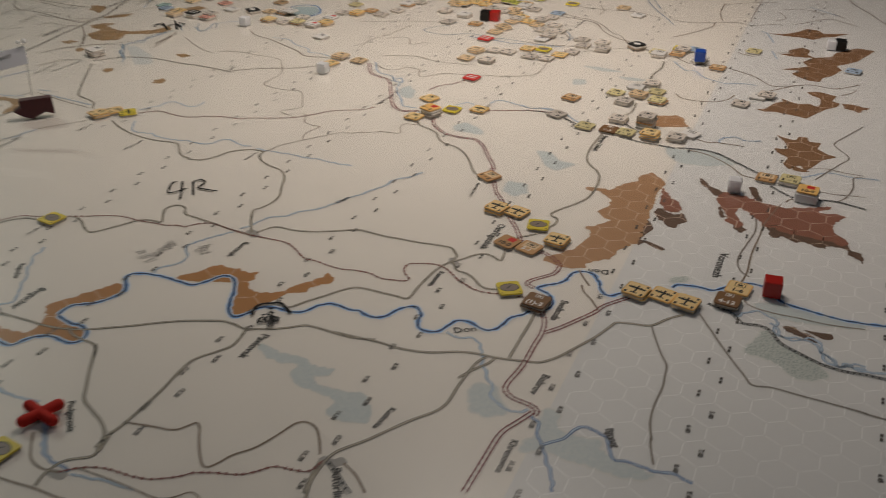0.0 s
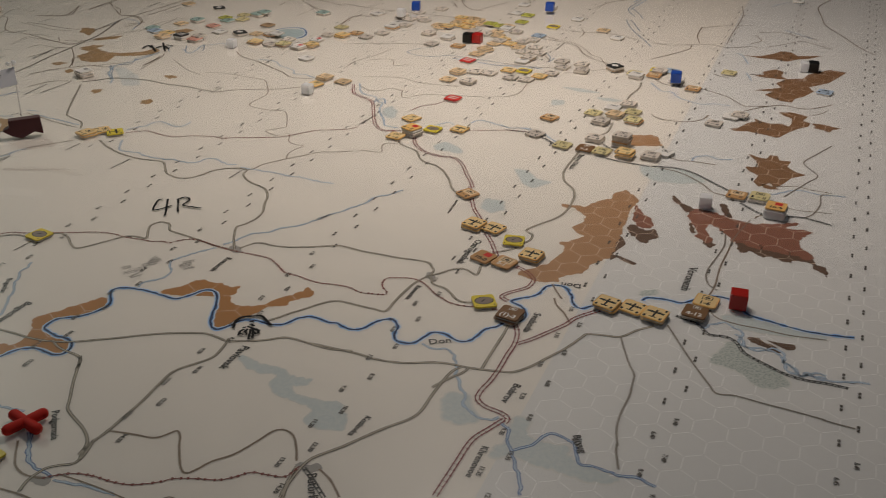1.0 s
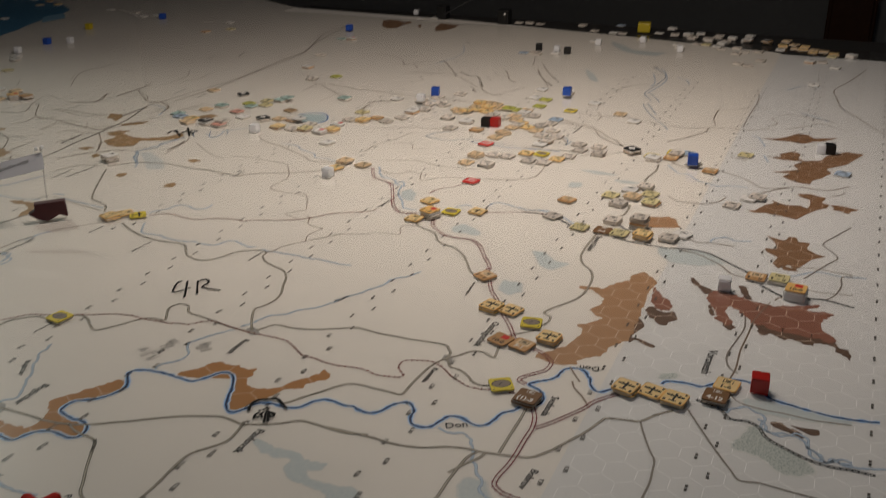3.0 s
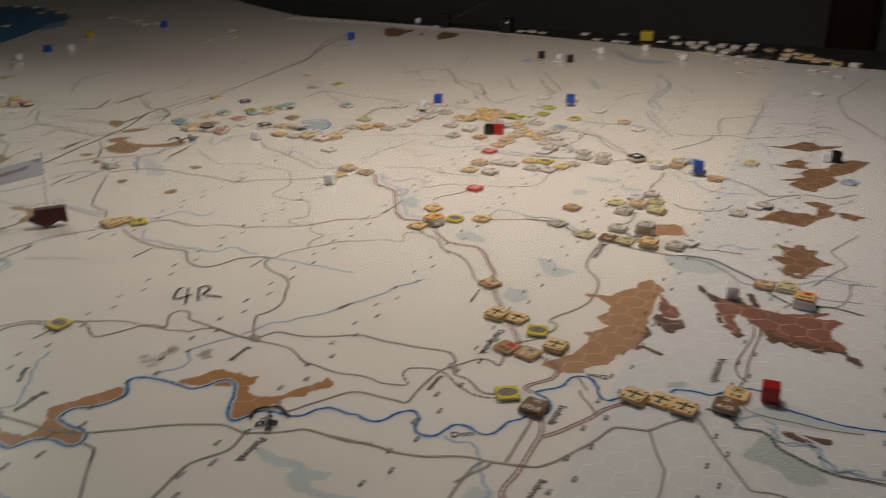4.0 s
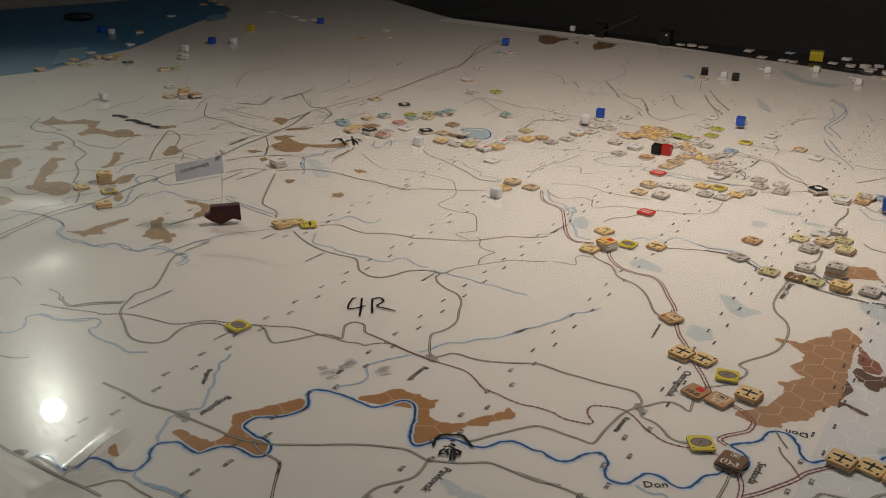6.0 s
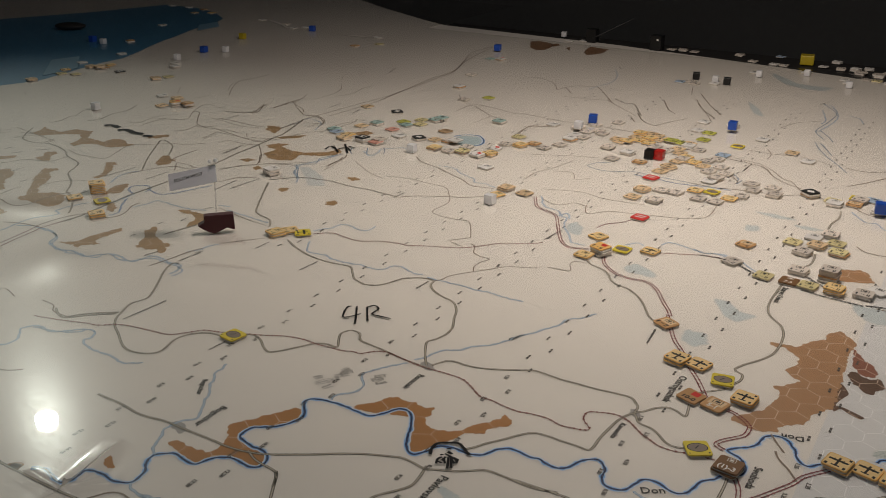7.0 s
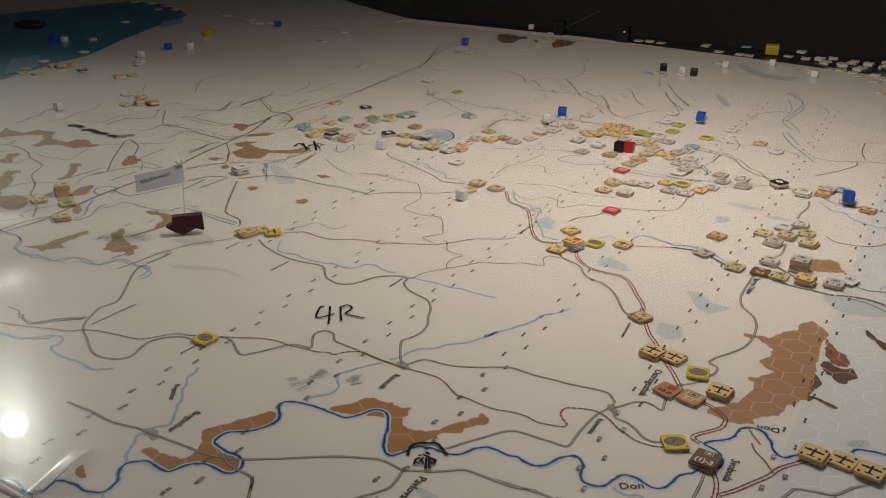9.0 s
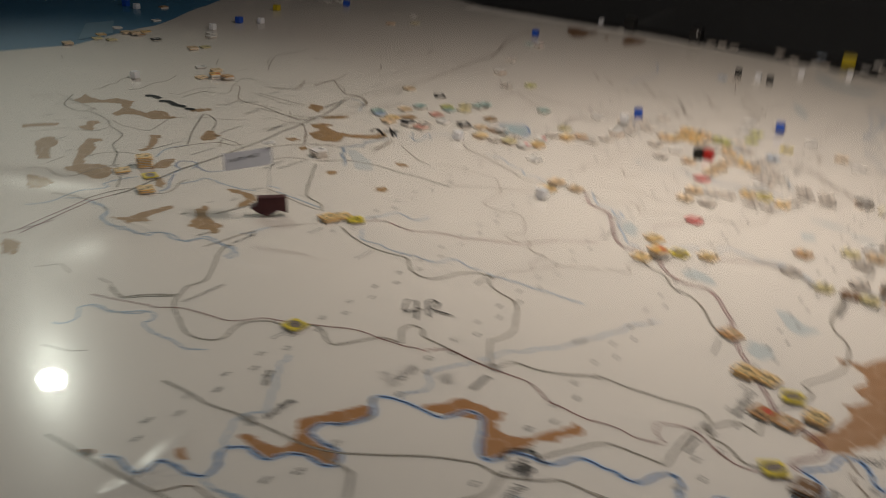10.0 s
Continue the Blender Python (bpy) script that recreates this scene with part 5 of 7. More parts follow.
printed_line("name", [(-274.0, 22.6), (-271.5, 28.8)])
printed_line("track", [(-493.8, 273.6), (-475.9, 272.1), (-456.7, 271.8), (-437.9, 271.6), (-429.0, 273.3)])
printed_line("track", [(-464.1, 285.1), (-452.5, 273.0)])
printed_line("track", [(-464.9, 243.8), (-460.4, 255.8), (-443.3, 254.6), (-431.4, 258.6)])
printed_line("track", [(-440.5, 218.7), (-438.3, 232.5), (-436.3, 252.6), (-427.3, 259.8)])
printed_line("lane", [(-383.4, 215.1), (-398.4, 231.9), (-396.8, 237.0), (-387.5, 243.4)])
printed_line("shore", [(-351.1, 226.2), (-344.2, 234.8), (-337.5, 240.9), (-341.5, 251.8), (-338.4, 265.7), (-336.2, 275.2), (-335.1, 279.9)])
printed_line("lane", [(-323.9, 239.9), (-325.6, 255.3), (-325.7, 270.6), (-330.0, 279.5)])
printed_line("track", [(-402.5, 179.5), (-392.9, 195.0), (-381.4, 208.9), (-371.6, 219.5), (-351.1, 226.2)])
printed_line("shore", [(-339.5, 301.5), (-334.9, 292.2), (-327.4, 285.3)])
printed_line("shore", [(-326.8, 310.4), (-317.7, 296.1), (-312.3, 291.8), (-308.4, 294.5)])
printed_line("shore", [(-314.2, 319.2), (-307.1, 311.7), (-302.6, 302.6)])
printed_line("shore", [(-351.6, 229.6), (-340.1, 219.1), (-335.4, 211.6), (-325.4, 200.9)])
printed_line("creek", [(-332.5, 107.4), (-321.3, 109.3)])
printed_line("creek", [(-319.0, 102.4), (-293.7, 100.2), (-270.6, 97.3)])
printed_line("track", [(-328.1, 102.9), (-296.0, 96.0), (-268.4, 92.6)])
printed_line("lane", [(-671.6, 204.3), (-670.1, 215.6), (-675.7, 232.7), (-674.1, 239.2), (-684.9, 255.8), (-685.2, 266.8)])
printed_line("lane", [(-645.1, 230.2), (-639.5, 242.5), (-646.7, 267.4), (-644.3, 284.7), (-655.5, 308.8)])
printed_line("lane", [(-581.0, 248.1), (-583.5, 266.6), (-581.0, 283.9)])
printed_line("lane", [(-579.2, 323.1), (-569.3, 322.4), (-553.0, 303.8), (-535.1, 285.5), (-519.6, 281.5), (-512.4, 291.5)])
printed_line("lane", [(-534.7, 251.4), (-527.7, 261.2), (-532.2, 282.6)])
printed_line("track", [(-648.3, 325.8), (-634.1, 333.6), (-617.4, 336.0)])
printed_line("track", [(-623.8, 370.2), (-620.2, 389.2)])
printed_line("track", [(-691.7, 145.7), (-678.6, 150.2), (-673.9, 158.2)])
printed_line("track", [(-664.0, 160.4), (-648.1, 165.1)])
printed_line("track", [(-661.9, 378.6), (-683.0, 403.6)])
printed_line("track", [(-809.0, 272.8), (-823.5, 282.0)])
printed_line("track", [(-587.9, 279.0), (-560.6, 293.1), (-579.2, 323.1), (-591.9, 354.2), (-574.2, 355.1)])
printed_line("track", [(-605.6, 250.9), (-592.2, 255.3), (-596.2, 283.8), (-583.5, 303.6)])
printed_line("track", [(-489.8, 245.9), (-494.5, 273.1)])
printed_line("lane", [(-600.5, 403.3), (-623.6, 432.8), (-644.0, 467.0), (-640.4, 488.7), (-642.0, 528.5)])
printed_line("track", [(-597.8, 481.8), (-590.1, 491.7), (-580.3, 503.1)])
printed_line("lane", [(-515.7, 387.6), (-515.9, 408.5), (-516.2, 426.4), (-514.5, 446.1)])
printed_line("track", [(-515.8, 420.6), (-503.6, 411.4), (-481.3, 398.4), (-467.7, 380.3)])
printed_line("lane", [(-463.2, 378.1), (-452.3, 383.7), (-436.6, 377.8), (-424.2, 363.8), (-432.8, 352.7)])
printed_line("track", [(-566.9, 348.8), (-566.2, 360.8)])
printed_line("lane", [(-548.1, 341.9), (-529.6, 350.6), (-516.3, 360.1), (-536.2, 394.0)])
printed_line("lane", [(-535.3, 316.3), (-517.7, 316.2), (-481.3, 313.5), (-464.0, 315.8)])
printed_line("lane", [(-448.6, 316.9), (-447.3, 337.5), (-447.6, 357.5)])
printed_line("track", [(-544.0, 554.1), (-553.0, 570.2)])
printed_line("track", [(-540.0, 587.3), (-540.5, 610.3)])
printed_line("track", [(-512.4, 618.2), (-523.2, 650.4)])
printed_line("track", [(-505.9, 504.1), (-522.7, 526.2)])
printed_line("track", [(-403.2, 348.9), (-406.3, 366.4), (-400.0, 386.1), (-392.0, 396.8)])
printed_line("track", [(-500.4, 280.4), (-487.7, 284.6), (-471.4, 281.8)])
printed_line("track", [(-451.2, 277.5), (-435.9, 281.0), (-425.2, 295.8), (-417.9, 312.0)])
printed_line("track", [(-500.6, 443.6), (-500.6, 481.5), (-509.2, 508.4)])
printed_line("track", [(-428.5, 340.8), (-421.6, 365.7)])
printed_line("lane", [(-343.1, 699.8), (-327.7, 703.5), (-304.7, 690.9), (-290.6, 672.8), (-279.0, 653.9), (-275.6, 669.8), (-255.9, 644.1)])
printed_line("track", [(-275.6, 669.8), (-266.1, 690.5), (-257.6, 689.6), (-244.3, 699.2)])
printed_line("lane", [(-244.3, 699.2), (-222.2, 668.3), (-194.7, 625.8)])
printed_line("road", [(-198.5, 647.3), (-179.5, 630.6), (-169.1, 632.1), (-142.6, 583.7)])
printed_line("track", [(-257.2, 624.0), (-225.6, 627.9), (-199.3, 637.0), (-194.6, 650.1)])
printed_line("lane", [(-329.6, 486.0), (-328.6, 524.4), (-303.0, 525.2), (-264.1, 513.8)])
printed_line("lane", [(-324.4, 521.6), (-287.3, 492.0), (-272.1, 486.9)])
printed_line("track", [(-286.4, 453.0), (-285.2, 488.2)])
printed_line("lane", [(-224.2, 436.8), (-228.4, 472.0), (-211.1, 484.2), (-199.9, 500.0)])
printed_line("track", [(-485.5, 752.0), (-449.3, 717.8)])
printed_line("track", [(-369.8, 562.4), (-347.8, 534.5), (-326.2, 520.2)])
printed_line("creek", [(-246.8, 677.0), (-242.6, 704.6), (-237.8, 732.0), (-245.2, 770.8), (-264.4, 811.6)])
printed_line("track", [(-146.3, 672.3), (-127.8, 632.7)])
printed_line("track", [(-243.2, 868.5), (-224.6, 848.7)])
printed_line("track", [(-202.3, 632.3), (-167.2, 599.1), (-148.1, 579.9)])
printed_line("lane", [(-146.1, 672.5), (-127.7, 632.8), (-113.5, 615.1)])
printed_line("lane", [(-113.1, 696.0), (-92.4, 652.2), (-69.2, 619.8)])
printed_line("lane", [(-118.3, 729.9), (-95.4, 684.6), (-67.2, 637.1)])
printed_line("track", [(-140.5, 767.1), (-126.6, 717.5)])
printed_line("creek", [(19.8, 760.7), (32.3, 752.2), (46.1, 711.9), (48.3, 676.9), (43.3, 638.8), (42.3, 623.8)])
printed_line("creek", [(26.6, 725.4), (38.4, 680.2), (37.4, 659.2)])
printed_line("track", [(-106.0, 677.1), (-81.8, 632.2), (-69.0, 604.4)])
printed_line("creek", [(58.0, 715.0), (69.6, 707.4), (76.9, 687.0)])
printed_line("track", [(-115.0, 551.8), (-104.7, 579.2), (-94.6, 601.9)])
printed_line("lane", [(18.8, 754.2), (23.6, 769.4)])
printed_line("road", [(-183.1, -210.4), (-170.9, -210.2), (-161.3, -210.6), (-151.2, -210.5), (-135.4, -210.5), (-122.0, -210.2), (-111.9, -209.6), (-99.0, -209.5)])
printed_area("hill", [(-161.9, -209.1), (-158.0, -205.6), (-154.7, -205.3), (-153.3, -210.0), (-157.7, -211.1)])
printed_line("lane", [(-109.9, -209.1), (-106.4, -203.4), (-103.7, -199.1), (-98.7, -196.7), (-89.8, -197.7), (-79.2, -198.2)])
printed_line("lane", [(-255.6, -159.7), (-248.1, -157.5), (-238.6, -154.9), (-232.1, -149.6)])
printed_line("track", [(-344.1, -100.5), (-339.2, -95.3), (-335.5, -89.1), (-330.1, -89.2), (-318.9, -92.8)])
printed_line("track", [(-299.1, -86.7), (-287.2, -87.6), (-280.0, -93.1), (-265.9, -93.8)])
printed_line("road", [(-265.9, -93.8), (-262.1, -87.9), (-255.6, -81.2), (-244.1, -72.5)])
printed_line("creek", [(-272.7, -140.6), (-267.1, -136.9), (-266.9, -127.8), (-276.2, -118.5), (-269.6, -110.9), (-258.4, -112.3), (-250.3, -105.9), (-243.6, -98.4)])
printed_line("lane", [(138.2, 7.2), (142.1, 1.3), (147.4, -5.8)])
printed_line("lane", [(143.5, -6.6), (146.4, -12.5), (152.3, -18.8), (157.5, -26.2)])
printed_line("road", [(-337.7, 174.9), (-321.0, 148.8), (-298.4, 115.5), (-289.0, 108.4), (-273.5, 103.3), (-264.0, 92.0)])
printed_line("road", [(-342.4, 181.4), (-335.1, 188.4), (-325.2, 199.9), (-307.8, 205.2), (-292.4, 207.4), (-270.1, 205.4), (-250.5, 206.5), (-219.1, 203.9)])
printed_line("lane", [(-375.7, 151.9), (-372.4, 162.7), (-366.5, 173.4), (-351.8, 179.5)])
printed_line("creek", [(-229.5, 103.2), (-225.4, 111.9), (-221.3, 116.1), (-220.7, 124.9), (-213.6, 127.8), (-202.0, 124.3), (-195.2, 127.4), (-195.2, 137.4)])
printed_line("rail", [(-225.8, 98.5), (-214.6, 107.5), (-202.7, 106.1), (-188.0, 105.4), (-174.5, 113.2), (-160.2, 117.4), (-151.7, 117.3), (-144.8, 122.0), (-126.6, 129.8), (-114.3, 136.4), (-104.5, 147.4), (-95.0, 159.3), (-76.6, 169.5), (-69.7, 177.8)])
printed_line("road", [(-234.2, 78.7), (-221.6, 71.3), (-205.4, 64.7), (-190.9, 61.8), (-178.9, 61.7), (-164.9, 63.0), (-156.3, 54.9), (-149.5, 47.9), (-140.1, 44.9)])
printed_line("creek", [(-218.3, 84.9), (-211.7, 73.5), (-206.0, 68.7), (-192.4, 70.1), (-183.1, 67.1), (-166.8, 67.8), (-160.3, 70.1), (-150.9, 68.4), (-142.3, 72.2), (-138.9, 81.3), (-131.2, 81.7), (-120.3, 77.2), (-114.0, 79.5)])
printed_line("track", [(-272.6, 45.8), (-263.7, 56.4), (-251.3, 71.7)])
printed_line("lane", [(-271.0, 312.7), (-256.4, 300.2), (-235.2, 293.2), (-211.7, 281.6), (-194.9, 273.3), (-181.8, 264.3), (-167.8, 266.4), (-161.1, 267.9)])
printed_line("creek", [(-236.8, 299.2), (-220.6, 299.7), (-206.1, 288.9), (-189.9, 283.3), (-183.8, 274.4), (-172.9, 275.5), (-161.0, 271.1)])
printed_line("track", [(-258.1, 246.2), (-241.0, 251.3), (-219.8, 249.6), (-199.1, 248.0), (-188.5, 236.8), (-175.9, 216.1), (-175.9, 191.0), (-165.6, 184.7), (-151.1, 184.1), (-138.5, 185.0), (-123.0, 161.1), (-121.8, 154.9), (-129.9, 144.8), (-128.5, 141.1), (-116.7, 137.8)])
printed_line("lane", [(-218.8, 203.5), (-207.2, 215.0), (-186.0, 226.6), (-171.5, 233.6), (-156.8, 246.6)])
printed_line("redrail", [(-121.0, 268.2), (-111.8, 251.4), (-105.7, 244.4), (-93.1, 239.5), (-85.4, 234.1), (-74.2, 213.7), (-66.7, 199.4), (-58.3, 186.4), (-48.8, 179.3), (-35.7, 183.8)])
printed_line("creek", [(-117.4, 273.6), (-103.9, 251.2), (-89.9, 247.1), (-81.6, 236.6), (-76.7, 234.8), (-69.9, 216.6), (-58.4, 200.3), (-51.0, 189.1), (-41.0, 189.1)])
printed_line("creek", [(-84.2, 234.9), (-80.6, 245.3), (-73.9, 234.1)])
printed_area("wood", [(-69.8, 221.6), (-66.2, 231.6), (-56.5, 220.7), (-53.2, 206.1), (-61.7, 207.5)])
printed_line("track", [(-140.2, 337.9), (-125.8, 347.8), (-118.0, 343.0), (-111.5, 330.8), (-100.6, 341.6)])
printed_line("track", [(-113.5, 267.5), (-103.0, 260.3), (-93.2, 261.4), (-86.0, 271.9), (-74.3, 268.7)])
printed_line("road", [(-28.9, 164.9), (-23.2, 158.4), (-9.1, 152.0), (0.3, 139.2), (7.5, 134.8), (15.1, 132.7), (24.6, 125.0), (32.3, 114.8), (39.2, 103.1), (43.5, 98.0), (47.8, 96.3)])
printed_line("redrail", [(-21.0, 176.5), (-14.9, 164.1), (-2.4, 152.6), (9.9, 149.4), (21.9, 150.0), (31.4, 141.8), (40.6, 127.0), (48.4, 115.6), (51.9, 108.3)])
printed_line("rail", [(11.6, 204.9), (24.0, 210.3), (38.7, 216.8), (49.1, 218.8), (57.3, 218.9), (64.9, 220.7)])
printed_line("creek", [(-15.2, 206.5), (-9.5, 214.9), (-4.0, 211.9)])
printed_line("creek", [(7.2, 219.5), (10.6, 228.5), (19.5, 227.8), (30.7, 224.3), (39.7, 222.6), (48.2, 226.6), (55.3, 225.9)])
printed_line("track", [(-46.7, 136.6), (-38.6, 138.1), (-31.7, 138.8), (-31.5, 142.9), (-35.5, 150.2), (-34.3, 157.1), (-26.2, 158.5)])
printed_area("wood", [(-0.6, 165.7), (4.7, 177.3), (10.5, 173.1), (22.8, 165.7), (22.3, 159.7), (12.4, 160.7), (3.0, 160.1)])
printed_line("blackrail", [(37.3, 216.7), (57.3, 218.9), (66.9, 213.1), (76.8, 205.9), (81.4, 203.2)])
printed_line("blackrail", [(113.7, 193.4), (120.0, 192.3), (129.9, 190.3), (139.4, 189.8), (153.3, 189.0)])
printed_line("creek", [(30.1, 226.1), (37.0, 222.1), (45.9, 225.1), (55.8, 224.1)])
printed_line("road", [(109.0, 264.3), (110.1, 252.5), (109.7, 241.9), (106.3, 233.7)])
printed_line("road", [(108.1, 371.4), (109.8, 354.0), (107.2, 337.0), (107.2, 322.2)])
printed_area("wood", [(47.8, 332.9), (62.5, 334.9), (82.7, 330.4), (65.9, 326.7)])
printed_area("wood", [(82.6, 317.8), (96.4, 319.7), (105.1, 318.4), (92.3, 312.1)])
printed_line("creek", [(-68.0, -83.7), (-67.8, -77.9), (-62.8, -72.1), (-60.8, -65.8), (-63.8, -60.2), (-68.6, -54.2), (-68.0, -48.5), (-64.3, -42.0), (-55.3, -29.1)])
printed_line("lane", [(112.6, 390.1), (128.8, 374.4), (144.5, 375.8), (157.1, 375.9), (168.9, 370.3), (183.9, 361.2), (197.9, 344.7), (206.4, 346.1), (217.3, 351.9), (228.2, 358.3), (246.7, 356.8), (264.5, 374.5)])
printed_line("lane", [(132.3, 296.1), (140.0, 287.8), (153.2, 286.9), (165.4, 291.0), (172.5, 300.1), (175.1, 310.5)])
printed_line("lane", [(199.6, 330.9), (209.6, 343.6), (217.3, 351.9)])
printed_line("creek", [(115.9, 374.3), (129.4, 355.4), (137.1, 356.2), (145.6, 344.1), (155.7, 338.4), (165.3, 335.1), (176.4, 340.1), (188.2, 340.4)])
printed_line("lane", [(162.7, 421.1), (168.1, 417.6), (178.1, 414.4)])
printed_line("creek", [(173.1, 495.6), (179.9, 488.5), (188.1, 462.9)])
printed_line("creek", [(189.7, 436.0), (196.1, 415.5)])
printed_line("lane", [(127.3, 579.5), (128.4, 544.5), (134.7, 517.4)])
printed_line("lane", [(101.2, 444.0), (113.3, 462.5), (127.8, 489.4), (129.4, 500.7), (128.2, 507.3)])
printed_line("track", [(89.2, 501.1), (108.1, 498.5), (124.9, 505.8), (146.6, 515.4), (163.1, 511.9), (185.8, 525.4), (189.1, 519.8)])
printed_line("track", [(181.3, 534.1), (190.2, 548.9), (182.7, 568.2)])
printed_line("track", [(199.2, 529.8), (211.7, 543.8), (221.0, 556.5), (230.9, 563.0), (241.6, 556.9), (256.3, 545.8)])
printed_line("track", [(184.9, 580.7), (204.0, 589.0), (222.5, 581.7), (233.0, 582.5), (242.4, 571.7)])
printed_line("shore", [(243.2, 650.5), (247.9, 631.9), (252.7, 622.0)])
printed_line("lane", [(193.3, 432.9), (199.3, 435.5), (204.5, 439.0)])
printed_line("track", [(251.8, 342.5), (258.2, 350.1), (261.9, 358.8)])
printed_line("blackrail", [(154.6, 190.2), (164.4, 192.8), (173.3, 193.3), (182.7, 190.4), (194.0, 181.8), (203.6, 174.5), (210.3, 169.5)])
printed_line("lane", [(161.2, 189.6), (173.1, 187.8), (184.3, 180.8), (193.0, 173.0), (200.5, 163.4), (209.1, 161.0)])
printed_line("lane", [(160.4, 213.2), (170.5, 208.4), (179.2, 210.5), (195.8, 210.6)])
printed_line("creek", [(179.8, 210.7), (179.0, 215.9), (183.5, 223.6), (189.9, 224.6), (195.5, 221.5), (205.2, 225.2)])
printed_line("road", [(269.0, 279.6), (259.7, 258.1), (252.8, 241.9), (254.0, 233.4), (262.7, 218.1), (257.2, 203.8), (250.3, 187.7), (244.6, 174.0)])
printed_line("track", [(234.1, 186.8), (249.8, 193.9), (260.3, 192.2), (273.2, 191.7)])
printed_line("track", [(246.0, 157.9), (255.0, 156.2), (265.8, 158.2), (274.7, 159.4)])
printed_line("road", [(273.3, 188.7), (266.9, 185.7), (267.2, 170.6), (263.8, 154.4), (259.0, 146.5)])
printed_line("blackrail", [(246.2, 143.5), (257.9, 146.0), (266.6, 144.3), (275.6, 141.6)])
printed_line("blackrail", [(219.4, 153.3), (227.1, 146.4), (234.4, 140.9)])
printed_line("lane", [(230.8, 133.6), (233.5, 139.1), (245.0, 144.4)])
printed_line("shore", [(-99.9, 411.0), (-104.7, 397.6), (-113.9, 389.8), (-118.1, 380.6), (-118.8, 375.2), (-109.1, 370.1), (-92.6, 370.3), (-78.4, 380.0), (-66.9, 381.6), (-53.1, 377.2), (-41.8, 378.7), (-21.8, 377.4)])
printed_line("lane", [(-21.8, 377.4), (-2.1, 376.1), (12.0, 379.0), (26.0, 381.9), (41.6, 385.6)])
printed_line("track", [(-150.4, 307.4), (-150.4, 330.9), (-142.3, 352.0), (-136.6, 383.6)])
printed_line("track", [(-187.7, 376.4), (-169.7, 384.3), (-152.3, 393.5), (-133.6, 400.1), (-108.8, 407.1)])
printed_line("track", [(-75.6, 272.7), (-66.8, 254.1), (-53.3, 268.5), (-37.0, 272.9), (-17.8, 278.7), (-1.8, 283.1), (17.6, 297.2), (17.5, 328.6)])
printed_line("redtrack", [(-47.5, 228.2), (-44.1, 240.1), (-35.7, 249.1), (-31.1, 259.1)])
printed_line("lane", [(-265.7, 520.4), (-238.3, 516.9), (-211.5, 513.6), (-187.3, 514.3), (-163.5, 515.0), (-125.0, 513.0)])
printed_line("lane", [(5.6, 416.9), (14.6, 403.6), (14.0, 396.5)])
printed_line("lane", [(-151.5, 595.4), (-134.9, 566.4), (-120.0, 553.0), (-108.3, 553.2)])
printed_line("lane", [(-151.5, 574.5), (-139.6, 554.3)])
printed_line("track", [(-123.2, 290.6), (-92.8, 300.9), (-71.0, 295.3), (-47.2, 297.0), (-35.2, 299.3)])
# hex grid: short printed edges, faint on the paper, clearer over the brown tints
def hex_centre(col, row):
    return (row + (0.5 if col % 2 == 0 else 0.0) - ORIGIN_ROW) * HEX, -col * HEX * math.sqrt(3) / 2


def inside(p, ring):
    hit = False
    for a, b in zip(ring, ring[1:] + ring[:1]):
        if (a.y > p.y) != (b.y > p.y) and p.x < (b.x - a.x) * (p.y - a.y) / (b.y - a.y) + a.x:
            hit = not hit
    return hit


def hex_edges(cols, rows):
    r = 15.6 / math.sqrt(3)
    for col in cols:
        for row in rows:
            cx, cy = (row + (0.5 if col % 2 == 0 else 0.0) - ORIGIN_ROW) * 15.79 - 5.97, 0.4 - col * 13.21
            ring = [Vector((cx + r * math.cos(radians(30 + 60 * k)), cy + r * math.sin(radians(30 + 60 * k)))) for k in range(6)]
            for k in range(3):
                yield ring[k], ring[k + 1]


# over each tinted hill the grid shows pale; on the grey sheet it runs everywhere
def hill_grid(ring, parent, width=0.42):
    x0, x1 = min(p.x for p in ring), max(p.x for p in ring)
    y0, y1 = min(p.y for p in ring), max(p.y for p in ring)
    cols = range(math.floor(-y1 / (HEX * 0.866)) - 1, math.ceil(-y0 / (HEX * 0.866)) + 2)
    rows = range(math.floor(x0 / HEX) + ORIGIN_ROW - 2, math.ceil(x1 / HEX) + ORIGIN_ROW + 2)
    bm = bmesh.new()
    for a, b in hex_edges(cols, rows):
        for k in range(6):
            p, q = a.lerp(b, k / 6), a.lerp(b, (k + 1) / 6)
            if inside((p + q) / 2, ring):
                add_ribbon(bm, [p, q], width, 0.115)
    if bm.faces:
        part("hex_lines", bm, "hexline_hill", parent)
    else:
        bm.free()


for ring in HILLS:
    if max(p.x for p in ring) - min(p.x for p in ring) > 14:
        hill_grid(ring, sheet_of(ring))
NORTH = 14.66         # the grey sheet is printed at a slightly smaller scale


def north_centre(k, j):
    return 214.8 + NORTH * j + (NORTH / 2 if k % 2 == 0 else 0.0), -34.4 - NORTH * 0.869 * k


bm = bmesh.new()
for k in range(-75, 18):
    for j in range(-5, 22):
        cx, cy = north_centre(k, j)
        r = NORTH / math.sqrt(3)
        ring = [Vector((cx + r * math.cos(radians(30 + 60 * q)), cy + r * math.sin(radians(30 + 60 * q)))) for q in range(4)]
        for a, b in zip(ring, ring[1:]):
            if min(a.x, b.x) > SEAM_NORTH + 1 and b.y < 900:
                add_ribbon(bm, [a.lerp(b, 0.06), a.lerp(b, 0.94)], 0.45, 0.045)
tagged(part("hex_grid", bm, "hexline", map_north), kind="stuff")

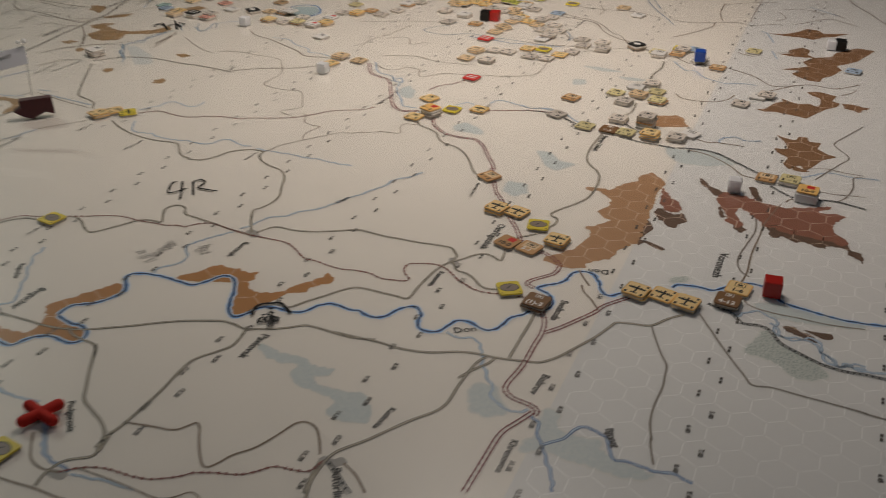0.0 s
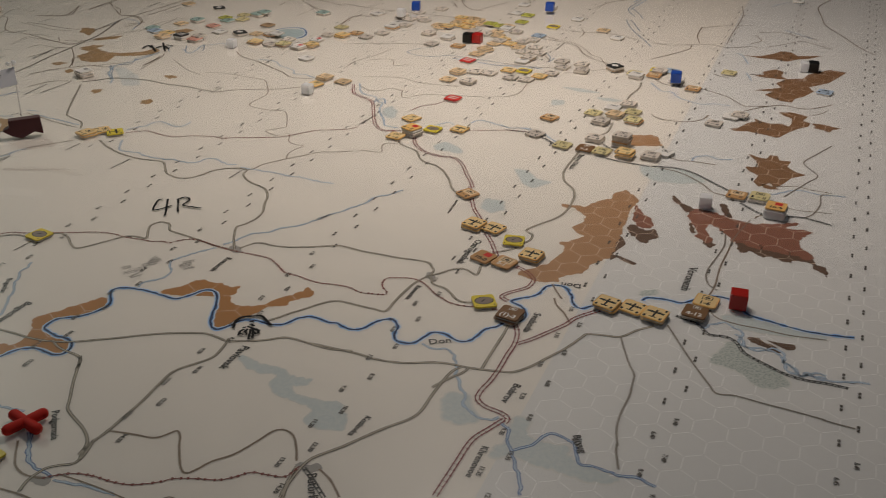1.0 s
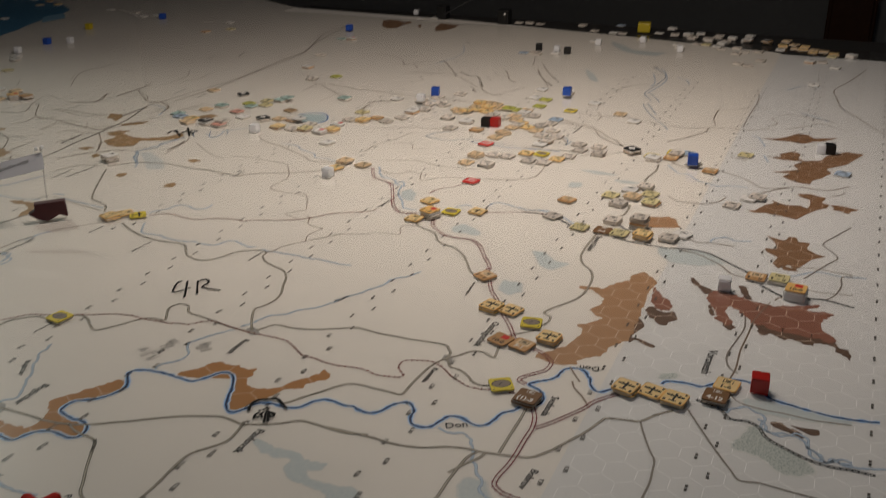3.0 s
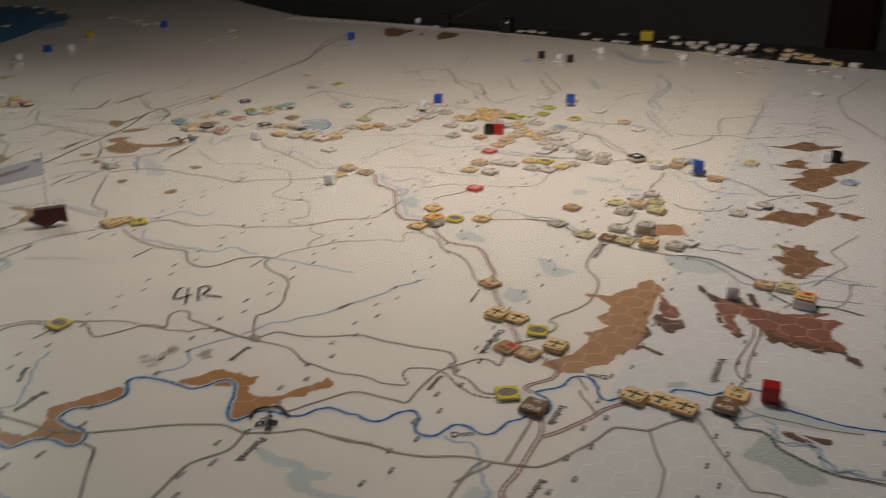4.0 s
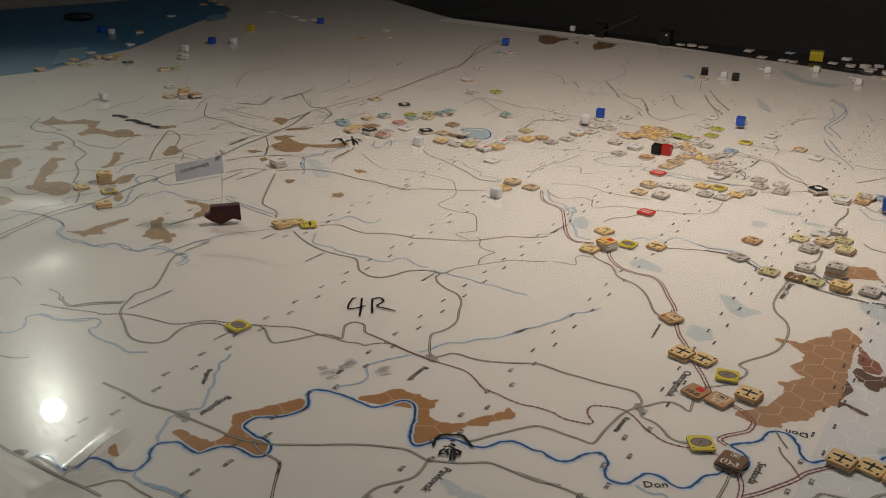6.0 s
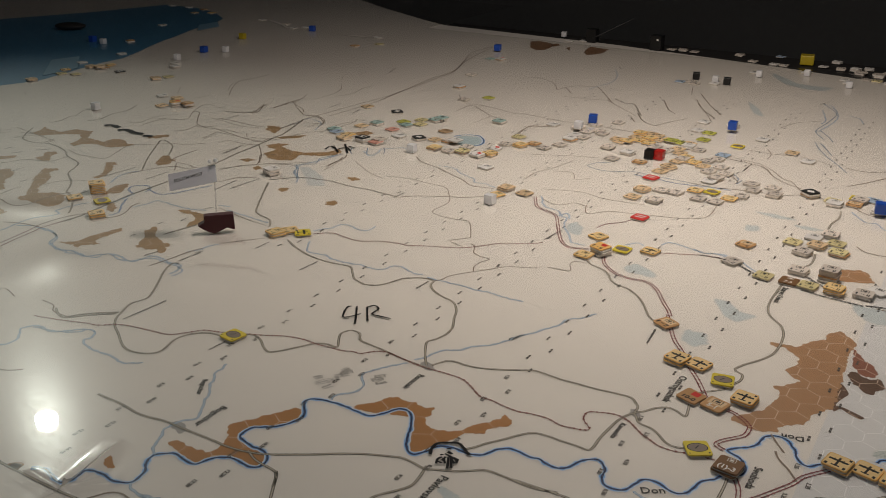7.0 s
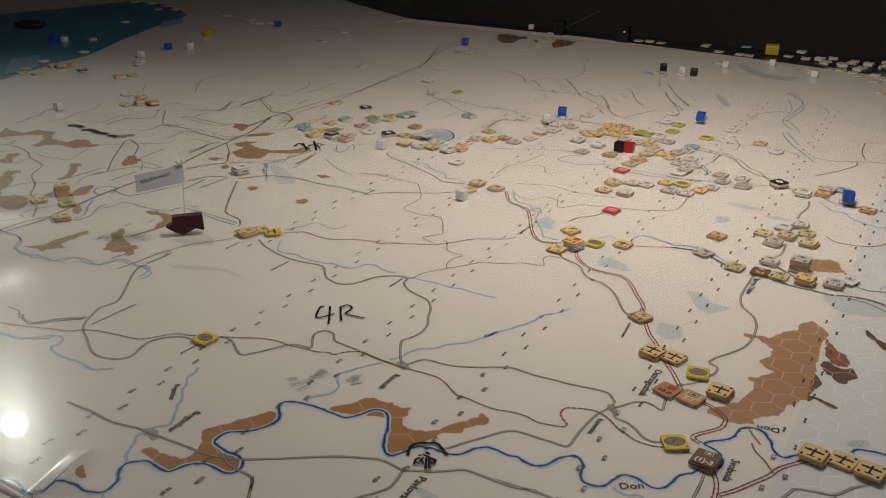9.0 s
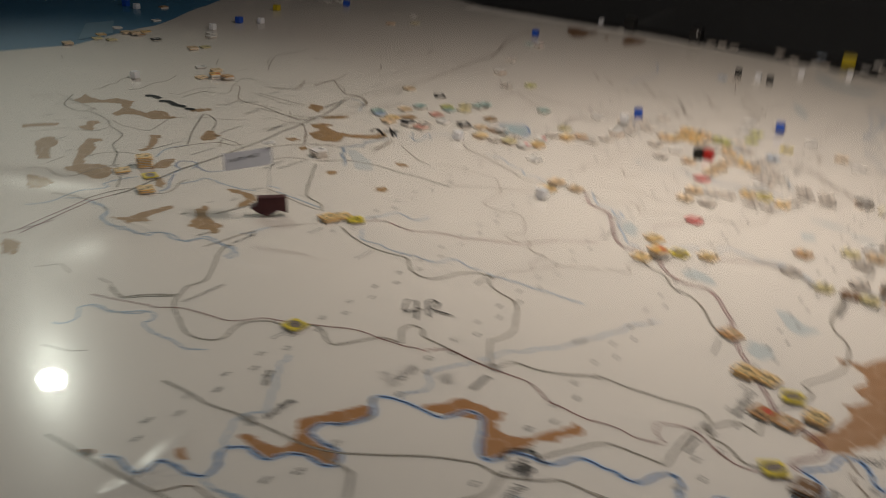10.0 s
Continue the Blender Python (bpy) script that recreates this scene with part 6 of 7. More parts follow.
# ---------------------------------------------------------------- lettering
def printed_text(parent, body, x, y, size, turn, material="ink", name="place_name", bold=0.0, z=0.26):
    me = text_mesh(body, size, bold)
    me.materials.append(M[material])
    return share(name, me, parent, pose(x * MM, y * MM, z * MM, 0, 0, turn))


for body, x, y, size, turn in (("Pavlovsk", 18, -119, 6.0, -90), ("Boguchar", -110, -129, 5.6, -90), ("Rossosh", -41, -45, 5.2, -90),
                               ("Kamenka", 72, -30.5, 4.2, -90), ("Svoboda", 140, -34, 5.6, -90), ("Ostrogozhsk", 83, 24, 6.0, -90),
                               ("Voronezh", 206, 42, 7.0, -90), ("Kozlovka", 96.9, -141.3, 4, -96), ("Bobrov", 149.5, -94, 5.2, -95), ("Khrenovoe", 151.8, -142.8, 4.5, -89), ("Buturlin", 97.6, -183, 5.5, -58), ("Podgornaia", -24.5, -192.0, 4.6, -48), ("Staryy Oskol", 104, 178, 5.4, -90)):
    printed_text(map_north if x > SEAM_NORTH else map_south, body, x, y, size, turn, bold=0.08)
for body, x, y, size, turn in (("Don", 103.5, -68, 6.4, 32), ("Don", 148, 10, 6.2, 192), ("Chern", -17.1, 30.8, 4.2, 71), ("Bityug", 187.6, -115.8, 4.7, -60), ("Boguchar", -134.5, -110.5, 4.2, -58)):
    printed_text(map_north if x > SEAM_NORTH else map_south, body, x, y, size, turn, "ink", "river_name", bold=0.08)

# hex numbers, every fifth row
bars = {map_south: bmesh.new(), map_north: bmesh.new()}
for row in (10, 15, 20, 25, 30, 35):
    for col in range(-52, 15):
        cx, cy = hex_centre(col, row)
        if cx > SEAM_NORTH + 8:
            continue
        parent = map_south
        if 1 <= col <= 14 and 15 <= row <= 40:
            printed_text(parent, "%d.%d" % (col, row), cx, cy, 2.9, -90, "greyink", "hex_number", bold=0.09)
        elif row > 10 or col < -4:
            for dy, w in ((1.35, 2.0), (-1.35, 2.0)):
                q = [(cx - 0.62, cy + dy - w / 2), (cx + 0.62, cy + dy - w / 2), (cx + 0.62, cy + dy + w / 2), (cx - 0.62, cy + dy + w / 2)]
                bars[parent].faces.new([bars[parent].verts.new((a * MM, b * MM, 0.26 * MM)) for a, b in q])
for j in range(0, 21, 5):
    for k in range(-64, 12):
        cx, cy = north_centre(k, j)
        if 4 <= k <= 12:
            printed_text(map_north, "%d.%d" % (k + 1, 40 + j), cx, cy, 2.9, -90, "greyink", "hex_number", bold=0.09)
            continue
        for dy, w in ((1.35, 2.0), (-1.35, 2.0)):
            q = [(cx - 0.62, cy + dy - w / 2), (cx + 0.62, cy + dy - w / 2), (cx + 0.62, cy + dy + w / 2), (cx - 0.62, cy + dy + w / 2)]
            bars[map_north].faces.new([bars[map_north].verts.new((a * MM, b * MM, 0.26 * MM)) for a, b in q])
for parent, bm in bars.items():
    tagged(part("hex_numbers", bm, "greyink", parent), kind="stuff")

# ---------------------------------------------------------------- clear cover sheet
CREASE = Vector((-118.9, -210.5))
RIDGES = [(Vector((-128.5, -174.8)), 2.2, 1.2),
          (Vector((-129.9, -168.8)), 1.8, 1.1),
          (Vector((-112.8, -191.3)), 1.5, 1.6),
          (Vector((-103.1, -191.1)), 1.6, 2.2),
          (Vector((-125.8, -226.6)), 1.5, 1.5),
          (Vector((-116.5, -228.8)), 1.5, 1.8),
          (Vector((-99.2, -220.3)), 1.4, 1.6),
          (Vector((-148.1, -208.1)), 1.0, 1.4)]


def film_height(x, y):
    """Height of the cover sheet over the map (mm): nearly flat, with pinched folds at one spot."""
    p = Vector((x, y))
    h = FILM
    for end, tall, wide in RIDGES:
        d = end - CREASE
        t = max(0.0, min(1.0, (p - CREASE).dot(d) / d.length_squared))
        dist = (p - CREASE - d * t).length
        h += 0.7 * tall * (1 - t) ** 0.3 * math.exp(-(dist / wide) ** 2) * (t > 0)
        h += 0.35 * tall * (1 - t) ** 0.5 * max(0.0, 1 - dist / 9) * (t > 0)
    swell = (p - Vector((-342, -40))).length
    h += 2.0 * math.exp(-(swell / 30) ** 2)
    # a long shallow fold further off
    a, d = Vector((-520, -22)), Vector((90, 48))
    t = max(0.0, min(1.0, (p - a).dot(d) / d.length_squared))
    h += 1.7 * math.exp(-((p - a - d * t).length / 17) ** 2)
    return h


def cover_sheet():
    def axis(breaks):
        out = []
        for a, b, n in breaks:
            out += [a + (b - a) * k / n for k in range(n)]
        return out + [breaks[-1][1]]
    xs = axis([(-1735, -668, 30), (-668, -540, 4), (-540, -400, 40), (-400, -185, 40), (-185, -70, 115), (-70, 0, 14), (0, 770, 20)])
    ys = axis([(-590, -260, 10), (-260, -150, 110), (-150, 60, 30), (60, 965, 24), (965, 1290, 6)])
    verts = [(x * MM, y * MM, film_height(x, y) * MM) for y in ys for x in xs]
    n = len(xs)
    faces = [(j * n + i, j * n + i + 1, (j + 1) * n + i + 1, (j + 1) * n + i) for j in range(len(ys) - 1) for i in range(n - 1)
             if ys[j] < 964 or xs[i + 1] < -665]
    me = bpy.data.meshes.new("cover_sheet")
    me.from_pydata(verts, [], faces)
    me.polygons.foreach_set("use_smooth", [True] * len(faces))
    me.materials.append(M["film"])
    ob = new("cover_sheet", me)
    ob.visible_shadow = False
    return tagged(ob, "clear glossy plastic cover sheet with pinched creases over the maps", "cover sheet")


cover_sheet()

# ---------------------------------------------------------------- counters
SIDE, THICK = 12.2, 1.4


def rounded_square(side, z0, z1, corner=1.6, bevel=0.25):
    """A die-cut square tile with rounded corners."""
    bm = bmesh.new()
    add_box(bm, -side / 2 * MM, side / 2 * MM, -side / 2 * MM, side / 2 * MM, z0 * MM, z1 * MM)
    up = [e for e in bm.edges if abs(e.verts[0].co.z - e.verts[1].co.z) > 1e-6]
    bmesh.ops.bevel(bm, geom=up, offset=corner * MM, segments=3, affect="EDGES", profile=0.5)
    top = [e for e in bm.edges if e.verts[0].co.z > (z1 - 0.01) * MM and e.verts[1].co.z > (z1 - 0.01) * MM]
    bmesh.ops.bevel(bm, geom=top, offset=bevel * MM, segments=1, affect="EDGES")
    return bm


def mesh_only(name, bm, material):
    me = bpy.data.meshes.new(name)
    bm.to_mesh(me)
    bm.free()
    me.materials.append(M[material])
    return me


def flat_polys(polys, z):
    bm = bmesh.new()
    for poly in polys:
        bm.faces.new([bm.verts.new((x * MM, y * MM, z * MM)) for x, y in poly])
    return bm


def rect(x0, x1, y0, y1):
    return [(x0, y0), (x1, y0), (x1, y1), (x0, y1)]


def ellipse(cx, cy, rx, ry, n=28):
    return [(cx + rx * math.cos(2 * math.pi * k / n), cy + ry * math.sin(2 * math.pi * k / n)) for k in range(n)]


ZP = THICK + 0.03
BODY = mesh_only("core", rounded_square(SIDE, 0, THICK - 0.8), "board")
PLANE = [rect(-0.55, 0.55, -4.2, 3.6), rect(-4.6, 4.6, 0.2, 1.7), rect(-1.9, 1.9, -4.2, -3.3), rect(-2.4, -1.8, 0.0, 2.3), rect(1.8, 2.4, 0.0, 2.3)]
DIGITS = [rect(-4.9, -3.6, -5.2, -3.2), rect(3.6, 4.9, -5.2, -3.2), rect(3.8, 5.0, 3.4, 5.2)]
BOX = [rect(-2.7, 2.7, 0.6, 1.0), rect(-2.7, 2.7, 4.2, 4.6), rect(-2.7, -2.3, 1.0, 4.2), rect(2.3, 2.7, 1.0, 4.2), rect(-1.3, 1.3, 1.8, 3.4)]
FIGURES = [[(x * 1.35, (y + 3.0) * 1.45 - 3.1) for x, y in q] for q in (rect(-3.4, -2.5, -4.2, -1.9), rect(-0.9, 0.5, -3.2, -2.8), rect(1.7, 3.1, -4.2, -3.7), rect(1.7, 2.2, -3.7, -1.9), rect(2.6, 3.1, -3.7, -1.9))]
STROKE = [[(-1.6, -0.6), (-1.1, -1.0), (1.0, 1.5), (0.6, 1.8)]]


def printed(name, polys, material, z=ZP):
    return mesh_only(name, flat_polys(polys, z), material)


P_GLOW = printed("pale_panel", [[(-4.9, -5.4), (4.9, -5.4), (5.4, -4.9), (5.4, 4.9), (4.9, 5.4), (-4.9, 5.4), (-5.4, 4.9), (-5.4, -4.9)]], "c_cream", ZP - 0.012)
FACE = {}
for key in ("orange", "yellow", "brown", "umber", "grey", "white", "olive", "lime", "teal", "pink", "red", "black", "blue", "tan", "cream", "peach"):
    FACE[key] = mesh_only("printed_face", rounded_square(SIDE - 0.05, THICK - 0.8, THICK, bevel=0.12), "c_" + key)
P_PALE = printed("pale_panel", [rect(-4.4, 4.4, -1.2, 4.9)], "c_peach", ZP - 0.012)
P_PLANE = printed("aircraft_symbol", PLANE, "ink")
P_DIGITS = printed("number_bar", DIGITS, "ink")
P_BOX = printed("unit_symbol", BOX, "ink")
P_FIG = printed("number_bar", FIGURES, "ink")
P_BOXW = printed("unit_symbol", [[(x * 0.75, y * 0.75 + 1.9) for x, y in q] for q in BOX], "c_white")
P_FIGW = printed("number_bar", FIGURES, "c_white")
P_OVAL = printed("oval", [ellipse(0, 0.2, 4.7, 3.3)], "c_dun")
P_OVALRIM = printed("oval_rim", [ellipse(0, 0.2, 5.1, 3.7)], "ink", ZP - 0.012)
P_STROKE = printed("hand_stroke", STROKE, "ink", ZP + 0.02)
P_DOTS = printed("arrow_mark", [[(4.2, -5.0), (5.4, -4.2), (4.4, -3.8)], rect(-5.2, -4.4, -4.8, -4.2)], "ink")
P_DIAMOND = printed("diamond", [[(0, -3.6), (4.2, 0), (0, 3.6), (-4.2, 0)]], "c_white")
P_REDPATCH = printed("red_patch", [rect(-1.2, 3.4, 0.6, 4.8)], "c_red")
P_BANDW = printed("white_band", [rect(-4.2, 4.2, -2.2, -0.6), rect(-4.2, 4.2, 1.6, 3.2)], "c_white")
TEXTS = {}


def counter_text(body, white):
    key = (body, white)
    if key not in TEXTS:
        me = text_mesh(body, 4.5, 0.16)
        me.materials.append(M["c_white" if white else "ink"])
        TEXTS[key] = me
    return TEXTS[key]


STYLES = {
    "plane": ("orange", [P_GLOW, P_PLANE, P_DIGITS], "orange cardboard counter with a black aircraft silhouette"),
    "planeyellow": ("yellow", [P_PLANE, P_DIGITS], "yellow cardboard counter with a black aircraft silhouette"),
    "oval": ("yellow", [P_OVALRIM, P_OVAL, P_STROKE, P_DOTS], "yellow cardboard counter with a brown oval"),
    "brown": ("brown", [P_BOXW], "dark brown cardboard counter with white figures"),
    "umber": ("umber", [P_PALE, P_BOX, P_FIG], "reddish-brown cardboard unit counter"),
    "umberred": ("umber", [P_REDPATCH], "brown cardboard unit counter with a red patch"),
    "orange": ("orange", [P_GLOW, P_BOX, P_FIG], "orange cardboard unit counter with black print"),
    "peach": ("peach", [P_BOX, P_FIG], "faded orange cardboard unit counter with dark print"),
    "redorange": ("orange", [P_REDPATCH, P_FIG], "orange cardboard counter with a red symbol"),
    "grey": ("grey", [P_BOX, P_FIG], "grey-beige cardboard unit counter with dark print"),
    "white": ("white", [P_BOX], "white cardboard marker counter with dark print"),
    "whiteblack": ("white", [P_BOX, P_BOX], "white cardboard counter with a black symbol"),
    "olive": ("olive", [P_BOX, P_FIG], "olive-yellow cardboard unit counter"),
    "lime": ("lime", [P_BOX, P_FIG], "yellow-green cardboard unit counter"),
    "teal": ("teal", [P_BOX, P_FIG], "grey-teal cardboard unit counter"),
    "pink": ("pink", [P_BOX, P_FIG], "salmon-pink cardboard unit counter"),
    "red": ("red", [P_BANDW], "bright red cardboard counter with white marks"),
    "redwhite": ("white", [P_REDPATCH, P_FIG], "white cardboard counter with a red patch"),
    "black": ("black", [P_BANDW], "black cardboard counter with white bands"),
    "diamond": ("black", [P_DIAMOND], "black cardboard counter with a white diamond"),
    "blue": ("blue", [P_BOX, P_FIG], "pale blue cardboard unit counter"),
    "tan": ("tan", [P_BOX], "tan cardboard unit counter"),
    "cream": ("cream", [P_FIG], "cream cardboard counter with dark figures"),
}
UNDER = ["grey", "white", "grey", "umber", "grey"]


def counter(style, x, y, z, turn, text="", note=""):
    face, prints, label = STYLES[style]
    e = tagged(thing("counter", (x * MM, y * MM, z * MM), turn), label + note, "game counter", group="counters on the map")
    share("core", BODY, e)
    share("printed_face", FACE[face], e)
    for me in prints:
        if text and me in (P_FIG, P_FIGW):
            continue
        share(me.name.split(".")[0], me, e)
    if text:
        share("figures", counter_text(text, face == "brown" or text == "5-1"), e, pose(0, -3.0 * MM, (ZP + 0.02) * MM))
    return e


PLACED = []


def counter_stack(style, x, y, turn, n, text=""):
    """n counters laid one on another; the uppermost shows its print."""
    z = max([FILM] + [top for px, py, top in PLACED if math.hypot(px - x, py - y) < 8.5])
    if style == "orange" and y > 250 and int(abs(x * 7)) % 5 < 3:
        style = "peach"
    for k in range(n):
        top = k == n - 1
        s = style if top or style in ("plane", "orange", "peach", "brown") else UNDER[(k + int(abs(x))) % len(UNDER)]
        jx, jy, jt = (0, 0, 0) if n == 1 else (random.uniform(-0.7, 0.7), random.uniform(-0.7, 0.7), random.uniform(-5, 5))
        counter(s, x + jx, y + jy, z, turn + jt + random.uniform(-2, 2), text if top else "", " in a stack" if n > 1 else "")
        z += THICK + 0.06
    PLACED.append((x, y, z))


counter_stack("brown", 128.1, -34.6, -11, 2, "(1)-3")
counter_stack("oval", 111.2, -26.8, 33, 1)
counter_stack("plane", 73.9, 53.9, -12, 2)
counter_stack("plane", 86.7, 55.2, -14, 1)
counter_stack("oval", 103.2, 44.4, 10, 1)
counter_stack("plane", 118.5, 30.2, -8, 2)
counter_stack("umberred", 93.8, 18.7, -18, 1, "10-0")
counter_stack("umber", 107, 17.2, -16, 1, "5-1")
counter_stack("plane", 172.1, -4.4, -10, 2)
counter_stack("plane", 184.4, -2.1, -12, 1)
counter_stack("plane", 197.2, -6.3, -8, 2)
counter_stack("brown", 215.5, 4, -6, 2, "4-12")
counter_stack("orange", 218.7, 19.1, -8, 1, "1-6")
counter_stack("umber", 54, 94.9, -30, 1)
counter_stack("orange", -33.1, 169.1, -5, 1)
counter_stack("orange", -38.1, 208.3, -25, 1)
counter_stack("redorange", -24.1, 179.2, -20, 4)
counter_stack("oval", -13.1, 192.9, -5, 1)
counter_stack("plane", 5.6, 201.2, -8, 1)
counter_stack("umber", 61.3, 252.3, -15, 1)
counter_stack("grey", 61.4, 215, -25, 1)
counter_stack("olive", 86.8, 200.8, -10, 1)
counter_stack("brown", 104, 200.8, -5, 1, "7-3")
counter_stack("olive", 116.4, 200.4, -8, 1)
counter_stack("orange", 133.8, 199.8, -5, 3)
counter_stack("grey", 151.1, 203.6, -5, 2)
counter_stack("white", 158.4, 215, -20, 1)
counter_stack("grey", 105.4, 221.6, -8, 2)
counter_stack("grey", 126.1, 218.9, -6, 6)
counter_stack("olive", 90.1, 276.7, -12, 1)
counter_stack("grey", 100.8, 258.4, -10, 2)
counter_stack("orange", 108.1, 277.8, -10, 2)
counter_stack("grey", 111.4, 305.1, -5, 2)
counter_stack("white", 101.5, 295.3, -5, 1)
counter_stack("olive", 118.9, 290.6, -10, 1)
counter_stack("olive", 123.9, 270.4, -10, 2)
counter_stack("orange", -48.8, 330.9, -15, 2)
counter_stack("orange", -49.4, 310, -10, 1)
counter_stack("grey", -30.5, 309.2, -10, 2)
counter_stack("grey", -35.2, 340.6, -5, 1)
counter_stack("grey", -22.2, 341.1, -12, 1)
counter_stack("red", -26, 264.7, -8, 1)
counter_stack("orange", -9.1, 355.7, -5, 1)
counter_stack("oval", 4.7, 358.3, -10, 1)
counter_stack("grey", -0.7, 336.4, -5, 1)
counter_stack("grey", 13.9, 336.4, -8, 1)
counter_stack("orange", 21.9, 349.4, -5, 1)
counter_stack("grey", 28.8, 361.9, -5, 1)
counter_stack("grey", 33.1, 383.6, -8, 1)
counter_stack("grey", 52.3, 378.8, -5, 2)
counter_stack("diamond", 78.7, 395.9, -40, 3)
counter_stack("white", 100.6, 383.1, -8, 2)
counter_stack("oval", 114.9, 408.1, -5, 1)
counter_stack("umber", 115.1, 391.5, -5, 1)
counter_stack("blue", 127.4, 410.3, -10, 1)
counter_stack("white", 136.4, 382.8, -8, 2)
counter_stack("umber", 153.3, 368, -8, 1)
counter_stack("red", -53.7, 368.4, -10, 1)
counter_stack("orange", -53.7, 391.7, -15, 1)
counter_stack("orange", -50.8, 407.5, -25, 2)
counter_stack("orange", -50.1, 430.8, -20, 1)
counter_stack("orange", -47.6, 449.5, -25, 1)
counter_stack("white", -56, 485.5, -10, 2)
counter_stack("orange", -81.4, 499.7, -10, 1)
counter_stack("orange", -96.6, 508.5, -5, 1)
counter_stack("orange", -99.8, 491.5, -15, 2)
counter_stack("orange", -108.5, 481.5, -10, 1)
counter_stack("lime", -67.9, 495.3, -10, 1)
counter_stack("lime", -51.6, 519.5, -10, 1)
counter_stack("lime", -54.1, 548.6, -10, 1)
counter_stack("orange", -122.4, 466.1, -10, 1)
counter_stack("grey", -124, 439.1, -10, 2)
counter_stack("grey", -149.4, 485.4, -10, 1)
counter_stack("white", -172, 464.6, -15, 1)
counter_stack("grey", -166, 483.6, -5, 1)
counter_stack("whiteblack", -100.4, 432.2, -10, 2)
counter_stack("grey", -106.9, 406.4, -10, 1)
counter_stack("orange", -36.4, 436.6, -15, 1)
counter_stack("grey", -15.5, 415.8, -10, 1)
counter_stack("grey", -3.8, 397.2, -10, 2)
counter_stack("orange", -24.7, 428.7, -5, 1)
counter_stack("blue", -18.7, 475.1, -10, 1)
counter_stack("oval", -15, 514, -5, 1)
counter_stack("orange", 36.7, 520.7, -5, 1)
counter_stack("grey", -26.7, 448.6, -10, 1)
counter_stack("grey", -44.6, 480.5, -5, 1)
counter_stack("grey", -19.7, 459.1, -10, 1)
counter_stack("white", -73.1, 592.1, -5, 1)
counter_stack("white", -67.9, 553.8, -15, 1)
counter_stack("grey", -150.9, 790.4, -5, 1)
counter_stack("orange", -56.6, 459.8, -5, 1)
counter_stack("white", -40.7, 588.5, -5, 2)
counter_stack("white", -0.2, 554.3, -5, 1)
counter_stack("white", 56.2, 498.8, -8, 1)
counter_stack("orange", -150.2, 270.7, -10, 2)
counter_stack("orange", -149.8, 252, -20, 1)
counter_stack("orange", -130.9, 268, -10, 1)
counter_stack("orange", -424.7, 446.6, -15, 1)
counter_stack("diamond", -381.8, 444.3, -45, 1)
counter_stack("orange", -379.6, 372.6, -15, 1)
counter_stack("teal", -370.8, 388.4, -10, 2)
counter_stack("pink", -343.3, 377.9, -15, 1)
counter_stack("lime", -350.7, 410.9, -15, 1)
counter_stack("teal", -342.2, 402.3, -10, 1)
counter_stack("olive", -329.8, 412.2, -10, 1)
counter_stack("teal", -324.2, 434.7, -10, 2)
counter_stack("tan", -292.1, 402.6, -10, 1)
counter_stack("blue", -388, 339.2, -10, 1)
counter_stack("orange", -365, 322.9, -15, 2)
counter_stack("black", -345, 327.3, -10, 3)
counter_stack("pink", -327.3, 325.8, -10, 2)
counter_stack("white", -323.8, 361.4, -10, 1)
counter_stack("diamond", -300.5, 362.7, -30, 2)
counter_stack("orange", -284.4, 369.6, -10, 1)
counter_stack("grey", -268.8, 371.5, -10, 2)
counter_stack("cream", -268.5, 341.5, -5, 2)
counter_stack("grey", -251.5, 342.4, -10, 1)
counter_stack("olive", -238.6, 345.4, -10, 2)
counter_stack("redwhite", -220.2, 343, -10, 2)
counter_stack("orange", -212, 354.2, -15, 2)
counter_stack("orange", -201.3, 396.5, -15, 2)
counter_stack("umber", -192.6, 411, -10, 1)
counter_stack("grey", -177.7, 403.3, -10, 1)
counter_stack("grey", -169, 422.3, -15, 1)
counter_stack("olive", -217.3, 425.8, -10, 1)
counter_stack("white", -195.4, 315.7, -10, 1)
counter_stack("white", -388, 593.5, -5, 2)
counter_stack("grey", -348.6, 539.2, -10, 1)
counter_stack("lime", -327.6, 561.5, -15, 1)
counter_stack("teal", -262.6, 467.7, -10, 2)
counter_stack("white", -208.8, 490.8, -10, 1)
counter_stack("grey", -411.8, 666, -5, 1)
counter_stack("teal", -443.3, 778.2, -10, 1)
counter_stack("redwhite", -428.7, 782, -20, 2)
counter_stack("orange", -441.4, 75.5, -35, 6)
counter_stack("orange", -444.6, 54.3, -30, 1)
counter_stack("oval", -417.9, 60.3, -25, 1)
counter_stack("orange", -394.5, 35.1, -35, 2)
counter_stack("orange", -248.2, 80.9, -25, 2)
counter_stack("orange", -243.3, 92.5, -35, 1)
counter_stack("planeyellow", -231.6, 93.1, -45, 1)
counter_stack("white", -350.2, 193.2, -20, 4)
counter_stack("redorange", -614.1, 330, -35, 4)
counter_stack("white", -663.5, 355.3, -30, 1)
counter_stack("orange", -606.9, 340.4, -20, 1)
counter_stack("orange", -741.6, 416.6, -30, 2)
counter_stack("olive", -737.4, 434.6, -20, 1)
counter_stack("oval", -159.8, -59.3, -10, 1)
counter_stack("oval", -34.2, -220.5, -10, 1)
counter_stack("orange", -886.2, 391.1, -20, 1)
counter_stack("orange", -871.8, 421.8, -10, 2)
counter_stack("umber", -853.2, 428.9, -30, 1)
counter_stack("white", -791.3, 498.8, -5, 2)
counter_stack("orange", -635.2, 352.9, -20, 2)
counter_stack("umber", -600.6, 335.4, -15, 2)
counter_stack("orange", -626, 319.7, -10, 1)
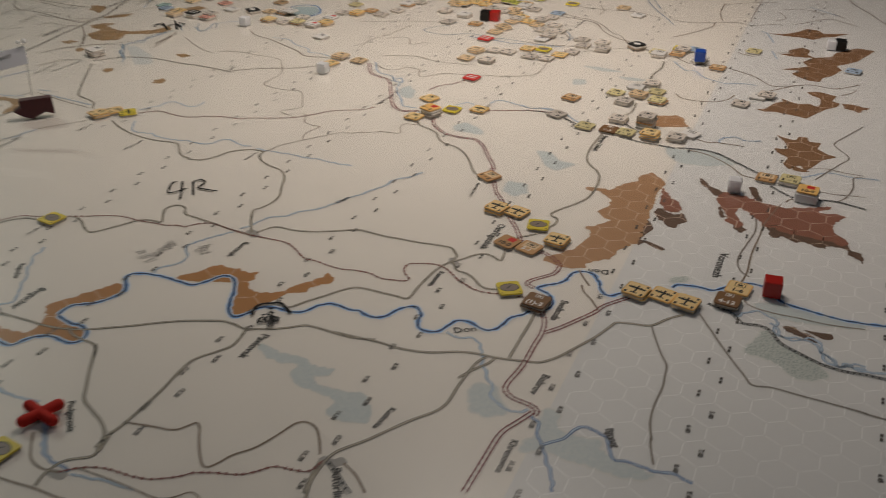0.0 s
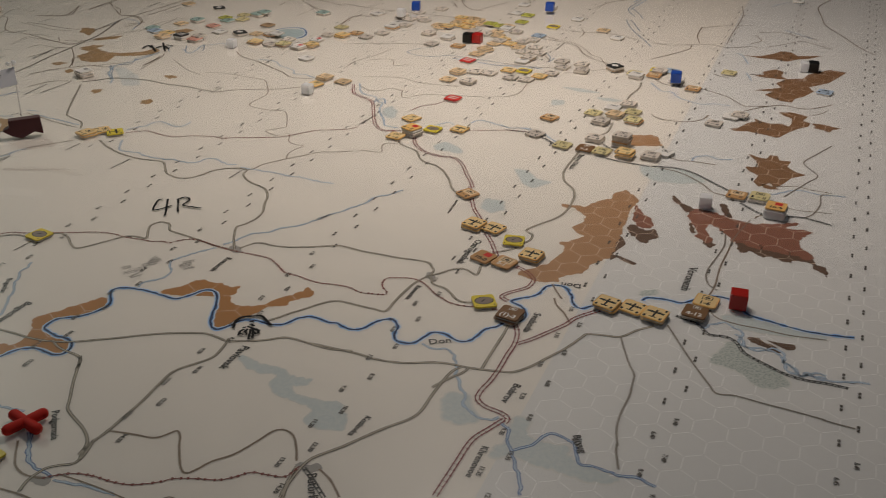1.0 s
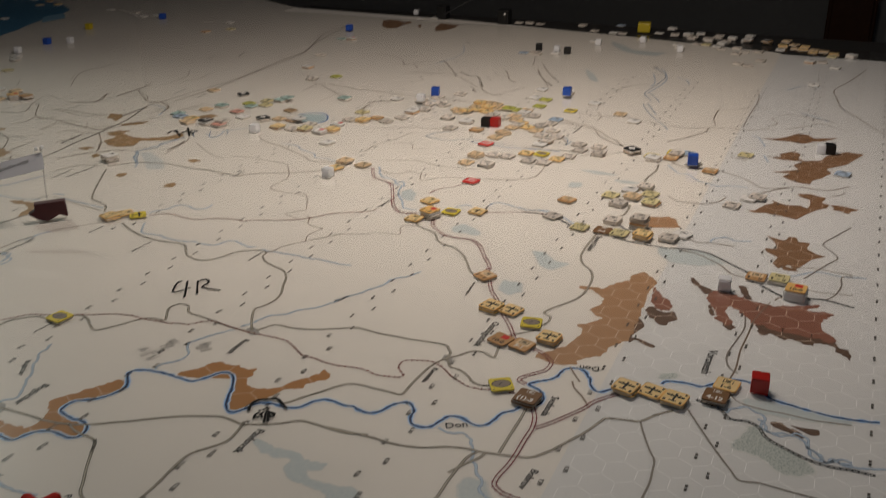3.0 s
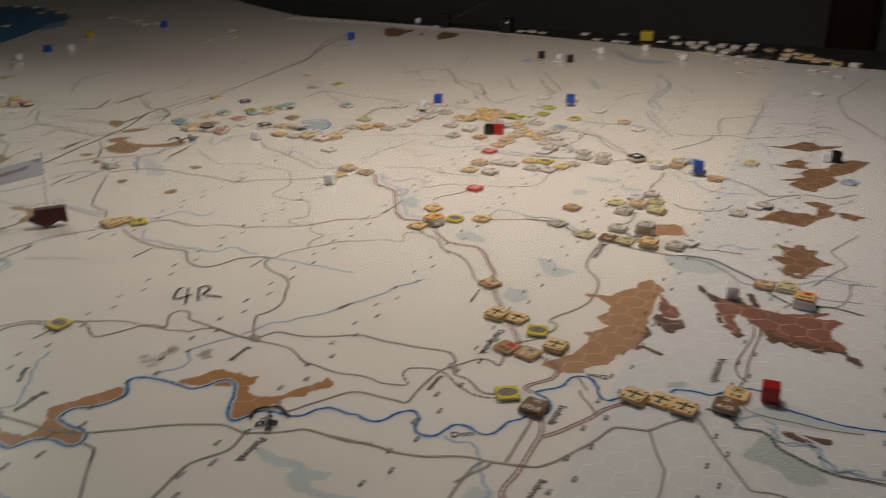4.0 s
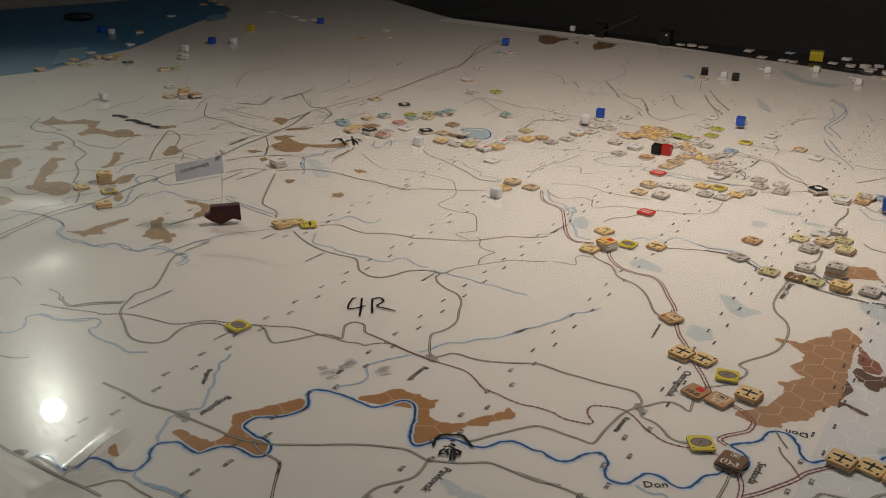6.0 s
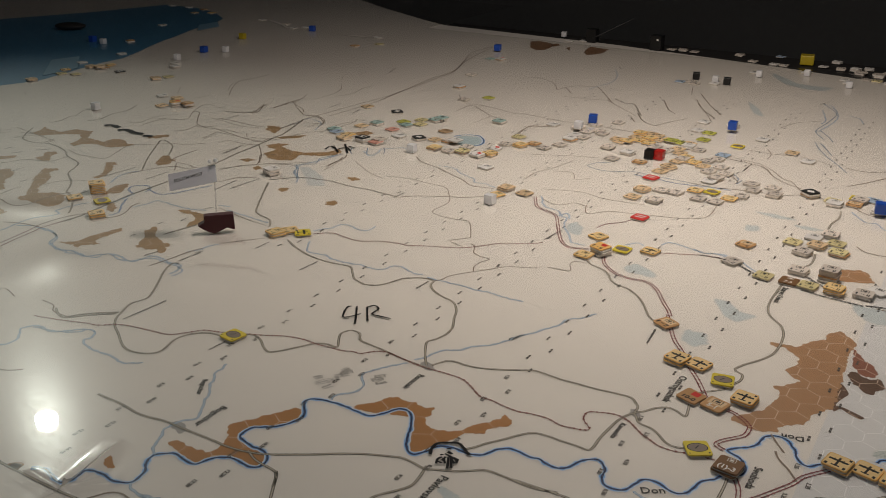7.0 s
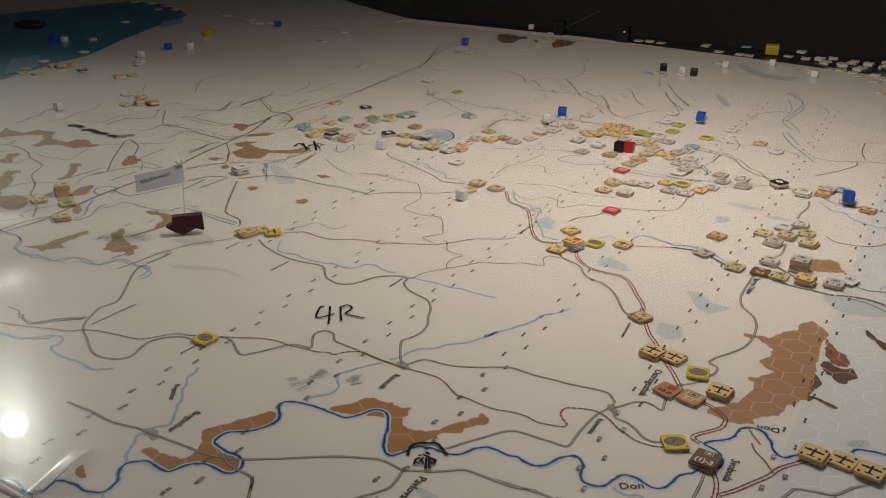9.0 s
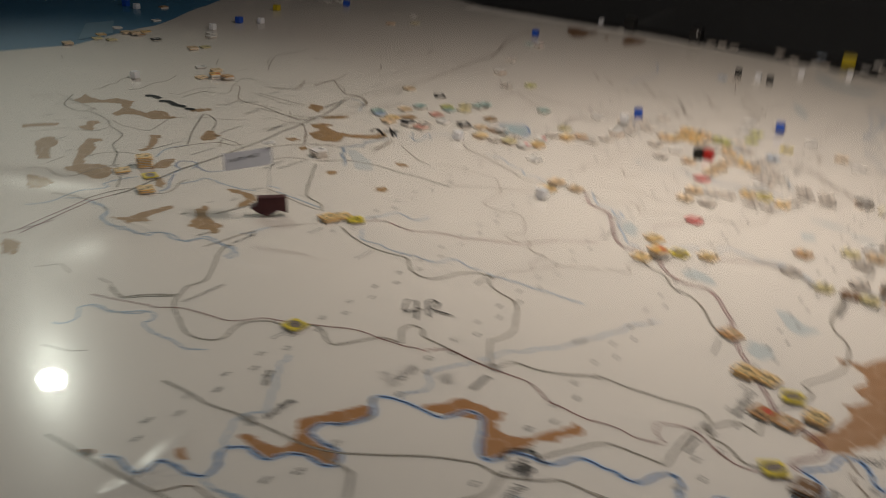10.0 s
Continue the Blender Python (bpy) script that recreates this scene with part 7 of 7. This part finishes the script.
counter_stack("white", -959.2, 867.3, -10, 1)
counter_stack("grey", -893.8, 856.4, -10, 1)
counter_stack("white", -855.8, 830.6, -10, 1)
counter_stack("white", -841.6, 846.4, -10, 1)
counter_stack("umber", -1137, 901.9, -10, 1)
counter_stack("grey", 30.1, 965.2, -10, 2)
counter_stack("olive", 56.8, 927.2, -10, 1)
counter_stack("grey", 80.8, 903.7, 5, 1)
counter_stack("grey", 64, 980.6, -15, 2)
counter_stack("white", 85.1, 980.9, -10, 3)
counter_stack("white", 105.6, 1009, -20, 2)
counter_stack("whiteblack", 104, 971.2, 0, 2)
counter_stack("orange", 134.7, 967.2, -5, 3)
counter_stack("orange", 156.3, 950.9, 10, 2)
counter_stack("orange", 170, 970.1, -20, 1)
counter_stack("orange", 184, 938.3, 10, 1)
counter_stack("orange", 197.7, 924.1, -10, 1)
counter_stack("white", 198.5, 858.9, -15, 2)
counter_stack("grey", 212.8, 865.4, 5, 1)
counter_stack("olive", 222.3, 903.7, -10, 1)
counter_stack("white", 246.4, 910.9, -25, 3)
counter_stack("white", 211.7, 731.6, 0, 1)
counter_stack("grey", 115, 817.1, -10, 1)
counter_stack("grey", 128.3, 808.7, 15, 1)
counter_stack("grey", 139, 846.6, -10, 1)
counter_stack("grey", 103.7, 881.2, -10, 1)
counter_stack("orange", -867.3, 324.9, -20, 2)
counter_stack("olive", -869.5, 371.8, -20, 1)
counter_stack("olive", -850.8, 379.2, -15, 1)
counter_stack("white", -907.6, 435.8, -20, 1)
counter_stack("orange", -856.6, 422.4, -20, 2)
counter_stack("orange", -861.9, 445.9, -20, 1)
counter_stack("black", -815.3, 422.2, -20, 1)
counter_stack("white", -913.2, 510, -20, 1)
counter_stack("umber", -982.2, 586.5, -20, 2)
counter_stack("white", -777.6, 484.7, -10, 2)
counter_stack("white", -1062.5, 728.7, -10, 1)
counter_stack("white", -1227.2, 907.5, -10, 1)
counter_stack("white", -1182.4, 908.5, -10, 1)
counter_stack("orange", -1120, 861.5, -10, 1)
counter_stack("orange", -1093.5, 878.3, -10, 1)
counter_stack("umber", -669.1, 753.3, -10, 1)
counter_stack("olive", -645.6, 785.1, -10, 1)
counter_stack("white", -683, 833.8, -10, 1)
counter_stack("grey", -247, 999.9, -5, 1)
counter_stack("grey", -229.1, 999.9, 5, 2)
counter_stack("grey", -211.4, 999.9, -5, 1)
counter_stack("grey", -145, 1009, -10, 2)
counter_stack("grey", -117.1, 975.1, -10, 1)
counter_stack("blue", -90.7, 1032.4, -10, 1)
counter_stack("white", -86, 969.9, -10, 1)
counter_stack("grey", -72.3, 968.8, 0, 1)
counter_stack("white", -22.3, 990.4, -10, 1)
counter_stack("white", -11.8, 1030.7, -10, 2)
counter_stack("grey", 2, 982.1, 5, 2)
counter_stack("white", 21, 984.7, -20, 3)
counter_stack("whiteblack", 36, 1003.2, 10, 2)
counter_stack("grey", 55.7, 957.6, -5, 3)
counter_stack("grey", 66.2, 985.9, 0, 1)
counter_stack("white", 76.2, 940.8, -15, 2)
counter_stack("grey", 32.9, 965.2, 15, 1)
counter_stack("grey", 44.3, 929.5, -15, 1)
counter_stack("grey", 51.6, 967.9, -5, 2)
counter_stack("white", 72.4, 920.2, 0, 1)
counter_stack("grey", 80, 953.4, -15, 2)
counter_stack("grey", 99.9, 919.5, -5, 1)
counter_stack("white", 108.5, 965.5, -10, 2)
counter_stack("grey", 112.5, 896.6, 5, 1)
counter_stack("black", 133.8, 959.1, -20, 2)
counter_stack("grey", 129.4, 903.9, -5, 1)
counter_stack("white", 155.4, 927, 5, 1)
counter_stack("orange", 158.2, 986.6, -15, 2)
counter_stack("orange", 173.8, 942.9, -5, 1)
counter_stack("orange", 184.8, 955.8, 0, 2)
counter_stack("orange", 197.9, 941.1, -15, 1)
counter_stack("orange", 210.8, 934.8, -5, 1)
counter_stack("orange", 224.2, 917.3, 0, 2)
counter_stack("white", 229.8, 837, -10, 1)
counter_stack("white", 19.6, 910.4, -5, 1)
counter_stack("grey", 27.6, 400.8, -10, 1)
counter_stack("grey", 46.7, 399.7, -8, 1)
counter_stack("grey", 117.8, 403.7, -10, 1)
counter_stack("olive", 97.9, 391.2, -10, 1)
counter_stack("olive", 175.4, 425.9, -10, 1)
counter_stack("umber", 216, 161.4, -5, 1)
counter_stack("olive", 229.7, 162.1, -5, 2)
counter_stack("white", 192.9, 311.1, -10, 1)
counter_stack("grey", 182.4, 290, -8, 1)
counter_stack("grey", 198.9, 313.8, -10, 1)
counter_stack("blue", 257.6, 402.4, -10, 1)
counter_stack("white", -95.2, 894.6, -5, 1)
counter_stack("white", -33.8, 932.7, -5, 1)
counter_stack("white", 26.4, 893.6, -5, 1)
counter_stack("white", -409.3, 980.4, 0, 1)
counter_stack("white", -390, 992.5, 0, 1)
counter_stack("white", -121, 794.4, -5, 1)
counter_stack("blue", -162.1, 781.1, -5, 1)
counter_stack("grey", -143, 780.8, -5, 1)
counter_stack("lime", -77.5, 494.8, -5, 1)
counter_stack("grey", -179.2, 491.7, -5, 2)
counter_stack("grey", -156.8, 493, -8, 1)
counter_stack("orange", -128.1, 473.6, -10, 1)
counter_stack("orange", -115.6, 468.4, -8, 1)
counter_stack("orange", -114.3, 491.3, -12, 1)
counter_stack("orange", -114.8, 506.3, -8, 2)
counter_stack("orange", -104.4, 512.1, -8, 1)
counter_stack("orange", -90.9, 494.5, -10, 1)
counter_stack("orange", -95.7, 477.2, -6, 1)
counter_stack("white", -168.6, 445.8, -12, 2)
counter_stack("grey", -160.9, 460, -8, 1)
counter_stack("grey", -9.2, 434.7, -8, 1)
counter_stack("grey", -0.2, 417.7, -8, 1)
counter_stack("white", -6.6, 387.2, -6, 1)
counter_stack("orange", -63, 471.9, -10, 1)
counter_stack("orange", -59.5, 497.6, -14, 1)
counter_stack("grey", -71.6, 462.5, -8, 1)
counter_stack("umber", -80, 409.3, -8, 1)
counter_stack("grey", -85.5, 468.6, -8, 1)
counter_stack("grey", -47.6, 438.3, -8, 1)
counter_stack("teal", -396.8, 347.4, -8, 1)
counter_stack("orange", -370.5, 336.9, -14, 1)
counter_stack("grey", -327.9, 332, -8, 1)
counter_stack("olive", -338.5, 428.5, -10, 1)
counter_stack("teal", -319.5, 439.2, -10, 1)
counter_stack("white", -260.6, 369.9, -10, 1)
counter_stack("grey", -244.6, 364.9, -8, 1)
counter_stack("redwhite", -218.1, 375.3, -8, 1)
counter_stack("grey", -215.8, 395.1, -8, 1)
counter_stack("grey", -168.9, 514, -10, 1)
counter_stack("grey", -151.9, 537.7, -10, 1)
tray = tagged(thing("counter_tray", (241.7 * MM, 141.9 * MM, FILM * MM), -5), "small silver plastic tray under an orange counter", "tray")
part("body", rounded_square(13.4, 0, 5.2, 2.0, 0.5), "tray", tray)
counter("redorange", 241.7, 141.9, FILM + 5.22, -5, "10-9", " on a silver tray")


# ---------------------------------------------------------------- cubes and larger pieces
CUBE = 8.9
CUBE_LABEL = dict(red="small glossy red wooden cube", blue="small glossy blue plastic cube", black="small black plastic cube", white="small white plastic cube", yellow="small yellow plastic block")
CUBE_MESH = {k: mesh_only("cube", box(-CUBE / 2 * MM, CUBE / 2 * MM, -CUBE / 2 * MM, CUBE / 2 * MM, 0, CUBE * MM, 0.6 * MM, 2), "k_" + k) for k in CUBE_LABEL}


def cube(colour, x, y, turn, on=0, tall=1.0, wide=1.0):
    if colour == "white":
        wide, tall = 0.88, 0.92
    ob = new("marker_cube", CUBE_MESH[colour])
    z = FILM + on * (THICK + 0.06)
    ob.matrix_basis = pose(x * MM, y * MM, z * MM, 0, 0, turn) @ Matrix.Diagonal((wide, wide, tall, 1))
    return tagged(ob, CUBE_LABEL[colour] + " used as a marker on the map", "game cube", group="marker cubes")


cube("red", 234.5, 21.7, 5)
cube("white", -144.3, 230.6, -5)
cube("white", -281, 320.8, 0)
cube("black", -76.9, 428.1, 0)
cube("red", -68.2, 431, 0)
cube("blue", 137, 374.2, 10, 2)
cube("blue", -35.8, 568.8, 5, 2)
cube("blue", -174.7, 519.9, 15, 1)
cube("blue", -463.9, 837.7, 5, 1)
cube("blue", -824.9, 588.1, 5)
cube("blue", -811.3, 826.1, 10)
cube("yellow", -856.9, 705.9, 5)
cube("white", -800.2, 607.8, 5)
cube("white", -675.6, 267.2, 0)
cube("white", -1002.3, 551.7, 5)
cube("blue", -1031.8, 556.4, 5)
cube("black", -150.3, 811.1, 15)
cube("white", -123.1, 806.7, 5)
cube("black", -106.4, 800.5, 10)
cube("white", -175.4, 482.4, 0, 2)
cube("white", 199.6, 136.5, 8)
cube("white", 236.6, 460.6, 5)
cube("black", 244, 462.1, 8)
cube("yellow", -47.3, 998.9, 10, tall=1.5, wide=2.1)
cube("white", -434.8, 1014.5, 5)
for cx, cy, turn in ((-83.5, 872.7, 8), (-29.9, 915.9, 3), (31.3, 868.2, 12), (-814.6, 524.8, 5)):
    cube("white", cx, cy, turn)


# ---------------------------------------------------------------- handwriting in felt marker on the cover sheet
def marker_strokes(name, strokes, width, label, z=None):
    bm = bmesh.new()
    for k, line in enumerate(strokes):
        add_ribbon(bm, spline(line, 1.0), width, (FILM + 0.05 if z is None else z) + 0.02 * k, wobble=0.5)
    return tagged(part(name, bm, "marker"), label, "handwriting")


marker_strokes("handwritten_mark", [[(-124.8, 11.6), (-126.4, 8.8), (-120.6, -3.2), (-116.5, 0.1), (-113.6, 6.2)], [(-122, 13.2), (-113.6, 0.8), (-108.4, -7.5)], [(-116.1, 16.5), (-110.2, 8.1), (-104.2, 0.1)], [(-115.7, 14), (-113.3, 20), (-108.1, 17.4), (-107.5, 9.7), (-101.7, 9.4), (-93.9, 10.3)]], 1.3, "black felt-marker figure 4R written on the cover sheet")
marker_strokes("drawn_bridge", [[(3.5, -98.6), (1.3, -93.5), (1.8, -88.5), (6.3, -85.3), (10.6, -83.4), (14.8, -85.8), (19.6, -88.9)]], 1.7, "thick black marker arc drawn over the river")
marker_strokes("ink_scribble", [[(9.7, -103.3), (8.4, -99.5), (9.5, -97.3)], [(7.7, -90.4), (9.8, -89.2)], [(9.1, -94.4), (12.6, -95), (16.9, -96.1), (17.5, -98.3)], [(12.1, -95.8), (16.3, -104.1)], [(13.2, -95.1), (17.6, -102.8)], [(10.9, -100.1), (10.9, -96.5)], [(9.3, -101.5), (11.8, -101.6)], [(10.4, -97.8), (13.4, -101.2)], [(7.9, -96.6), (9.1, -95.4)], [(9.6, -92.5), (12.4, -93)], [(14.4, -95), (17.4, -95.9)], [(17.3, -99), (14.8, -97.3)]], 1.3, "black marker blots scribbled under the drawn arc")
marker_strokes("scrawl", [[(-611.1, 225.1), (-606.8, 230.4), (-592.4, 228.6)], [(-585.1, 220), (-579.3, 226.1), (-563.7, 222.9)], [(-567.2, 220.7), (-559, 223.2), (-550.2, 223.5)], [(-545.8, 218.8), (-541.8, 221.2), (-535.8, 222.4)]], 6.0, "thick black illegible marker scrawl on the map")
marker_strokes("scribble", [[(-358.8, 283.1), (-360.6, 293.6), (-351.9, 289.6)], [(-358.9, 296.9), (-340.8, 280.5)], [(-347.9, 289.8), (-344.8, 298.6), (-333.9, 291.5)], [(-353, 307.7), (-332.1, 283.6)], [(-345.2, 303), (-335.9, 301.7)]], 2.0, "small black illegible marker scribble beside counters")

# ---------------------------------------------------------------- red wooden cross
def prism(outline, z0, z1, bevel=0.5):
    bm = bmesh.new()
    lo = [bm.verts.new((x * MM, y * MM, z0 * MM)) for x, y in outline]
    hi = [bm.verts.new((x * MM, y * MM, z1 * MM)) for x, y in outline]
    bm.faces.new(lo[::-1]), bm.faces.new(hi)
    n = len(outline)
    for i in range(n):
        bm.faces.new((lo[i], lo[(i + 1) % n], hi[(i + 1) % n], hi[i]))
    bmesh.ops.recalc_face_normals(bm, faces=bm.faces)
    bmesh.ops.bevel(bm, geom=list(bm.edges), offset=bevel * MM, segments=2, affect="EDGES")
    return bm


def capsule(bm, a, b, r, flat, segments=18):
    """A rounded bar from a to b (mm), flattened in height."""
    a, b = Vector(a), Vector(b)
    u = (b - a).normalized()
    n = Vector((-u.y, u.x, 0))
    steps = [(-1.0, 0.02), (-0.94, 0.35), (-0.8, 0.62), (-0.55, 0.84), (-0.25, 0.97), (0, 1.0)]
    path = [(a + u * r * s, k) for s, k in steps] + [((a + b) / 2, 0.92)] + [(b - u * r * s, k) for s, k in reversed(steps)]
    rings = [[bm.verts.new((c + n * r * k * math.cos(2 * math.pi * i / segments) + Vector((0, 0, 1)) * flat * k * math.sin(2 * math.pi * i / segments)) * MM) for i in range(segments)] for c, k in path]
    for p, q in zip(rings, rings[1:]):
        for i in range(segments):
            bm.faces.new((p[i], p[(i + 1) % segments], q[(i + 1) % segments], q[i]))
    bm.faces.new(rings[0][::-1]), bm.faces.new(rings[-1])


cross = bmesh.new()
zc = FILM + 2.4
for turn, long in ((69, 7.6), (167, 8.1)):
    dx, dy = math.cos(radians(turn)) * long, math.sin(radians(turn)) * long
    capsule(cross, (-34.4 - dx, -198.0 - dy, zc), (-34.4 + dx, -198.0 + dy, zc), 2.6, 2.4)
bmesh.ops.recalc_face_normals(cross, faces=cross.faces)
tagged(part("wooden_cross", cross, "cross", smooth=True), "red painted wooden X-shaped piece lying on the map", "game piece")

# ---------------------------------------------------------------- maroon block with a paper flag on a clear pin
base_bm = prism([(-14.0, 7.0), (-8.0, 2.6), (-1.5, 0.0), (7.5, 4.4), (13.5, 2.2), (13.0, 15.0), (-9.0, 14.6), (-8.8, 9.6)], -3.5, 3.5, 0.4)
base_ob = part("flag_base", base_bm, "maroon")
base_ob.matrix_basis = pose(-0.2885, 0.0605, FILM * MM, 0, 0, 44) @ pose(0, 0, 0, 90, 0, 0)
tagged(base_ob, "dark maroon painted wooden arrow block on the map", "game piece")
flag = tagged(thing("paper_flag"), "white paper flag on a clear pin standing in the block", "flag")
pin = bmesh.new()
bmesh.ops.create_cone(pin, cap_ends=True, segments=10, radius1=0.5 * MM, radius2=0.5 * MM, depth=41 * MM)
pin_ob = part("pin", pin, "acrylic", flag, "clear plastic pin")
pin_ob.matrix_basis = pose(-0.2915, 0.0655, (FILM + 14.6 + 20.5) * MM, 0, 4, 0)
pin_ob.visible_shadow = False
card = bmesh.new()
add_box(card, -36 * MM, 0, -0.12 * MM, 0.12 * MM, -14 * MM, 0)
card_m = pose(-0.2895, 0.0655, 0.0530, 0, 0, 36) @ pose(0, 0, 0, 0, -11, 0) @ pose(0, 0, 0, -42, 0, 0)
paper = part("paper", card, "card", flag)
paper.matrix_basis = card_m
for bx, bz, br in ((-0.2948, 0.0547, 1.5), (-0.2888, 0.0565, 1.7)):
    bead = bmesh.new()
    bmesh.ops.create_uvsphere(bead, u_segments=14, v_segments=8, radius=br * MM)
    bead_ob = part("clip_knob", bead, "k_white", flag, "small clear knob of the clip", smooth=True)
    bead_ob.matrix_basis = pose(bx, 0.0655, bz)
words = text_mesh("SOUTH WEST", 3.6)
words.materials.append(M["ink"])
share("handwriting", words, flag, card_m @ pose(-0.021, -0.0005, -0.006, 90, 0, 0) @ pose(0, 0, 0, 0, 0, 4))

# ---------------------------------------------------------------- cards and pieces on the sea
def flat_card(points, material, label, z):
    tagged(part("card", prism(points, z, z + 0.4, 0.05), material), label, "card")


flat_card([(-960, 425), (-950, 465), (-885, 410), (-880, 350)], "pale_blue_card", "pale blue translucent card lying on the printed sea", FILM)
flat_card([(-973, 722), (-1013, 765), (-1011, 808), (-974, 775)], "pale_blue_card", "pale blue translucent card at the coast", FILM)
dish = bmesh.new()
bmesh.ops.create_uvsphere(dish, u_segments=24, v_segments=10, radius=1.0)
bmesh.ops.scale(dish, vec=(0.026, 0.016, 0.006), verts=dish.verts)
dish_ob = part("black_pebble", dish, "table_dark", smooth=True)
dish_ob.matrix_basis = pose(-1.155, 0.612, FILM * MM + 0.006, 0, 0, 30)
tagged(dish_ob, "flat black oval piece lying on the sea", "game piece")

# black blocks and a thin rod at the far edge of the table
for x, y, s, lab in ((-378, 998, 17, "black plastic block at the far table edge"), (-268, 990, 18, "black plastic box with its highlight added as a white chip")):
    b = tagged(thing("black_block", (x * MM, y * MM, 0)), lab, "block")
    part("body", box(-s / 2 * MM, s / 2 * MM, -s / 2 * MM, s / 2 * MM, 0, s * 1.25 * MM, 0.8 * MM, 2), "k_black", b)
    # The box's highlight, put in as a white chip on its front.
    if s == 18:
        part("stud", box(2 * MM, 5 * MM, (-s / 2 - 0.6) * MM, -s / 2 * MM, 15 * MM, 18 * MM, 0.3 * MM), "c_white", b)
rod = bmesh.new()
bmesh.ops.create_cone(rod, cap_ends=True, segments=8, radius1=0.9 * MM, radius2=0.5 * MM, depth=70 * MM)
rod_ob = part("thin_rod", rod, "metal")
rod_ob.matrix_basis = pose(-0.345, 1.0, 0.024, 0, 62, 20)
tagged(rod_ob, "thin grey rod leaning on the black block", "rod")

# ---------------------------------------------------------------- the lamps themselves
pend = tagged(thing("pendant_lamp", MAIN_AT), "dark metal pendant lamp hanging over the table", "lamp")
shade = bmesh.new()
bmesh.ops.create_cone(shade, cap_ends=False, segments=32, radius1=0.16, radius2=0.05, depth=0.14)
bmesh.ops.translate(shade, vec=(0, 0, 0.075), verts=shade.verts)
part("shade", shade, "metal", pend).matrix_basis = pose(0, 0, 0, 34, 8, 0)
cord = bmesh.new()
bmesh.ops.create_cone(cord, cap_ends=True, segments=8, radius1=0.004, radius2=0.004, depth=R["z1"] - MAIN_AT.z - 0.145)
bmesh.ops.translate(cord, vec=(0, 0, 0.145 + (R["z1"] - MAIN_AT.z - 0.145) / 2), verts=cord.verts)
part("cord", cord, "metal", pend)
spot = tagged(thing("wall_lamp", LAMP_AT), "small bright bare bulb on a dark stand", "lamp")
socket = bmesh.new()
bmesh.ops.create_cone(socket, cap_ends=True, segments=16, radius1=0.018, radius2=0.022, depth=0.06)
bmesh.ops.translate(socket, vec=(0, 0, 0.062), verts=socket.verts)
part("socket", socket, "metal", spot)
stem = bmesh.new()
bmesh.ops.create_cone(stem, cap_ends=True, segments=8, radius1=0.006, radius2=0.006, depth=R["z1"] - LAMP_AT.z - 0.092)
bmesh.ops.translate(stem, vec=(0, 0, 0.092 + (R["z1"] - LAMP_AT.z - 0.092) / 2), verts=stem.verts)
part("stem", stem, "metal", spot)

# Housing added around the unseen rear fill; no such fixture is known.
rear = tagged(thing("ceiling_light", REAR_AT), "unseen cool fill light added behind the camera, in a round shade", "lamp")
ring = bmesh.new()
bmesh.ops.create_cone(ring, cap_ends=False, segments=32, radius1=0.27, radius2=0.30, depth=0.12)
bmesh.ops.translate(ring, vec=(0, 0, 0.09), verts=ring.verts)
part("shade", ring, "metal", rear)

# dark wooden cupboard against the far wall
cupboard = tagged(thing("cupboard", (0.125, 3.28, R["z0"])), "tall dark brown wooden cupboard against the far wall", "cupboard")
part("body", box(0, 0.163, -0.02, 0.12, 0, 2.0, 0.004), "dark_wood", cupboard)
part("door", box(0.012, 0.151, -0.04, -0.022, 0.06, 1.96, 0.004), "dark_wood", cupboard)
part("plinth", box(0.01, 0.153, -0.03, -0.0205, 0.0, 0.055, 0.002), "table_dark", cupboard)
